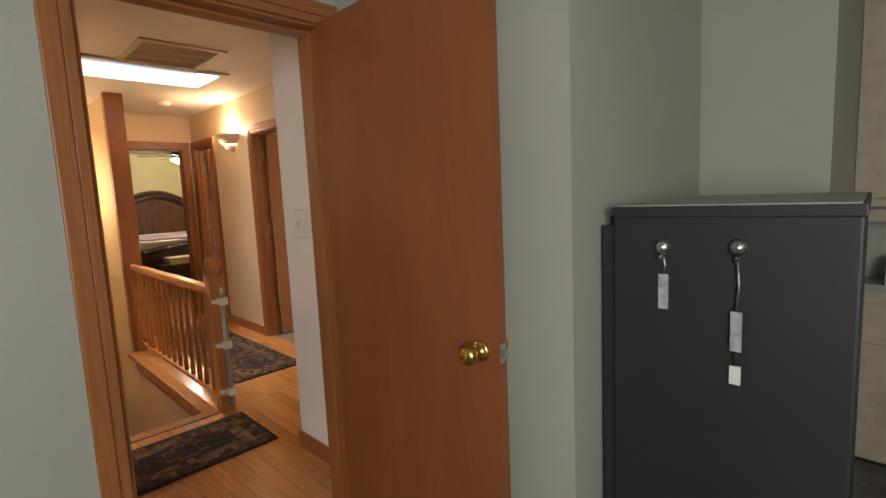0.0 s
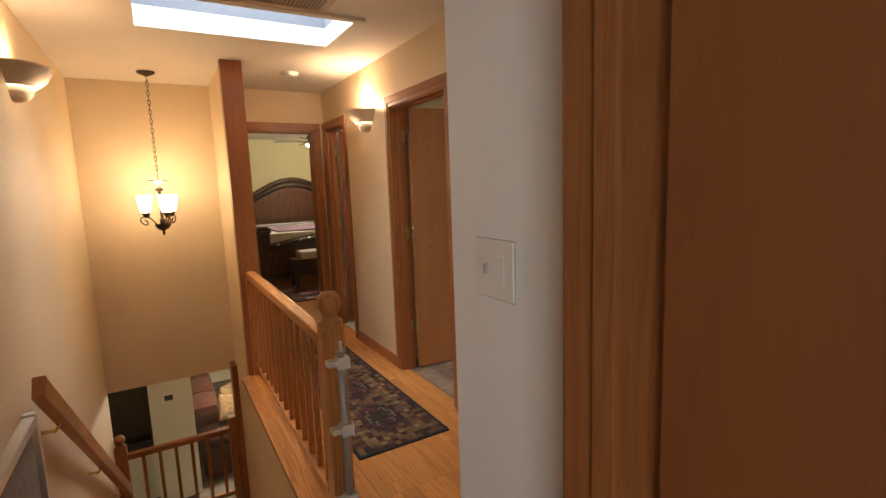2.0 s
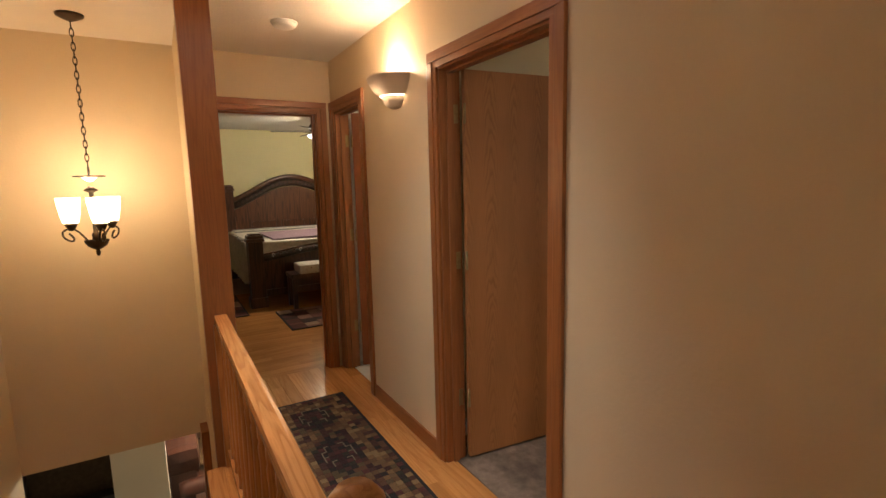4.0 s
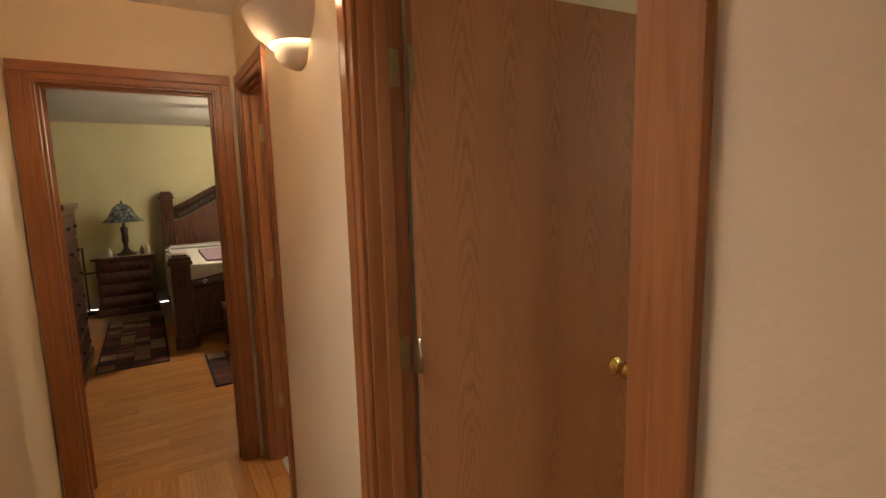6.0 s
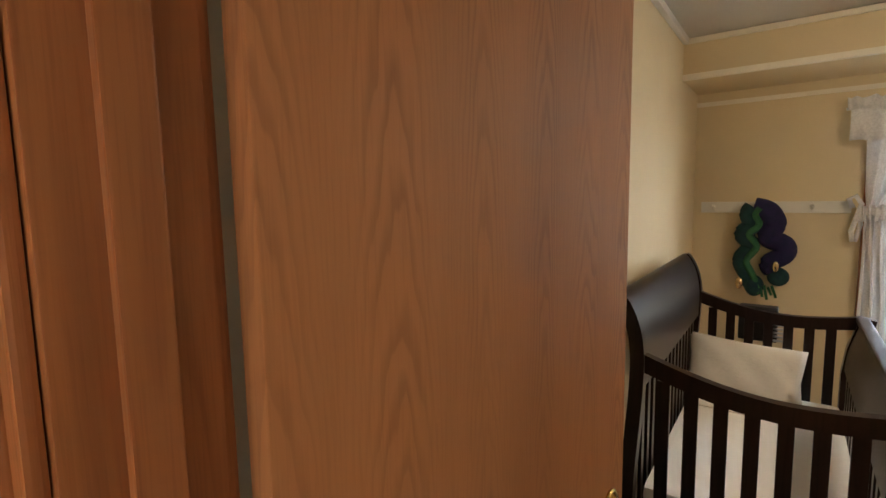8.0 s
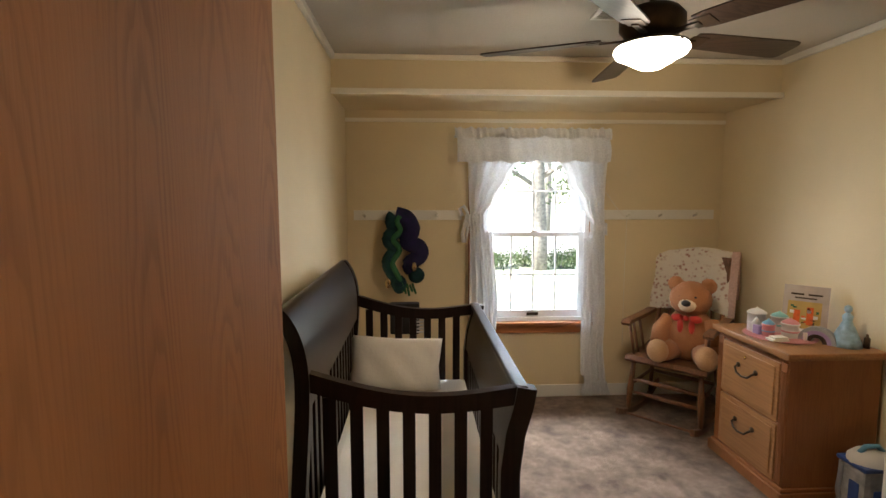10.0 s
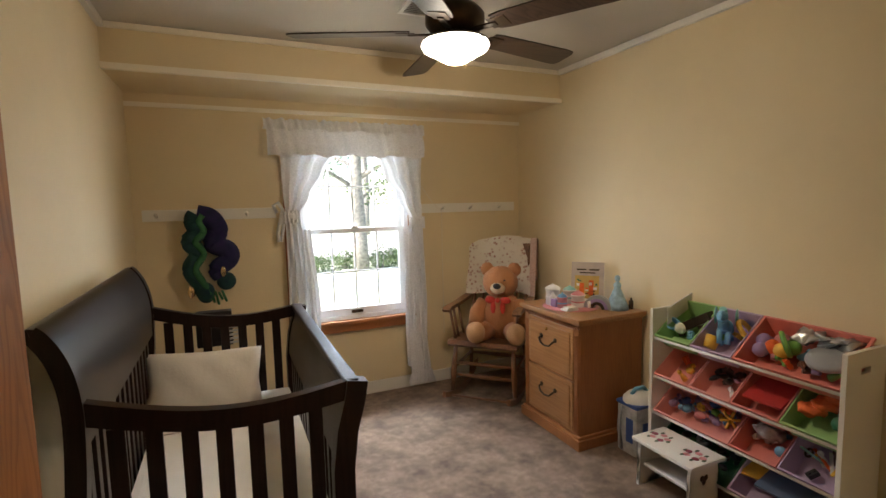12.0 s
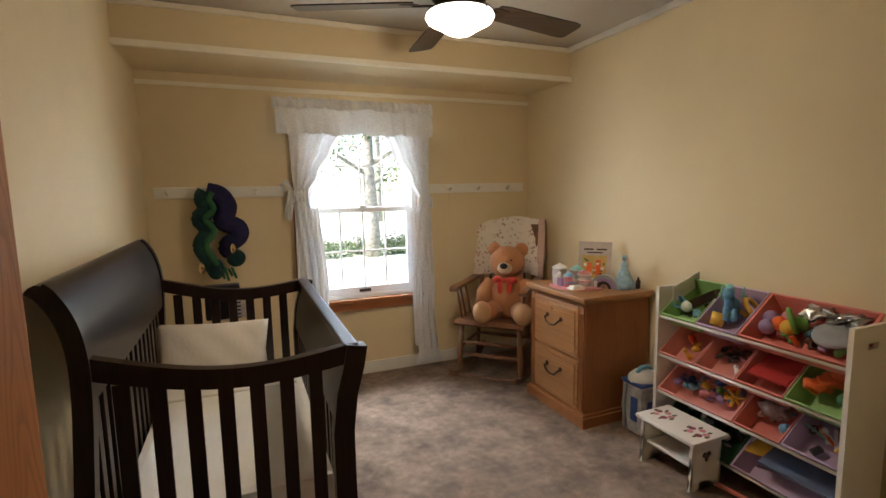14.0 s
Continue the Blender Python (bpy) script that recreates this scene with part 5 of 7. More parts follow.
# local: front is -y, width along x
for s in (-1, 1):
    arc = [(-0.40 + 0.8 * k / 16, 0.022 + 0.11 * ((k - 8) / 8) ** 2 * (0.75 if k < 8 else 1.0)) for k in range(17)]
    part("rocker", strip(arc, 0.04, s * 0.235 - 0.012, s * 0.235 + 0.012, "x"), M_CHAIR, rc)
    part("front_leg", tube([(s * 0.235, -0.22, 0.06), (s * 0.23, -0.21, 0.2), (s * 0.215, -0.19, 0.42)], 0.019, 10, lambda u: 0.75 + 0.45 * math.sin(math.pi * u)), M_CHAIR, rc)
    part("back_leg", tube([(s * 0.235, 0.20, 0.07), (s * 0.21, 0.17, 0.42)], 0.018, 10, lambda u: 0.8 + 0.3 * math.sin(math.pi * u)), M_CHAIR, rc)
    part("back_post", tube([(s * 0.205, 0.19, 0.44), (s * 0.215, 0.26, 0.7), (s * 0.225, 0.36, 1.1)], 0.016, 10), M_CHAIR, rc)
    part("armrest", strip([(-0.26, 0.675), (-0.24, 0.69), (0.0, 0.69), (0.25, 0.70)], 0.026, s * 0.26 - 0.03, s * 0.26 + 0.03, "x"), M_CHAIR, rc)
    for y in (-0.20, -0.13, -0.02):
        part("arm_spindle", tube([(s * 0.225, y + 0.03, 0.44), (s * 0.255, y, 0.68)], 0.0095, 8), M_CHAIR, rc)
    part("side_stretcher", tube([(s * 0.226, -0.2, 0.24), (s * 0.222, 0.185, 0.25)], 0.011, 8), M_CHAIR, rc)
part("seat", strip([(-0.245, 0.42), (-0.23, 0.438), (-0.1, 0.432), (0.1, 0.43), (0.22, 0.45)], 0.034, -0.26, 0.26, "x"), M_CHAIR, rc)
for y, z in ((-0.21, 0.19), (-0.205, 0.28), (0.19, 0.24)):
    part("stretcher", tube([(-0.23, y, z), (0, y, z), (0.23, y, z)], 0.012, 8, lambda u: 0.8 + 0.5 * math.sin(math.pi * u)), M_CHAIR, rc)
part("rocker_brace", tube([(-0.235, -0.28, 0.055), (0.235, -0.28, 0.055)], 0.009, 8), M_CHAIR, rc)
part("crest_rail", strip([(0.335, 1.0), (0.345, 1.05), (0.365, 1.12)], 0.024, -0.25, 0.25, "x"), M_CHAIR, rc)
for k in range(5):
    x = -0.14 + 0.07 * k
    part("back_spindle", tube([(x, 0.20, 0.45), (x, 0.34, 1.02)], 0.009, 8), M_CHAIR, rc)
m, n, l, b = mat("floral_cotton", 0.95)
v = coords(n, l)
vo = n.new("ShaderNodeTexVoronoi")
vo.inputs["Scale"].default_value = 34
l.new(v, vo.inputs["Vector"])
spot = ramp(n, l, vo.outputs["Distance"], [(0.12, (0.32, 0.14, 0.12)), (0.3, (0.50, 0.36, 0.30)), (0.46, (0.68, 0.63, 0.55))])
l.new(mix(n, l, ramp(n, l, noise_tex(n, l, v, 12, 3), [(0.42, (0, 0, 0)), (0.6, (1, 1, 1))]), spot, (0.68, 0.63, 0.55)), b.inputs["Base Color"])
bump(n, l, b, noise_tex(n, l, v, 60, 3), 0.5, 0.01)
M_FLORAL = m
bl = thing("blanket", pose(-2.205, 5.485, 0.0, 0, 0, -43), "white floral cotton blanket draped over the rocking chair", "blanket")
drape = [(0.243, 0.735), (0.265, 0.83), (0.30, 0.95), (0.325, 1.06), (0.345, 1.135), (0.37, 1.155), (0.40, 1.135), (0.405, 1.05), (0.395, 0.95), (0.385, 0.84)]
bm = strip(drape, 0.022, -0.275, 0.255, "x")
bmesh.ops.subdivide_edges(bm, edges=[e for e in bm.edges if abs(e.verts[0].co.x - e.verts[1].co.x) > 0.3], cuts=16)
for q in bm.verts:
    q.co += Vector((0.012 * math.sin(q.co.z * 14), 0.014 * math.sin(q.co.x * 17 + q.co.z * 9), 0.02 * math.sin(q.co.x * 11 + 1)))
for f in bm.faces:
    f.smooth = True
part("draped_fold", bm, M_FLORAL, bl)
bm = strip([(x - 0.016, z - 0.02 if z < 0.9 else z + 0.004) for x, z in drape], 0.014, 0.235, 0.285, "x")
part("pink_lining_fold", bm, fabric("blush_lining", (0.55, 0.38, 0.33)), bl, "blush pink lining fold")

# teddy bear on the chair
M_FUR = fabric("tan_plush_fur", (0.37, 0.155, 0.062), (0.45, 0.20, 0.085), 140)
M_FURL = fabric("pale_plush_fur", (0.42, 0.235, 0.11), (0.52, 0.31, 0.155), 140)
for fur in (M_FUR, M_FURL):
    fur.node_tree.nodes["Principled BSDF"].inputs["Sheen Weight"].default_value = 0.12
M_BOW = fabric("red_satin", (0.50, 0.03, 0.018), None, 30, 0.5)
M_MUZZLE = fabric("cream_plush_fur", (0.56, 0.43, 0.30), (0.66, 0.53, 0.38), 140)


def fuzzy(bm, depth, seed):
    """Plush: the surface broken up into small tufts."""
    rr = random.Random(seed)
    bm.normal_update()
    for q in bm.verts:
        q.co += q.normal * rr.uniform(-0.3, 1.0) * depth
    return bm


tb = thing("teddy_bear", pose(-2.19, 5.40, 0.45, 0, 0, -41), "large tan teddy bear with red bow sitting on the chair", "teddy bear")
part("torso", fuzzy(ball(0, 0.02, 0.17, 0.15, 0.125, 0.185, 56), 0.008, 1), M_FUR, tb)
hd = part("head", fuzzy(ball(0, -0.01, 0.42, 0.125, 0.11, 0.115, 52), 0.008, 2), M_FUR, tb)
part("muzzle", fuzzy(ball(0, -0.108, 0.392, 0.052, 0.045, 0.042, 24), 0.004, 3), M_MUZZLE, hd, "pale plush muzzle")
part("nose", ball(0, -0.152, 0.412, 0.03, 0.018, 0.022, 12), M_BLACK, hd)
for s in (-1, 1):
    part("ear", fuzzy(ball(s * 0.10, 0.01, 0.512, 0.048, 0.028, 0.048, 28), 0.006, 4), M_FUR, hd)
    part("eye", ball(s * 0.045, -0.105, 0.447, 0.010, 0.008, 0.010, 8), M_BLACK, hd)
    part("arm", tube([(s * 0.12, 0.0, 0.27), (s * 0.165, -0.05, 0.19), (s * 0.165, -0.13, 0.12)], 0.056, 14, lambda u: 0.75 + 0.35 * math.sin(math.pi * (0.25 + 0.6 * u))), M_FUR, tb)
    part("leg", tube([(s * 0.08, -0.02, 0.07), (s * 0.125, -0.14, 0.07), (s * 0.145, -0.20, 0.075)], 0.07, 14), M_FUR, tb)
    part("foot", ball(s * 0.145, -0.215, 0.085, 0.07, 0.05, 0.08, 16), M_FURL, tb, "pale plush foot pad")
part("bow", join(ball(-0.055, -0.115, 0.305, 0.04, 0.016, 0.026, 12), ball(0.055, -0.115, 0.305, 0.04, 0.016, 0.026, 12), ball(0, -0.125, 0.305, 0.018, 0.016, 0.018, 10), ball(-0.035, -0.12, 0.255, 0.02, 0.012, 0.05, 10), ball(0.035, -0.12, 0.255, 0.02, 0.012, 0.05, 10)), M_BOW, tb, "red satin bow")

# toy shelf
TX0, TX1, TY0, TY1 = -1.985, -1.72, 3.31, 4.19
ts = thing("toy_shelf", pose(0, 0, 0), "white toy shelf with rows of colourful plastic bins", "toy shelf")
for y in (TY0, TY1):
    sp = part("side_panel", boxes((TX0, TX1, y - 0.009, y + 0.009, 0, 0.79), (TX0, TX1 - 0.17, y - 0.009, y + 0.009, 0.79, 0.815), (TX1 - 0.105, TX1, y - 0.009, y + 0.009, 0.79, 0.815), (TX0, TX1, y - 0.009, y + 0.009, 0.815, 0.88)), M_TRIMW, ts)
TIERS = (0.77, 0.56, 0.36, 0.15)
for z in TIERS:
    part("front_rod", tube([(TX0 + 0.018, TY0, z - 0.05), (TX0 + 0.018, TY1, z - 0.05)], 0.007, 8), M_WHITEP, ts)
    part("rear_rod", tube([(TX1 - 0.02, TY0, z + 0.002), (TX1 - 0.02, TY1, z + 0.002)], 0.007, 8), M_WHITEP, ts)
part("back_brace", box(TX1 - 0.008, TX1 - 0.002, TY0 + 0.01, TY1 - 0.01, 0.3, 0.36), M_TRIMW, ts)


def bin_bm(w, dp, h):
    """A tapered open bin with a rolled rim; open side up, front at -x."""
    bm = bmesh.new()

    def ring(x, y, z):
        return [bm.verts.new(p) for p in ((-x, -y, z), (x, -y, z), (x, y, z), (-x, y, z))]
    dx, dy = dp / 2, w / 2
    rr = [ring(dx * 0.84, dy * 0.88, 0), ring(dx * 0.97, dy * 0.975, h - 0.012), ring(dx, dy, h - 0.012), ring(dx, dy, h), ring(dx * 0.94, dy * 0.95, h), ring(dx * 0.81, dy * 0.85, 0.004)]
    bm.faces.new(rr[0][::-1])
    for a, b_ in zip(rr, rr[1:]):
        for k in range(4):
            bm.faces.new((a[k], a[(k + 1) % 4], b_[(k + 1) % 4], b_[k]))
    bm.faces.new(rr[-1])
    return bm


def bin_at(y0, y1, tier, mm, label):
    """A bin hung on the rods of a tier."""
    w = y1 - y0 - 0.006
    b_ = thing("storage_bin", pose(TX0 + 0.178, (y0 + y1) / 2, TIERS[tier] - 0.025, 0, -37, 0), label, "storage bin", "toy shelf bins")
    part("tub", bin_bm(w, 0.28, 0.10), mm, b_)
    return b_


W4 = (TY1 - TY0 - 0.02) / 4
ys = [TY1 - 0.01 - W4 * k for k in range(5)]
bin_at(ys[1], ys[0], 0, M_GBIN, "green plastic bin full of toys")
bin_at(ys[2], ys[1], 0, M_PURP, "purple plastic bin with toys")
bin_at(ys[4], ys[2], 0, M_CORAL, "large coral red bin with toys")
bin_at(ys[1], ys[0], 1, M_CORAL2, "pink plastic bin with a small toy")
bin_at(ys[2], ys[1], 1, M_CORAL2, "pink plastic bin with toy parts")
bin_at(ys[3], ys[2], 1, M_CORAL, "coral red bin with a red lid inside")
bin_at(ys[4], ys[3], 1, M_GBIN, "green plastic bin with orange cloth")
bin_at(ys[2], ys[0], 2, M_CORAL2, "wide pink bin full of toys")
bin_at(ys[3], ys[2], 2, M_CORAL, "coral red bin with a plastic bag")
bin_at(ys[4], ys[3], 2, M_PURP, "purple plastic bin with craft pieces")
bin_at(ys[2], ys[0], 3, M_DGRN, "dark green bin full of small toys")
bin_at(ys[4], ys[2], 3, M_PURP, "grey purple bin with a toy board")


def on_tier(tier, y, u, h=0.04):
    """A place in a bin: u from its front (0) to its back (1)."""
    return Vector((TX0 + 0.08 + 0.165 * u, y, TIERS[tier] - 0.075 + 0.13 * u + h))


rnd = random.Random(11)


def loose(name, bm, mm, label, cat, tier, y, u, h=0.03, rot=(0, 0, 0)):
    p = on_tier(tier, y, u, h)
    return single(name, bm, mm, label, cat, pose(p.x, p.y, p.z, *rot))


# toy pony
po = thing("toy_pony", pose(*on_tier(0, ys[1] - 0.085, 0.42, 0.085), 0, 0, 205), "sky blue winged toy pony", "toy")
part("body", join(ball(0, 0, 0.0, 0.055, 0.034, 0.036, 14), tube([(0.04, 0, 0.01), (0.07, 0, 0.05)], 0.022, 10), ball(0.085, 0, 0.07, 0.036, 0.026, 0.026, 12)), M_BLUE, po)
for x, y in ((0.035, 0.018), (0.035, -0.018), (-0.035, 0.018), (-0.035, -0.018)):
    part("leg", tube([(x, y, -0.01), (x * 1.1, y, -0.05), (x * 1.15, y, -0.075)], 0.013, 8), M_BLUE, po)
part("mane", tube([(0.07, 0, 0.10), (0.045, 0, 0.075), (0.03, 0, 0.04)], 0.016, 8), M_AQUA, po)
part("tail", tube([(-0.05, 0, 0.01), (-0.085, 0, 0.0), (-0.095, 0, -0.05)], 0.016, 8), M_YEL, po)
for s in (-1, 1):
    part("wing", ball(-0.01, s * 0.045, 0.05, 0.03, 0.006, 0.045, 10), M_AQUA, po)
loose("toy_box", box(-0.03, 0.03, -0.022, 0.022, -0.09, 0.09, 0.004), M_IRON, "narrow brown printed toy box", "toy", 0, ys[0] - 0.13, 0.5, 0.06, (58, 0, 10))
loose("card", box(-0.1, 0.1, -0.002, 0.002, -0.08, 0.08), M_PAPER, "folded grey card in a bin", "card", 0, ys[0] - 0.015, 0.6, 0.07, (14, -20, 0))
loose("plush_ball", ball(0, 0, 0, 0.03, 0.03, 0.03), M_WHITEP, "small white plush toy in a bin", "toy", 0, ys[0] - 0.07, 0.25, 0.05)
loose("toy_cup", lathe([(0, -0.03), (0.028, -0.03), (0.034, 0.03), (0.028, 0.03), (0.02, -0.02)], 14), M_YEL, "yellow plastic cup in a bin", "toy", 0, ys[1] - 0.05, 0.12, 0.045, (0, 30, 0))
loose("toy_cup", lathe([(0, -0.03), (0.028, -0.03), (0.034, 0.03), (0.028, 0.03), (0.02, -0.02)], 14), M_BLUE, "blue plastic cup in a bin", "toy", 0, ys[0] - 0.03, 0.3, 0.05, (0, -60, 0))
loose("toy_ring", tube([(0.045 * math.cos(a), 0.045 * math.sin(a), 0) for a in (math.tau * k / 16 for k in range(17))], 0.012, 8), M_YEL, "yellow plastic ring among toys", "toy", 0, ys[2] + 0.05, 0.6, 0.06, (50, 20, 0))
for k, (mm, dy, u, lab) in enumerate(((M_LILAC, 0.06, 0.25, "round purple plastic toy ball"), (M_ORG, 0.10, 0.4, "round orange plastic toy ball"), (M_YEL, 0.14, 0.35, "round yellow plastic toy ball"), (M_GRN, 0.17, 0.5, "round green plastic toy ball"), (M_LILAC, 0.05, 0.5, "round purple plastic toy ball"), (M_PINK, 0.12, 0.6, "round pink plastic toy ball"))):
    loose("toy_ball", ball(0, 0, 0, 0.034, 0.034, 0.034, 14), mm, lab, "toy", 0, ys[2] - dy, u, 0.05)
loose("toy_ring", tube([(0.05 * math.cos(a), 0.05 * math.sin(a), 0) for a in (math.tau * k / 16 for k in range(17))], 0.011, 8), M_GRN, "green plastic ring among toys", "toy", 0, ys[2] - 0.15, 0.4, 0.075, (70, 10, 30))
loose("toy_drum", lathe([(0, 0), (0.085, 0), (0.088, 0.01), (0.082, 0.022), (0, 0.022)], 28), M_GREY, "round grey toy tambourine", "toy", 0, ys[4] + 0.105, 0.4, 0.05, (0, -20, 0))
for k in range(6):
    bm = ball(0, 0, 0, 0.05, 0.035, 0.012, 10)
    for q in bm.verts:
        q.co += Vector((0.012 * math.sin(q.co.y * 130 + k), 0.01 * math.sin(q.co.x * 150), 0.012 * math.sin(q.co.x * 110 + q.co.y * 90)))
    loose("foil_wrapper", bm, M_STEEL, "crumpled silver foil wrapper", "wrapper", 0, ys[4] + 0.07 + 0.035 * k, 0.78, 0.06 + 0.008 * (k % 2), (rnd.random() * 60, rnd.random() * 40, rnd.random() * 180))
loose("toy_duck", join(ball(0, 0, 0, 0.026, 0.02, 0.018, 12), ball(0.018, 0, 0.022, 0.014, 0.013, 0.013, 10)), M_YEL, "small yellow rubber duck", "toy", 1, ys[0] - 0.13, 0.3, 0.04)
for k in range(4):
    loose("toy_part", ball(0, 0, 0, 0.035, 0.015, 0.012, 10), (M_BLACK, M_IRON, M_BLACK, M_PINK)[k], "small dark toy piece", "toy", 1, ys[1] - 0.05 - 0.035 * k, 0.35 + 0.1 * (k % 2), 0.04, (0, rnd.random() * 50, rnd.random() * 180))
loose("bin_lid", box(-0.11, 0.11, -0.085, 0.085, -0.006, 0.006, 0.005), M_RED, "flat dark red bin lid", "lid", 1, (ys[2] + ys[3]) / 2, 0.5, 0.055, (0, -24, 0))
for k in range(4):
    bm = ball(0, 0, 0, 0.06, 0.05, 0.025, 14)
    for q in bm.verts:
        q.co.z += 0.014 * math.sin(q.co.x * 90 + k * 2) * math.cos(q.co.y * 80)
    loose("cloth_scrap", bm, M_ORG if k < 3 else M_RED, "crumpled orange cloth in a green bin", "cloth", 1, ys[3] - 0.06 - 0.035 * k, 0.3 + 0.16 * k, 0.06 + 0.008 * k)
loose("round_bottle", lathe([(0, -0.02), (0.03, -0.02), (0.034, 0.0), (0.025, 0.02), (0.012, 0.026), (0.012, 0.04), (0, 0.042)], 14), M_DGRN, "dark green round bottle", "bottle", 1, ys[4] + 0.04, 0.18, 0.06)
cols = (M_LILAC, M_PINK, M_NAVY, M_BLUE, M_LILAC, M_YEL, M_PINK, M_NAVY, M_GRN, M_LILAC, M_ORG, M_BLUE)
for k, mm in enumerate(cols):
    loose("toy_figure", join(ball(0, 0, 0, 0.028, 0.02, 0.02, 10), ball(0.03, 0.004, 0.008, 0.015, 0.015, 0.015, 8)), mm, "small bright plastic toy animal", "toy", 2, ys[0] - 0.04 - 0.028 * k, 0.22 + 0.4 * ((k * 5) % 3) / 2, 0.045, (0, 20 * (k % 3), 47 * k))
loose("toy_star", join(*[tube([(0, 0, 0), (0.045 * math.cos(math.tau * k / 6), 0.045 * math.sin(math.tau * k / 6), 0)], 0.008, 6) for k in range(6)]), M_YEL, "yellow star shaped toy", "toy", 2, ys[2] + 0.07, 0.25, 0.075, (30, -50, 0))
bm = ball(0, 0, 0, 0.07, 0.06, 0.04, 16)
for q in bm.verts:
    q.co += Vector((0.014 * math.sin(q.co.y * 120), 0.012 * math.sin(q.co.z * 140), 0.014 * math.sin(q.co.x * 100)))
loose("plastic_bag", bm, plain("clear_film", (0.45, 0.4, 0.4), 0.2, 0, 0.2, 40, 0.3), "crumpled clear plastic bag", "bag", 2, (ys[2] + ys[3]) / 2 + 0.01, 0.5, 0.05)
loose("toy_ball", ball(0, 0, 0, 0.024, 0.024, 0.024, 12), M_BLUE, "small blue toy ball", "toy", 2, ys[3] + 0.045, 0.2, 0.04)
for k in range(4):
    loose("craft_stick", box(-0.06, 0.06, -0.006, 0.006, -0.002, 0.002), (M_YEL, M_PAPER, M_ORG, M_AQUA)[k], "thin craft stick in a purple bin", "stick", 2, ys[4] + 0.05 + 0.03 * k, 0.35, 0.05, (0, -20, 30 * k))
for k in range(14):
    loose("toy_figure", ball(0, 0, 0, 0.026, 0.018, 0.014, 8), (M_IRON, M_GREY, M_BLACK, M_PAPER, M_CHERRY)[k % 5], "small dull toy piece", "toy", 3, ys[0] - 0.04 - 0.025 * k, 0.2 + 0.5 * ((k * 7) % 4) / 3, 0.045, (0, 0, 50 * k))
loose("toy_board", box(-0.11, 0.11, -0.15, 0.15, -0.006, 0.006, 0.004), plain("slate_blue_board", (0.10, 0.13, 0.19), 0.5), "flat slate blue toy board", "toy", 3, (ys[2] + ys[4]) / 2 - 0.03, 0.5, 0.07, (0, -20, 0))
loose("toy_card", box(-0.05, 0.05, -0.045, 0.045, -0.004, 0.004, 0.003), M_YEL, "yellow printed card in a bin", "toy", 3, ys[2] - 0.05, 0.35, 0.08, (0, -22, 15))
FILL = {"purple": M_LILAC, "pink": M_PINK, "navy blue": M_NAVY, "yellow": M_YEL, "green": M_GRN, "orange": M_ORG, "black": M_BLACK, "brown": M_CHERRY, "white": M_WHITEP, "sky blue": M_BLUE}
SMALL = {
    "toy_brick": (boxes((-0.022, 0.022, -0.014, 0.014, 0, 0.018), (-0.016, -0.004, -0.006, 0.006, 0.018, 0.023), (0.004, 0.016, -0.006, 0.006, 0.018, 0.023), bev=0.002), "plastic toy brick"),
    "toy_car": (join(box(-0.03, 0.03, -0.014, 0.014, 0.006, 0.022, 0.004), box(-0.014, 0.016, -0.012, 0.012, 0.022, 0.034, 0.004), *[lathe([(0, -0.016), (0.009, -0.016), (0.009, 0.016), (0, 0.016)], 10, pose(x, 0, 0.008, 90)) for x in (-0.018, 0.018)]), "toy car with small wheels"),
    "toy_link": (tube([(0.02 * math.cos(a), 0.014 * math.sin(a), 0.008) for a in (math.tau * k / 12 for k in range(13))], 0.005, 6), "plastic chain link"),
    "toy_doll": (join(lathe([(0, 0), (0.016, 0), (0.014, 0.02), (0.007, 0.042), (0, 0.044)], 10), ball(0, 0, 0.052, 0.012, 0.012, 0.013, 8)), "tiny plastic toy doll"),
}
# more small toys that fill the bins: tier, two ends, how many, their colours
for tier, ya, yb, many, tints in (
        (0, ys[0], ys[1], 4, ("brown", "white", "sky blue")), (0, ys[1], ys[2], 5, ("yellow", "green", "sky blue")), (0, ys[2], ys[4], 9, ("purple", "pink", "green", "orange", "sky blue", "brown")),
        (1, ys[0], ys[1], 2, ("orange", "yellow")), (1, ys[1], ys[2], 6, ("black", "brown", "white")), (2, ys[0], ys[2], 14, ("purple", "pink", "navy blue", "sky blue", "yellow", "pink")),
        (2, ys[2], ys[3], 5, ("white", "sky blue", "brown")), (2, ys[3], ys[4], 6, ("brown", "yellow", "black", "white")), (3, ys[0], ys[2], 10, ("brown", "black", "white", "green"))):
    for k in range(many):
        tint, kind = tints[k % len(tints)], tuple(SMALL)[rnd.randrange(4)]
        bm, what = SMALL[kind]
        y = ya + (yb - ya) * (0.16 + 0.68 * (k + rnd.random() * 0.8) / many)
        loose(kind, bm.copy(), FILL[tint], "small " + tint + " " + what + " in a bin", "toy", tier, y, 0.12 + 0.6 * rnd.random(), 0.012, (rnd.uniform(-25, 25), -37 + rnd.uniform(-20, 20), rnd.random() * 360))
single("broom_stick", tube([(-2.02, 3.78, 0.02), (-1.99, 3.55, 0.02)], 0.012, 8), M_CORAL, "short coral stick on the carpet", "stick")

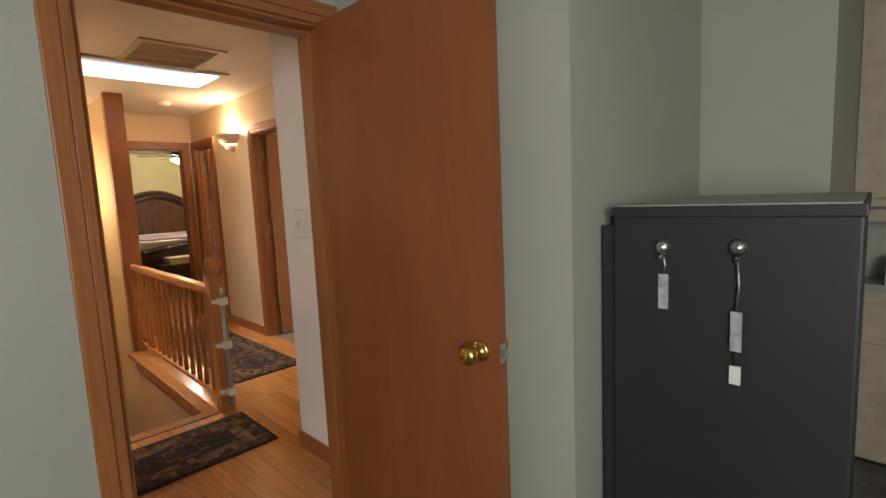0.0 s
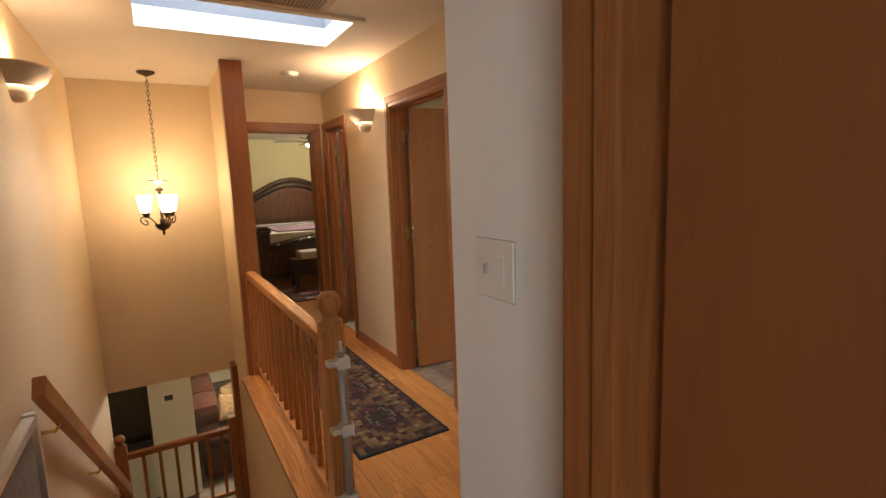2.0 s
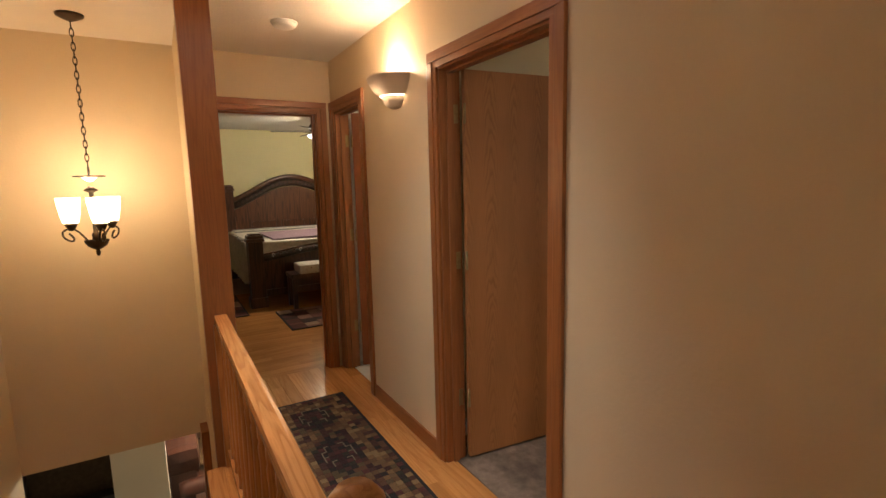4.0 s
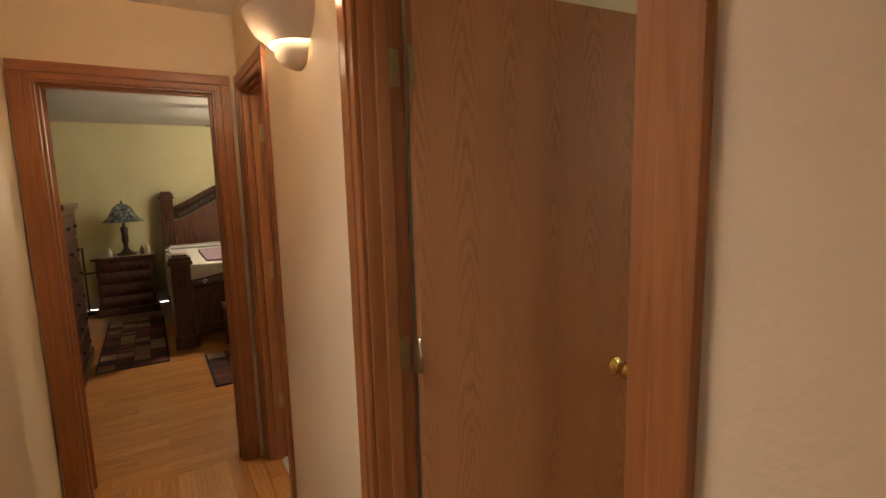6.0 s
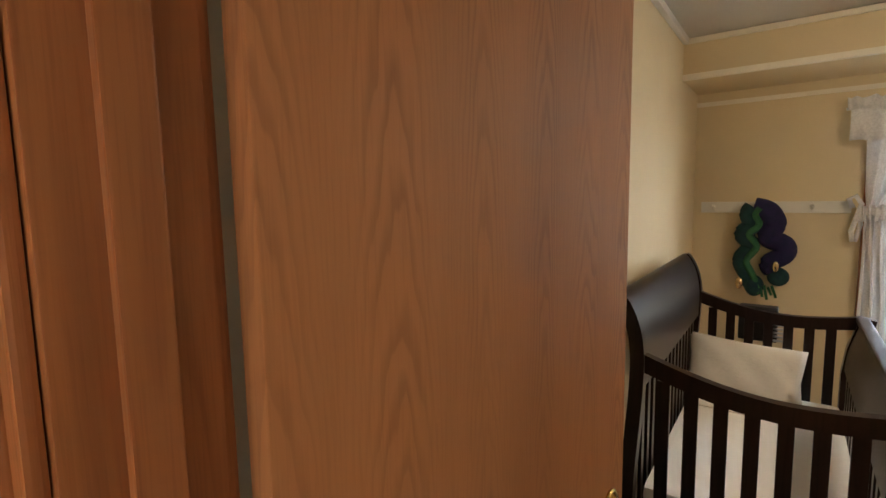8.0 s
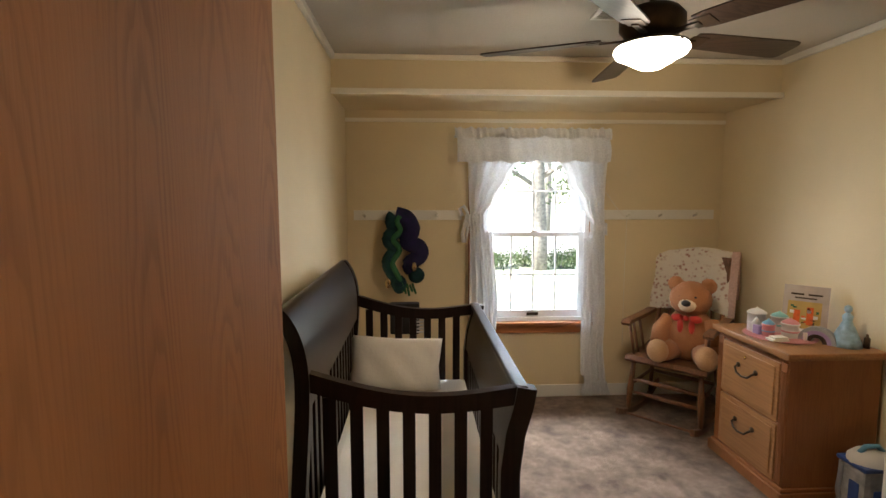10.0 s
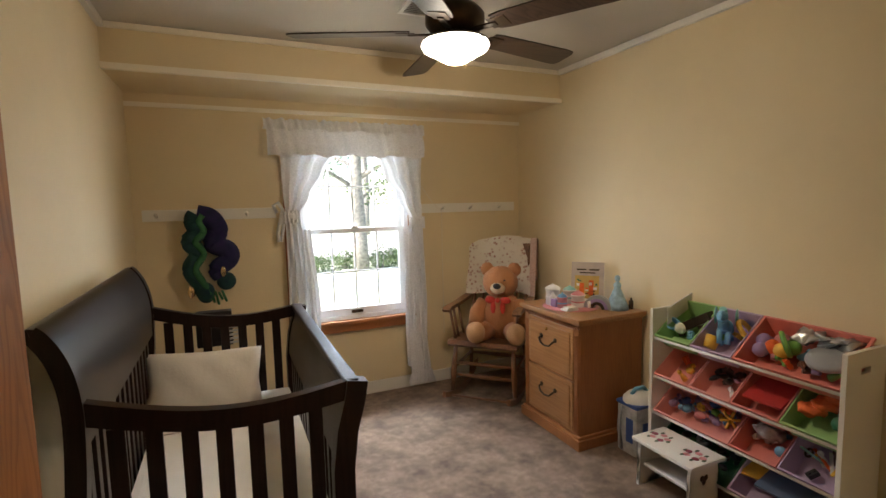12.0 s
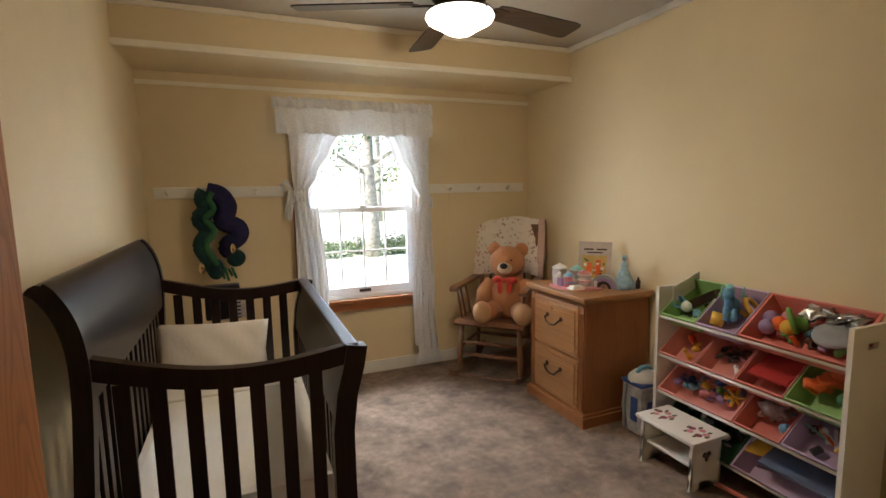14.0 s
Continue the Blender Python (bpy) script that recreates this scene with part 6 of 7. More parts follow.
# step stool
sl = thing("step_stool", pose(-2.065, 3.95, 0), "white painted step stool with rose pattern", "stool")
part("seat", box(-0.115, 0.115, -0.175, 0.175, 0.232, 0.25, 0.006), M_TRIMW, sl)
part("shelf", box(-0.07, 0.07, -0.135, 0.135, 0.10, 0.114, 0.003), M_TRIMW, sl)
for s in (-1, 1):
    outline = [(-0.10, 0.0), (-0.085, 0.03), (-0.095, 0.07), (-0.08, 0.12), (-0.095, 0.17), (-0.09, 0.232), (0.09, 0.232), (0.095, 0.17), (0.08, 0.12), (0.095, 0.07), (0.085, 0.03), (0.10, 0.0), (0.05, 0.0), (0.03, 0.035), (-0.03, 0.035), (-0.05, 0.0)]
    bm = bmesh.new()
    y = s * 0.145
    A = [bm.verts.new((x, y - 0.008, z)) for x, z in outline]
    B = [bm.verts.new((x, y + 0.008, z)) for x, z in outline]
    bm.faces.new(A)
    bm.faces.new(B)
    for i in range(len(A)):
        j = (i + 1) % len(A)
        bm.faces.new((A[i], A[j], B[j], B[i]))
    bmesh.ops.triangulate(bm, faces=[f for f in bm.faces if len(f.verts) > 4])
    sd_ = part("side", bm, M_TRIMW, sl)
    # dark heart laid on the side in place of a shaded cutout
    part("heart", join(ball(-0.013, y + s * 0.007, 0.165, 0.016, 0.003, 0.016, 10), ball(0.013, y + s * 0.007, 0.165, 0.016, 0.003, 0.016, 10), ball(0, y + s * 0.007, 0.148, 0.014, 0.003, 0.02, 10)), M_IRON, sd_, "dark heart for the shade of a cutout")
M_ROSE = plain("painted_rose", (0.28, 0.05, 0.08), 0.5)
M_LEAF = plain("painted_leaf", (0.05, 0.09, 0.04), 0.5)
for cy in (-0.1, 0.1):
    for k in range(5):
        a = k * 1.26
        part("rose", ball(0.03 * math.cos(a), cy + 0.04 * math.sin(a), 0.2505, 0.017, 0.017, 0.0015, 10), M_ROSE if k % 2 else M_PINK, sl)
    for k in range(6):
        a = k * 1.05 + 0.4
        part("leaf", ball(0.05 * math.cos(a), cy + 0.055 * math.sin(a), 0.2504, 0.015, 0.008, 0.001, 8), M_LEAF, sl)

# tote between cabinet and shelf
to = thing("tote_bag", pose(-1.90, 4.345, 0), "white and blue insulated tote with a blue lid", "bag")
part("body", box(-0.095, 0.095, -0.075, 0.075, 0.0, 0.30, 0.03), plain("tote_cloth", (0.42, 0.43, 0.44), 0.7, 0, 0.3, 20), to)
part("band", box(-0.099, 0.099, -0.079, 0.079, 0.285, 0.305, 0.008), M_NAVY, to)
part("lid", lathe([(0.1, 0.30), (0.098, 0.325), (0.07, 0.35), (0.0, 0.36)], 20, Matrix.Diagonal((1, 0.8, 1, 1))), M_WHITEP, to)
part("handle", tube([(-0.06, 0, 0.345), (-0.03, 0, 0.375), (0.03, 0, 0.375), (0.06, 0, 0.345)], 0.012, 8), M_BLUE, to)
part("print", boxes((-0.101, -0.095, -0.05, 0.0, 0.08, 0.22), (-0.05, 0.03, -0.081, -0.075, 0.08, 0.2), bev=0.004), M_NAVY, to, "navy printed patch")
part("strap", tube([(-0.102, 0.04, 0.28), (-0.11, 0.045, 0.15), (-0.1, 0.03, 0.02)], 0.01, 8), M_GREY, to)

# toy basket under the crib end
tk = thing("toy_basket", pose(-4.20, 3.50, 0.0), "teal plastic toy basket with red balls", "basket")
part("tub", lathe([(0, 0), (0.11, 0), (0.14, 0.495), (0.155, 0.495), (0.16, 0.505), (0.155, 0.52), (0.14, 0.52), (0.132, 0.495), (0.105, 0.01), (0, 0.01)], 30), plain("teal_plastic", (0.03, 0.24, 0.30), 0.4), tk)
part("tray", lathe([(0, 0.465), (0.126, 0.465), (0.126, 0.47), (0, 0.47)], 24), M_NAVY, tk)
for x, y in ((-0.05, -0.02), (0.04, -0.05), (0.0, 0.05)):
    part("ball", ball(x, y, 0.505, 0.036, 0.036, 0.036, 14), M_RED, tk, "red plastic ball")
part("leaf", join(ball(0.05, 0.06, 0.545, 0.03, 0.01, 0.045, 10), ball(0.08, 0.05, 0.53, 0.02, 0.01, 0.035, 10)), M_GRN, tk, "green plastic leaf")
ol = thing("wall_outlet", pose(NX0, 4.10, 0.30), "white wall outlet plate near the floor", "outlet")
part("plate", box(0, 0.006, -0.035, 0.035, -0.057, 0.057, 0.003), M_WHITEP, ol)

# ---- study ----
M_CHAR = plain("charcoal_enamel", (0.021, 0.021, 0.027), 0.5, 0, 0.1, 6, 0.05)
M_TAG = plain("cloudy_plastic", (0.40, 0.40, 0.42), 0.3, 0, 0.3, 60)
sc = thing("steel_cabinet", pose(-0.049, 1.696, 0, 0, 0, 3), "tall charcoal steel cabinet with keys on hooks", "cabinet")
part("body", box(-0.245, 0.265, -0.36, 0.36, 0.0, 1.30, 0.006), M_CHAR, sc)
part("top", box(-0.25, 0.27, -0.366, 0.366, 1.30, 1.326, 0.004), M_CHAR, sc)
part("top_sheet", box(-0.24, 0.26, -0.35, 0.35, 1.326, 1.329), M_STUDY, sc, "dull grey top sheet")
part("door_edge", box(-0.284, -0.247, -0.345, -0.10, 0.0, 1.275, 0.004), M_BLACK, sc, "black side panel")
for x, z, ln in ((-0.115, 1.225, 0.10), (0.05, 1.23, 0.0)):
    hk = part("magnet_hook", lathe([(0, 0), (0.018, 0), (0.02, 0.012), (0.012, 0.022), (0, 0.026)], 18, pose(x, -0.36, z, 90)), M_STEEL, sc, "round chrome magnet hook")
    part("hook", tube([(x, -0.37, z - 0.015), (x, -0.39, z - 0.03), (x, -0.395, z - 0.02)], 0.003, 6), M_STEEL, hk)
for x, z0, z1, z2 in ((-0.115, 1.20, 1.155, 1.065), (0.05, 1.20, 1.08, 0.985)):
    ky = thing("key_ring", pose(-0.03 + x, 1.325, 0), "key ring with a grey plastic tag on a magnet hook", "keys", "keys on the cabinet")
    part("chain", tube([(0, 0, z0), (0.004, 0, (z0 + z1) / 2), (0, 0, z1)], 0.0025, 6), M_STEEL, ky)
    part("tag", box(-0.012, 0.012, -0.003, 0.003, z2, z1, 0.002), M_TAG, ky, "cloudy grey plastic tag")
part("whistle", box(-0.012, 0.012, -0.004, 0.004, 0.905, 0.95, 0.003), M_WHITEP, ky, "white plastic charm")
part("cord", tube([(0, 0, 0.985), (0, 0, 0.95)], 0.002, 6), M_BLACK, ky)
M_BEIGE = plain("beige_laminate", (0.42, 0.36, 0.27), 0.5)
DKY = 3.0
dk = thing("desk_cabinet", pose(0.49, DKY + 0.26, 0), "beige laminate drawer cabinet against the wall", "cabinet")
part("body", box(-0.404, 0.4, 0.0, 0.19, 0.03, 0.846, 0.004), M_BEIGE, dk).location = (0, -0.26, 0)
part("worktop", box(-0.404, 0.41, -0.285, -0.07, 0.848, 0.880, 0.006), M_GREY, dk, "grey green worktop")
for z0, z1 in ((0.616, 0.793), (0.05, 0.598)):
    dr = part("drawer", box(-0.392, 0.39, -0.274, -0.259, z0, z1, 0.004), M_BEIGE, dk)
    part("finger_rail", box(-0.38, 0.38, -0.279, -0.2735, z1 - 0.035, z1 - 0.02, 0.002), M_BEIGE, dr)
part("plinth", box(-0.39, 0.39, -0.23, -0.08, 0.0, 0.03), M_BLACK, dk)
cl = thing("wall_cabinet", pose(0.49, DKY, 1.161), "beige wall cabinet with a steel pull", "cabinet")
part("body", box(-0.404, 0.4, 0.016, 0.19, 0.0, 1.239, 0.004), M_BEIGE, cl)
part("door", box(-0.403, 0.395, 0.0, 0.0155, 0.111, 1.229, 0.003), M_BEIGE, cl)
part("drawer", box(-0.403, 0.395, 0.0, 0.0155, 0.004, 0.105, 0.003), M_BEIGE, cl)
part("handle", tube([(-0.34, -0.001, 0.068), (-0.34, -0.022, 0.068), (-0.22, -0.022, 0.068), (-0.22, -0.001, 0.068)], 0.005, 6), M_STEEL, cl)
single("storage_box", boxes((-0.14, 0.14, -0.08, 0.08, 0, 0.09), (-0.145, 0.145, -0.085, 0.085, 0.09, 0.12), bev=0.006), M_NAVY, "navy lidded box on the beige cabinet", "box", pose(0.36, DKY + 0.09, 0.880))
single("paper_stack", box(-0.08, 0.08, -0.04, 0.04, 0, 0.08, 0.008), M_PAPER, "stack of white papers on the cabinet", "papers", pose(0.29, DKY + 0.02, 0.880))

# ---- master bedroom ----
M_QUILT = fabric("cream_quilt", (0.70, 0.66, 0.58), None, 20)
M_MAUVE = fabric("mauve_throw", (0.30, 0.20, 0.25), None, 20)
bd = thing("bed", pose(-8.52, 2.95, 0), "dark cherry king bed with carved arched headboard", "bed")
M_CARVE = plain("carved_dark_wood", (0.03, 0.018, 0.012), 0.35, 0, 0.4, 30, 0.4)


def bed_post(x, y, h, w):
    return join(box(x - w / 2, x + w / 2, y - w / 2, y + w / 2, 0.12, h - 0.1, 0.008), box(x - w * 0.62, x + w * 0.62, y - w * 0.62, y + w * 0.62, 0, 0.13, 0.02), box(x - w * 0.62, x + w * 0.62, y - w * 0.62, y + w * 0.62, h - 0.1, h - 0.06, 0.012), box(x - w * 0.55, x + w * 0.55, y - w * 0.55, y + w * 0.55, h - 0.062, h - 0.02, 0.015), box(x - w * 0.4, x + w * 0.4, y - w * 0.4, y + w * 0.4, h - 0.022, h, 0.01))


for s in (-1, 1):
    part("head_post", bed_post(-2.24, s * 1.0, 1.52, 0.15), M_CHERRY, bd)
    part("foot_post", bed_post(0, s * 1.0, 0.92, 0.17), M_CHERRY, bd)
    part("side_rail", box(-2.2, -0.06, s * 1.0 - 0.02, s * 1.0 + 0.02, 0.28, 0.48, 0.006), M_CHERRY, bd)


def arched(x, y0, y1, z0, base, rise, thick, n=24):
    bm = bmesh.new()
    A, B = [], []
    pts = [(y0 + (y1 - y0) * k / n, base + rise * math.sin(math.pi * k / n) ** 1.3) for k in range(n + 1)]
    for xx, L in ((x - thick / 2, A), (x + thick / 2, B)):
        for y, z in pts:
            L.append((bm.verts.new((xx, y, z0)), bm.verts.new((xx, y, z))))
    for L in (A, B):
        for (a, b_), (c, d_) in zip(L, L[1:]):
            bm.faces.new((a, b_, d_, c))
    for k in range(n):
        bm.faces.new((A[k][1], A[k + 1][1], B[k + 1][1], B[k][1]))
        bm.faces.new((A[k][0], A[k + 1][0], B[k + 1][0], B[k][0]))
    bm.faces.new((A[0][0], A[0][1], B[0][1], B[0][0]))
    bm.faces.new((A[-1][0], A[-1][1], B[-1][1], B[-1][0]))
    return bm


M_PANEL = wood("cherry_panel", (0.06, 0.022, 0.011), (0.14, 0.055, 0.026), "Z", rough=0.35)
part("headboard", arched(-2.25, -0.93, 0.93, 0.45, 1.12, 0.36, 0.05), M_PANEL, bd, "reddish cherry arched panel")
rim = [(-0.93 + 1.86 * k / 30, 1.28 + 0.36 * math.sin(math.pi * k / 30) ** 1.3) for k in range(31)]
part("carved_band", tube([(-2.225, y, z - 0.09) for y, z in rim], 0.058, 8), M_CARVE, bd, "dark carved scroll band")
part("crest", tube([(-2.23, y, z) for y, z in rim], 0.04, 8), M_CHERRY, bd)
for k in range(26):
    y = -0.86 + 1.72 * k / 25
    z = 1.28 + 0.36 * math.sin(math.pi * (y + 0.93) / 1.86) ** 1.3 - 0.09
    part("scroll", tube([(-2.165, y + 0.022 * math.cos(a) * (1 - a / 9), z + 0.03 * math.sin(a) * (1 - a / 9)) for a in (0.6 * j for j in range(11))], 0.007, 6), M_CHERRY, bd)
for y in (-0.47, 0.0, 0.47):
    part("panel_moulding", boxes((-2.222, -2.208, y - 0.2, y + 0.2, 0.9, 0.915), (-2.222, -2.208, y - 0.2, y - 0.185, 0.5, 0.9), (-2.222, -2.208, y + 0.185, y + 0.2, 0.5, 0.9), bev=0.003), M_CHERRY, bd)
part("footboard", arched(0.0, -0.92, 0.92, 0.12, 0.66, 0.10, 0.05), M_CHERRY, bd)
foot = [(-0.92 + 1.84 * k / 24, 0.66 + 0.10 * math.sin(math.pi * k / 24) ** 1.3) for k in range(25)]
part("carved_band", tube([(0.02, y, z - 0.06) for y, z in foot], 0.04, 8), M_CARVE, bd)
part("footboard_rail", box(0.02, 0.045, -0.9, 0.9, 0.13, 0.21, 0.006), M_CHERRY, bd)
for k in range(20):
    y = -0.8 + 1.6 * k / 19
    part("scroll", tube([(0.062, y + 0.02 * math.cos(a) * (1 - a / 9), 0.62 + 0.09 * math.sin(math.pi * (y + 0.92) / 1.84) + 0.025 * math.sin(a) * (1 - a / 9)) for a in (0.6 * j for j in range(11))], 0.006, 6), M_STEEL if k % 4 == 0 else M_CHERRY, bd)
mt = thing("mattress", pose(-8.52, 2.95, 0), "king mattress with cream quilt and mauve throw", "mattress")
part("base", box(-2.18, -0.07, -0.95, 0.95, 0.30, 0.52, 0.03), M_QUILT, mt)
qb = box(-2.17, -0.08, -1.04, 1.04, 0.36, 0.80, 0.07)
bmesh.ops.subdivide_edges(qb, edges=qb.edges[:], cuts=3, use_grid_fill=True)
for q in qb.verts:
    q.co += Vector((0, 0.02 * math.sin(q.co.x * 9), 0.012 * math.sin(q.co.x * 7 + q.co.y * 5)))
for f in qb.faces:
    f.smooth = True
part("quilt", qb, M_QUILT, mt, "cream quilt that hangs over the side")
part("throw", box(-1.2, -0.14, -0.75, 1.05, 0.78, 0.825, 0.02), M_MAUVE, mt, "mauve throw blanket")
for k in range(3):
    part("stripe", box(-1.95 + 0.17 * k, -1.88 + 0.17 * k, -1.02, 1.02, 0.803, 0.82, 0.005), M_PAPER if k % 2 else M_GREY, mt)
cloth("hanging_side", lambda z: (-2.1, -0.25 - 0.25 * (0.8 - z)), -1.06, 0.22, 0.78, mt, 8, 0.025, 60, 14, "", M_QUILT)
bn = thing("bench", pose(-8.24, 2.72, 0), "dark wooden bench with folded patterned quilt", "bench")
part("seat", box(-0.16, 0.16, -0.45, 0.45, 0.38, 0.43, 0.01), M_CHERRY, bn)
for x in (-0.13, 0.13):
    for y in (-0.41, 0.41):
        part("leg", box(x - 0.025, x + 0.025, y - 0.025, y + 0.025, 0.0, 0.38, 0.005), M_CHERRY, bn)
single("folded_quilt", box(-0.17, 0.17, -0.25, 0.25, 0.0, 0.11, 0.035), M_FLORAL, "folded patterned quilt on the bench", "quilt", pose(-8.22, 2.62, 0.43))

ns = thing("nightstand", pose(-10.62, 1.42, 0), "dark cherry nightstand with four bowed drawers", "nightstand")
part("body", box(-0.26, 0.22, -0.30, 0.30, 0.08, 0.70, 0.01), M_CHERRY, ns)
part("top", box(-0.27, 0.27, -0.34, 0.34, 0.70, 0.735, 0.012), M_CHERRY, ns)
part("base", box(-0.27, 0.26, -0.335, 0.335, 0.0, 0.09, 0.015), M_CHERRY, ns)
for k in range(4):
    z = 0.10 + 0.15 * k
    dr = part("drawer", strip([(0.20 + 0.045 * math.sin(math.pi * j / 8), z) for j in range(1)] + [(0.222, z), (0.25, z + 0.035), (0.255, z + 0.07), (0.25, z + 0.105), (0.222, z + 0.138)], 0.02, -0.26, 0.26, "y"), M_CHERRY, ns)
    for y in (-0.12, 0.12):
        part("knob", ball(0.27, y, z + 0.07, 0.012, 0.014, 0.014, 10), M_IRON, dr)
tl = thing("table_lamp", pose(-10.58, 1.45, 0.735), "bronze table lamp with dark stained glass shade", "lamp")
part("base", lathe([(0, 0), (0.11, 0), (0.11, 0.015), (0.06, 0.04), (0.03, 0.08), (0.025, 0.12), (0.04, 0.18), (0.035, 0.26), (0.045, 0.34), (0.02, 0.36), (0.012, 0.42), (0, 0.42)], 20), M_IRON, tl)
m, n, l, b = mat("stained_glass", 0.25)
vo = n.new("ShaderNodeTexVoronoi")
vo.feature = "DISTANCE_TO_EDGE"
vo.inputs["Scale"].default_value = 16
v = coords(n, l)
l.new(v, vo.inputs["Vector"])
l.new(mix(n, l, ramp(n, l, vo.outputs["Distance"], [(0.02, (0, 0, 0)), (0.06, (1, 1, 1))]), (0.01, 0.01, 0.01), ramp(n, l, noise_tex(n, l, v, 9, 2), [(0.35, (0.05, 0.07, 0.09)), (0.65, (0.25, 0.26, 0.22))])), b.inputs["Base Color"])
part("shade", lathe([(0.225, 0.42), (0.215, 0.43), (0.17, 0.47), (0.14, 0.52), (0.10, 0.60), (0.05, 0.645), (0.02, 0.65), (0.012, 0.68), (0, 0.69)], 16), m, tl, "leaded stained glass shade")
for x, y, h, mm, lab in ((-10.45, 1.28, 0.1, M_PAPER, "small white candle on the nightstand"), (-10.5, 1.62, 0.11, M_IRON, "small dark bottle on the nightstand"), (-10.48, 1.68, 0.14, M_CERAM, "small ivory bottle on the nightstand")):
    single("bottle", lathe([(0, 0), (0.025, 0), (0.025, h * 0.6), (0.012, h * 0.75), (0.012, h), (0, h)], 12), mm, lab, "bottle", pose(x, y, 0.735))
vs = thing("valet_stand", pose(-10.72, 0.98, 0), "thin dark metal valet stand by the wall", "stand")
part("pole", tube([(0, 0, 0), (0, 0, 0.85)], 0.012, 8), M_IRON, vs)
part("crossbar", tube([(0.0, -0.16, 0.5), (0.0, 0.2, 0.53)], 0.012, 8), M_IRON, vs)
part("base", lathe([(0, 0), (0.11, 0), (0.1, 0.02), (0.02, 0.03)], 18), M_IRON, vs)
part("ornament", join(*[tube([(0, 0.05 * math.cos(a + k), 0.74 + 0.06 * k + 0.03 * math.sin(a + k)) for a in (0.5 * j for j in range(12))], 0.006, 6) for k in range(2)]), M_STEEL, vs)
dc = thing("chest_of_drawers", pose(-8.25, 0.95, 0), "tall dark cherry chest of drawers", "chest")
part("body", box(-0.42, 0.40, -0.24, 0.2, 0.1, 1.36, 0.01), M_CHERRY, dc)
part("crown", join(box(-0.46, 0.45, -0.25, 0.25, 1.40, 1.45, 0.015), box(-0.44, 0.43, -0.25, 0.22, 1.355, 1.40, 0.015)), M_CHERRY, dc)
part("base", box(-0.45, 0.43, -0.25, 0.235, 0.0, 0.12, 0.02), M_CHERRY, dc)
for k in range(6):
    dr = part("drawer", box(-0.38, 0.36, 0.199, 0.222, 0.13 + 0.205 * k, 0.32 + 0.205 * k, 0.008), M_CHERRY, dc)
    for x in (-0.2, 0.2):
        part("knob", ball(x, 0.235, 0.225 + 0.205 * k, 0.016, 0.014, 0.016, 10), M_IRON, dr)

R_PATCH = island_mat("patchwork_wool", [(0, (0.12, 0.035, 0.03)), (0.2, (0.28, 0.14, 0.10)), (0.4, (0.055, 0.026, 0.024)), (0.55, (0.42, 0.28, 0.2)), (0.7, (0.20, 0.07, 0.055)), (0.85, (0.32, 0.2, 0.15))])


def patch_rug(x0, x1, y0, y1, label, seed):
    r = thing("rug", pose((x0 + x1) / 2, (y0 + y1) / 2, 0.001), label, "rug", "bedroom rugs")
    hx, hy = (x1 - x0) / 2, (y1 - y0) / 2
    part("binding", box(-hx, hx, -hy, hy, 0.0, 0.008, 0.003), R_EDGE, r)
    rr = random.Random(seed)
    nx, ny = max(2, round(2 * hx / 0.16)), 4 if hy < 0.5 else max(4, round(2 * hy / 0.16))
    for i in range(nx):
        for j in range(ny):
            xa, xb = -hx + 0.015 + (2 * hx - 0.03) * i / nx, -hx + 0.015 + (2 * hx - 0.03) * (i + 1) / nx
            ya, yb = -hy + 0.015 + (2 * hy - 0.03) * j / ny, -hy + 0.015 + (2 * hy - 0.03) * (j + 1) / ny
            rows = []
            cuts = rr.choice((1, 2, 3))
            for k in range(cuts):
                rows.append((xa + (xb - xa) * k / cuts + 0.003, xa + (xb - xa) * (k + 1) / cuts - 0.003, ya + 0.003, yb - 0.003, 0.008, 0.0105))
            part("patch", boxes(*rows), R_PATCH, r)
    return r


patch_rug(-10.05, -8.13, 1.22, 1.78, "brown patchwork wool runner beside the bed", 2)
patch_rug(-8.12, -7.25, 2.06, 3.6, "brown patchwork wool rug at the bed foot", 3)
ceiling_fan(pose(-8.95, 2.95, H), 40, M_BLADE, 0.62, 0.17, "dark bronze ceiling fan with lit bowl in bedroom")
mv = thing("ceiling_register", pose(-8.3, 2.6, H), "small dark slotted register on the ceiling", "vent")
part("frame", box(-0.08, 0.08, -0.15, 0.15, -0.01, 0.0, 0.003), M_GREY, mv)

# ---- lower level ----
M_LOWW = paint("lower_wall_paint", (0.62, 0.60, 0.46))
struct("wall_lower_far", box(-12.6, -12.5, -3, 5, -2.75, -0.27), M_LOWW, "pale green lower room wall")
struct("wall_lower_sides", boxes((-12.5, -6.1, -3.1, -3.0, -2.75, -0.27), (-12.5, -6.1, 5.0, 5.1, -2.75, -0.27), (-6.1, -6.0, 1.25, 5.0, -2.75, -0.2), (-6.1, -6.0, -3.0, 0.0, -2.75, -0.27), (-6.09, -6.03, 0.0, 1.25, -2.75, -1.85)), M_LOWW, "pale green lower room wall")
struct("floor_lower", box(-12.5, -6.0, -3, 5, -2.85, -2.75), M_GCARPET, "grey carpet of the lower room")
struct("ceiling_lower_east", boxes((-12.6, -6.09, -3.1, -1.6, -0.27, -0.1), (-12.6, -10.95, -1.6, 5.1, -0.27, -0.1), (-10.95, -6.09, 4.6, 5.1, -0.27, -0.1)), M_CEIL, "cream lower room ceiling")
struct("wall_lower_pier", box(-8.4, -8.25, 0.29, 0.80, -2.75, -0.27), M_TRIMW, "white wall pier with a thermostat")
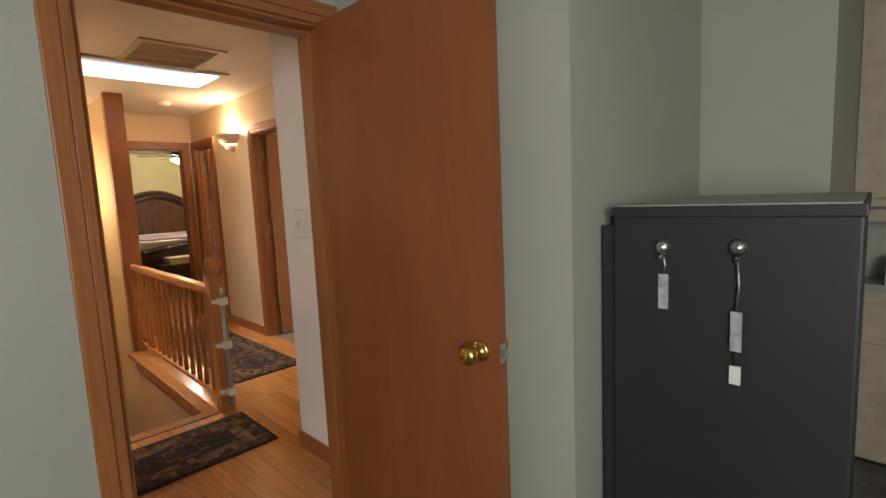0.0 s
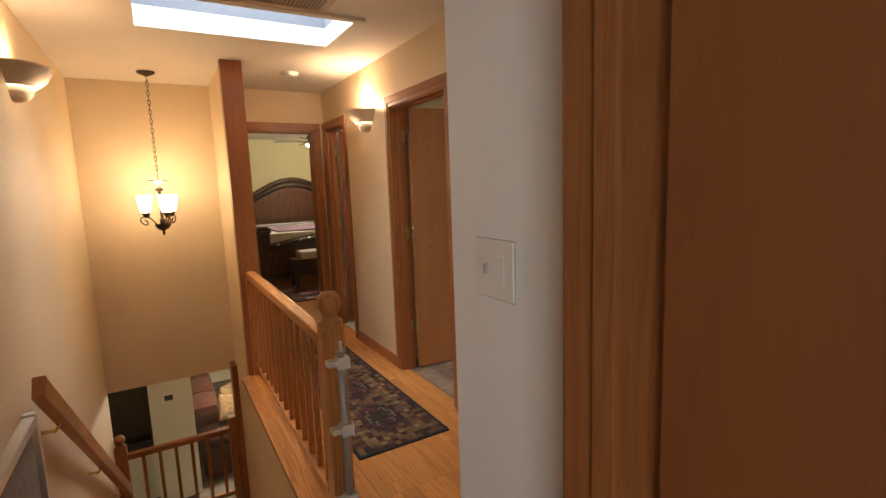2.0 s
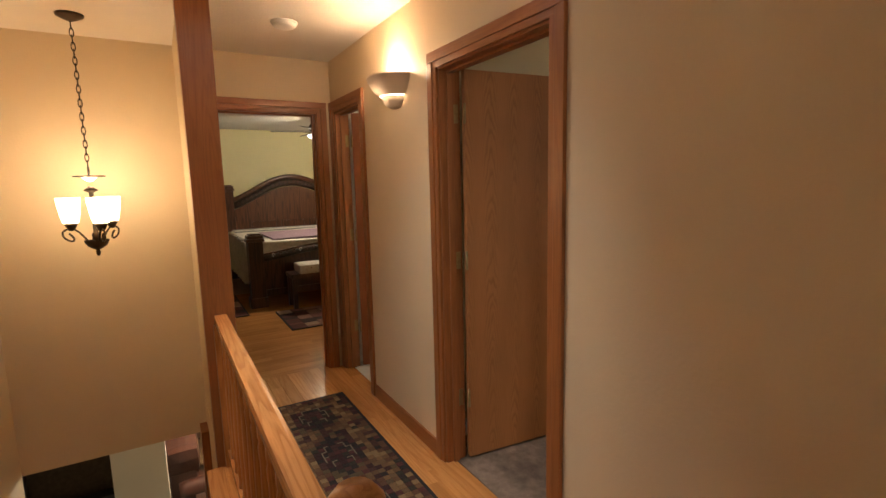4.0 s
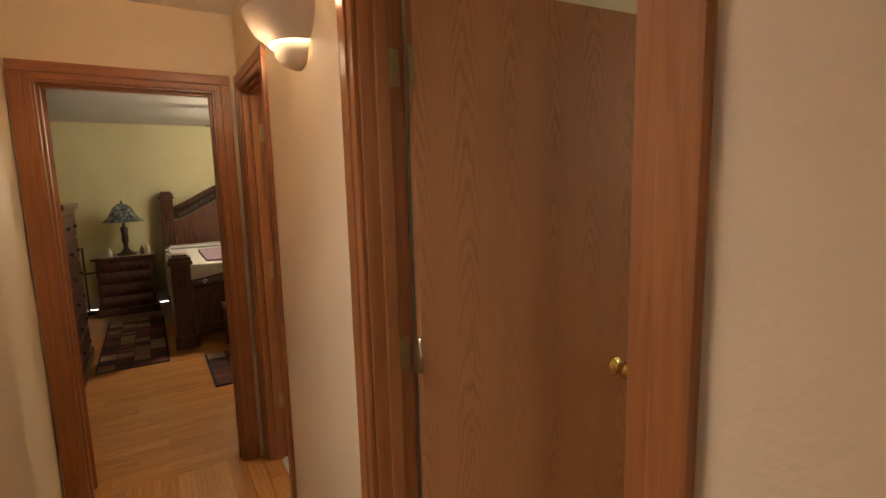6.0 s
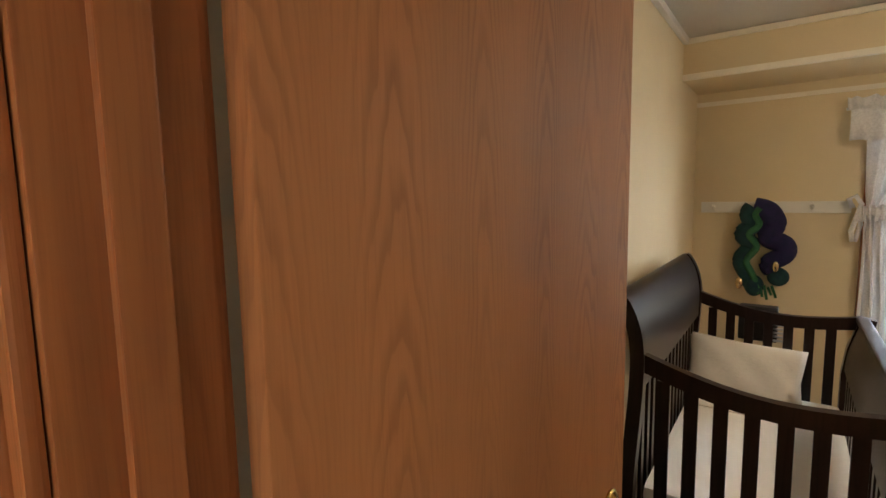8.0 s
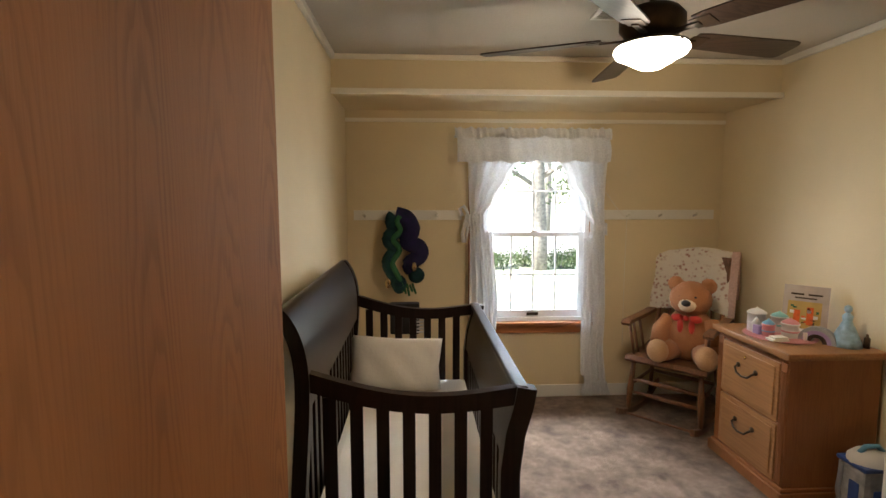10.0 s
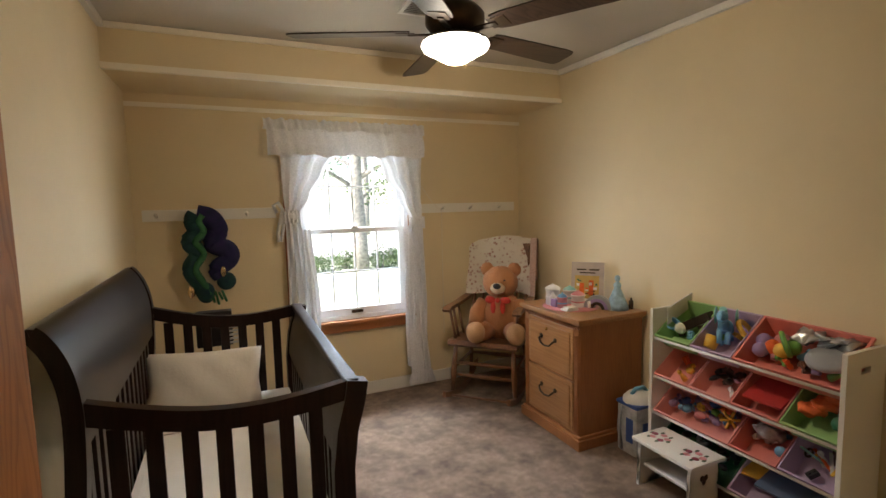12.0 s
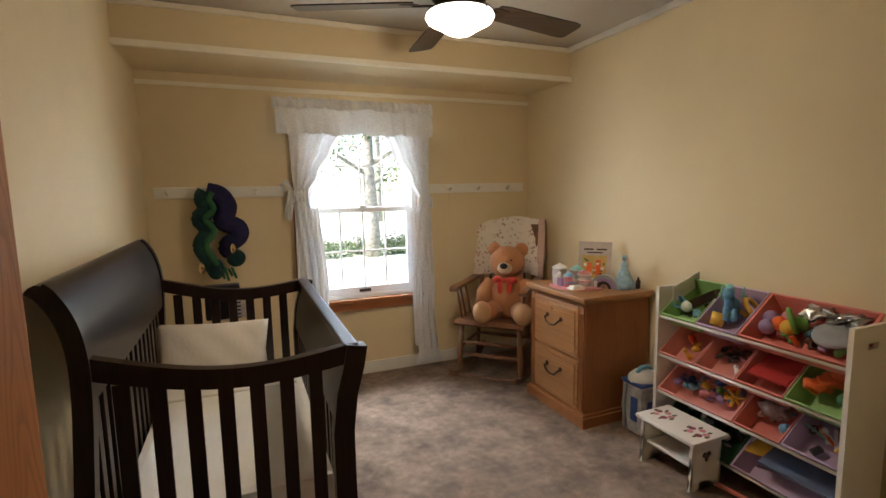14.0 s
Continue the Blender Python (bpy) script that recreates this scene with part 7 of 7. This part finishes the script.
struct("panel_stairs", boxes((-6.028, -5.86, 1.10, 1.1495, -1.75, -0.20), bev=0.004), M_TRIM, "oak panel beside the lower landing")
th = thing("thermostat", pose(-8.25, 0.52, -1.26), "white framed dark thermostat on the pier", "thermostat")
part("frame", box(0, 0.012, -0.08, 0.08, -0.06, 0.06, 0.004), M_WHITEP, th)
part("screen", box(0.012, 0.016, -0.05, 0.05, -0.04, 0.035), M_BLACK, th)
tv = thing("fireplace", pose(-8.6, -0.12, -2.75), "black framed glass fireplace", "fireplace")
part("surround", boxes((-0.1, 0.1, -0.5, -0.38, 0.7, 2.35), (-0.1, 0.1, 0.38, 0.5, 0.7, 2.35), (-0.1, 0.1, -0.38, 0.38, 2.2, 2.35), (-0.1, 0.1, -0.38, 0.38, 0.7, 0.85), bev=0.006), M_BLACK, tv)
part("glass", box(-0.06, -0.05, -0.38, 0.38, 0.85, 2.2), M_IRON, tv)
part("hearth", box(-0.15, 0.12, -0.55, 0.5, 0.0, 0.7, 0.01), M_TRIMW, tv)
M_LEATHER = plain("brown_leather", (0.055, 0.022, 0.016), 0.35, 0, 0.25, 12, 0.3)
so = thing("sofa", pose(-9.4, 1.35, -2.75, 0, 0, 90), "dark brown leather recliner sofa", "sofa")
part("base", box(-0.5, 0.5, -0.85, 1.2, 0.05, 0.42, 0.05), M_LEATHER, so)
for y in (-0.51, 0.17, 0.85):
    part("back_cushion", join(box(-0.56, -0.24, y - 0.335, y + 0.335, 0.36, 0.84, 0.11), box(-0.58, -0.20, y - 0.33, y + 0.33, 0.74, 1.12, 0.15)), M_LEATHER, so, "plump leather back cushion")
part("arm", join(box(-0.45, 0.5, -0.98, -0.76, 0.05, 0.56, 0.08), lathe([(0, -0.48), (0.12, -0.48), (0.14, -0.4), (0.14, 0.42), (0.12, 0.5), (0, 0.5)], 20, pose(0.02, -0.87, 0.6, 0, 90))), M_LEATHER, so)
for y in (-0.4, 0.25, 0.85):
    part("seat_cushion", box(-0.35, 0.5, y - 0.32, y + 0.3, 0.40, 0.54, 0.06), M_LEATHER, so)
M_DIAM = fabric("tan_diamond_cloth", (0.34, 0.24, 0.12), (0.12, 0.08, 0.05), 14)
single("throw_pillow", cushion(0.45, 0.42, 0.16), M_DIAM, "tan and brown diamond throw pillow", "pillow", pose(-9.15, 1.34, -1.97, -10, 15, 120))
single("throw_pillow", cushion(0.42, 0.4, 0.16), M_DIAM, "tan and brown patterned throw pillow", "pillow", pose(-9.62, 1.36, -1.97, -10, 10, 150))
lr = thing("stair_railing", pose(-5.95, 0, 0), "oak railing of the lower landing", "railing")
part("top_rail", box(-0.03, 0.03, 0.11, 1.09, -0.88, -0.83, 0.01), M_TRIMY, lr)
part("bottom_rail", box(-0.02, 0.02, 0.11, 1.09, -1.53, -1.49, 0.006), M_TRIMY, lr)
for k in range(7):
    part("baluster", box(-0.014, 0.014, 0.18 + 0.13 * k - 0.014, 0.18 + 0.13 * k + 0.014, -1.49, -0.88, 0.003), M_TRIM, lr)
part("newel", box(-0.05, 0.05, 1.03, 1.095, -1.75, -0.72, 0.006), M_TRIM, lr)
part("newel", join(box(-0.045, 0.045, 0.105, 0.195, -1.75, -0.76, 0.006), lathe([(0.046, -0.76), (0.046, -0.745), (0.03, -0.735), (0.028, -0.72), (0.042, -0.70), (0.044, -0.675), (0.03, -0.65), (0, -0.642)], 18, pose(0, 0.15, 0))), M_TRIM, lr)

# ---- outdoors ----
# lawn, bark and drive carry the outdoor glare in their pale colours
M_GRASS = plain("pale_lawn", (0.44, 0.47, 0.34), 0.95, 0, 0.35, 1.2, 0.3)
M_BARK = plain("grey_bark", (0.22, 0.20, 0.18), 0.95, 0, 0.4, 12, 0.6)
M_LEAVES = island_mat("leaves", [(0, (0.05, 0.09, 0.03)), (0.35, (0.08, 0.12, 0.04)), (0.7, (0.11, 0.14, 0.06))], 0.7)
tagged(new("ground", mesh_of("ground", box(-400, 400, 6.03, 800, -0.75, -0.6), M_GRASS)), "lawn outside the window, paled for sun glare", "", "", "structure")
struct("road", box(-400, 400, 20.0, 28.0, -0.598, -0.585), plain("pale_drive", (0.5, 0.48, 0.45), 0.9, 0, 0.1, 2), "gravel drive paled for sun glare")


def tree(x, y, h, r, seed, low=0.42):
    rr = random.Random(seed)
    t = thing("tree", pose(x, y, -0.6), "leafy tree with grey bark on the lawn", "tree", "garden trees")
    limbs = [tube([(0.05 * math.sin(k * 1.1 + seed), 0.05 * math.cos(k * 0.9), h * 0.9 * k / 8) for k in range(9)], r, 10, lambda u: 1.15 - 0.85 * u)]
    tips = []
    for k in range(12):
        z = h * (low + 0.5 * k / 12)
        a = k * 2.4 + seed
        ln = h * (0.34 - 0.018 * k)
        e = Vector((ln * math.cos(a), ln * math.sin(a), z + ln * (0.15 + 0.4 * rr.random())))
        limbs.append(tube([(0, 0, z), tuple(Vector((0, 0, z)).lerp(e, 0.5) + Vector((0, 0, 0.1))), tuple(e)], r * 0.35, 6, lambda u: 1 - 0.8 * u))
        tips += [Vector((0, 0, z)).lerp(e, u) for u in (0.45, 0.65, 0.85, 1.0)]
    part("trunk", join(*limbs), M_BARK, t)
    vs, fs = [], []
    for p in tips:
        for _ in range(55):
            c = p + Vector((rr.gauss(0, 0.32), rr.gauss(0, 0.32), rr.gauss(0, 0.26)))
            a, b_ = Vector((rr.gauss(0, 1), rr.gauss(0, 1), rr.gauss(0, 1))).normalized(), Vector((rr.gauss(0, 1), rr.gauss(0, 1), rr.gauss(0, 1))).normalized()
            s_ = 0.05 + 0.05 * rr.random()
            i = len(vs)
            vs += [c - a * s_, c + b_ * s_ * 0.5, c + a * s_, c - b_ * s_ * 0.5]
            fs.append((i, i + 1, i + 2, i + 3))
    me = bpy.data.meshes.new("crown")
    me.from_pydata([tuple(q) for q in vs], [], fs)
    me.materials.append(M_LEAVES)
    c = new("crown", me)
    c.parent = t
    tagged(c, "uneven crown of small green leaves", "", "", "stuff")
    return t


tree(-0.3, 17.0, 8.0, 0.22, 1, 0.27)
tree(-9.5, 42.0, 10, 0.25, 2)
tree(-14.0, 40.0, 10, 0.25, 4)
tree(4.5, 34.0, 12, 0.28, 5)


def bush(x, y, w, seed):
    rr = random.Random(seed)
    t = thing("bush", pose(x, y, -0.6), "low leafy green garden bush", "bush", "garden bushes")
    part("stem", join(*[tube([(0, 0, 0), (w * 0.4 * math.cos(a), w * 0.4 * math.sin(a), 0.5)], 0.015, 5) for a in (0.3, 1.7, 3.1, 4.6)]), M_BARK, t)
    vs, fs = [], []
    for _ in range(1100):
        c = Vector((rr.gauss(0, w * 0.4), rr.gauss(0, w * 0.3), abs(rr.gauss(0.28, 0.15))))
        a, b_ = Vector((rr.gauss(0, 1), rr.gauss(0, 1), rr.gauss(0, 1))).normalized(), Vector((rr.gauss(0, 1), rr.gauss(0, 1), rr.gauss(0, 1))).normalized()
        i = len(vs)
        vs += [c - a * 0.05, c + b_ * 0.025, c + a * 0.05, c - b_ * 0.025]
        fs.append((i, i + 1, i + 2, i + 3))
    me = bpy.data.meshes.new("foliage")
    me.from_pydata([tuple(q) for q in vs], [], fs)
    me.materials.append(M_LEAVES)
    c = new("foliage", me)
    c.parent = t
    tagged(c, "", "", "", "stuff")


for k, (x, y) in enumerate(((-1.7, 17.4), (-0.6, 17.8), (0.5, 17.3), (1.3, 17.9))):
    bush(x, y, 0.9, 20 + k)

# ---- floor boards ----
planks(fl, MX - 0.06, LAND_X, 1.165, 2.255, 3)
planks(fl, LAND_X, -1.42, 0.10, 2.255, 4)
planks(fm, -9.4, MX - 0.06, 0.75, 2.9, 5, True)
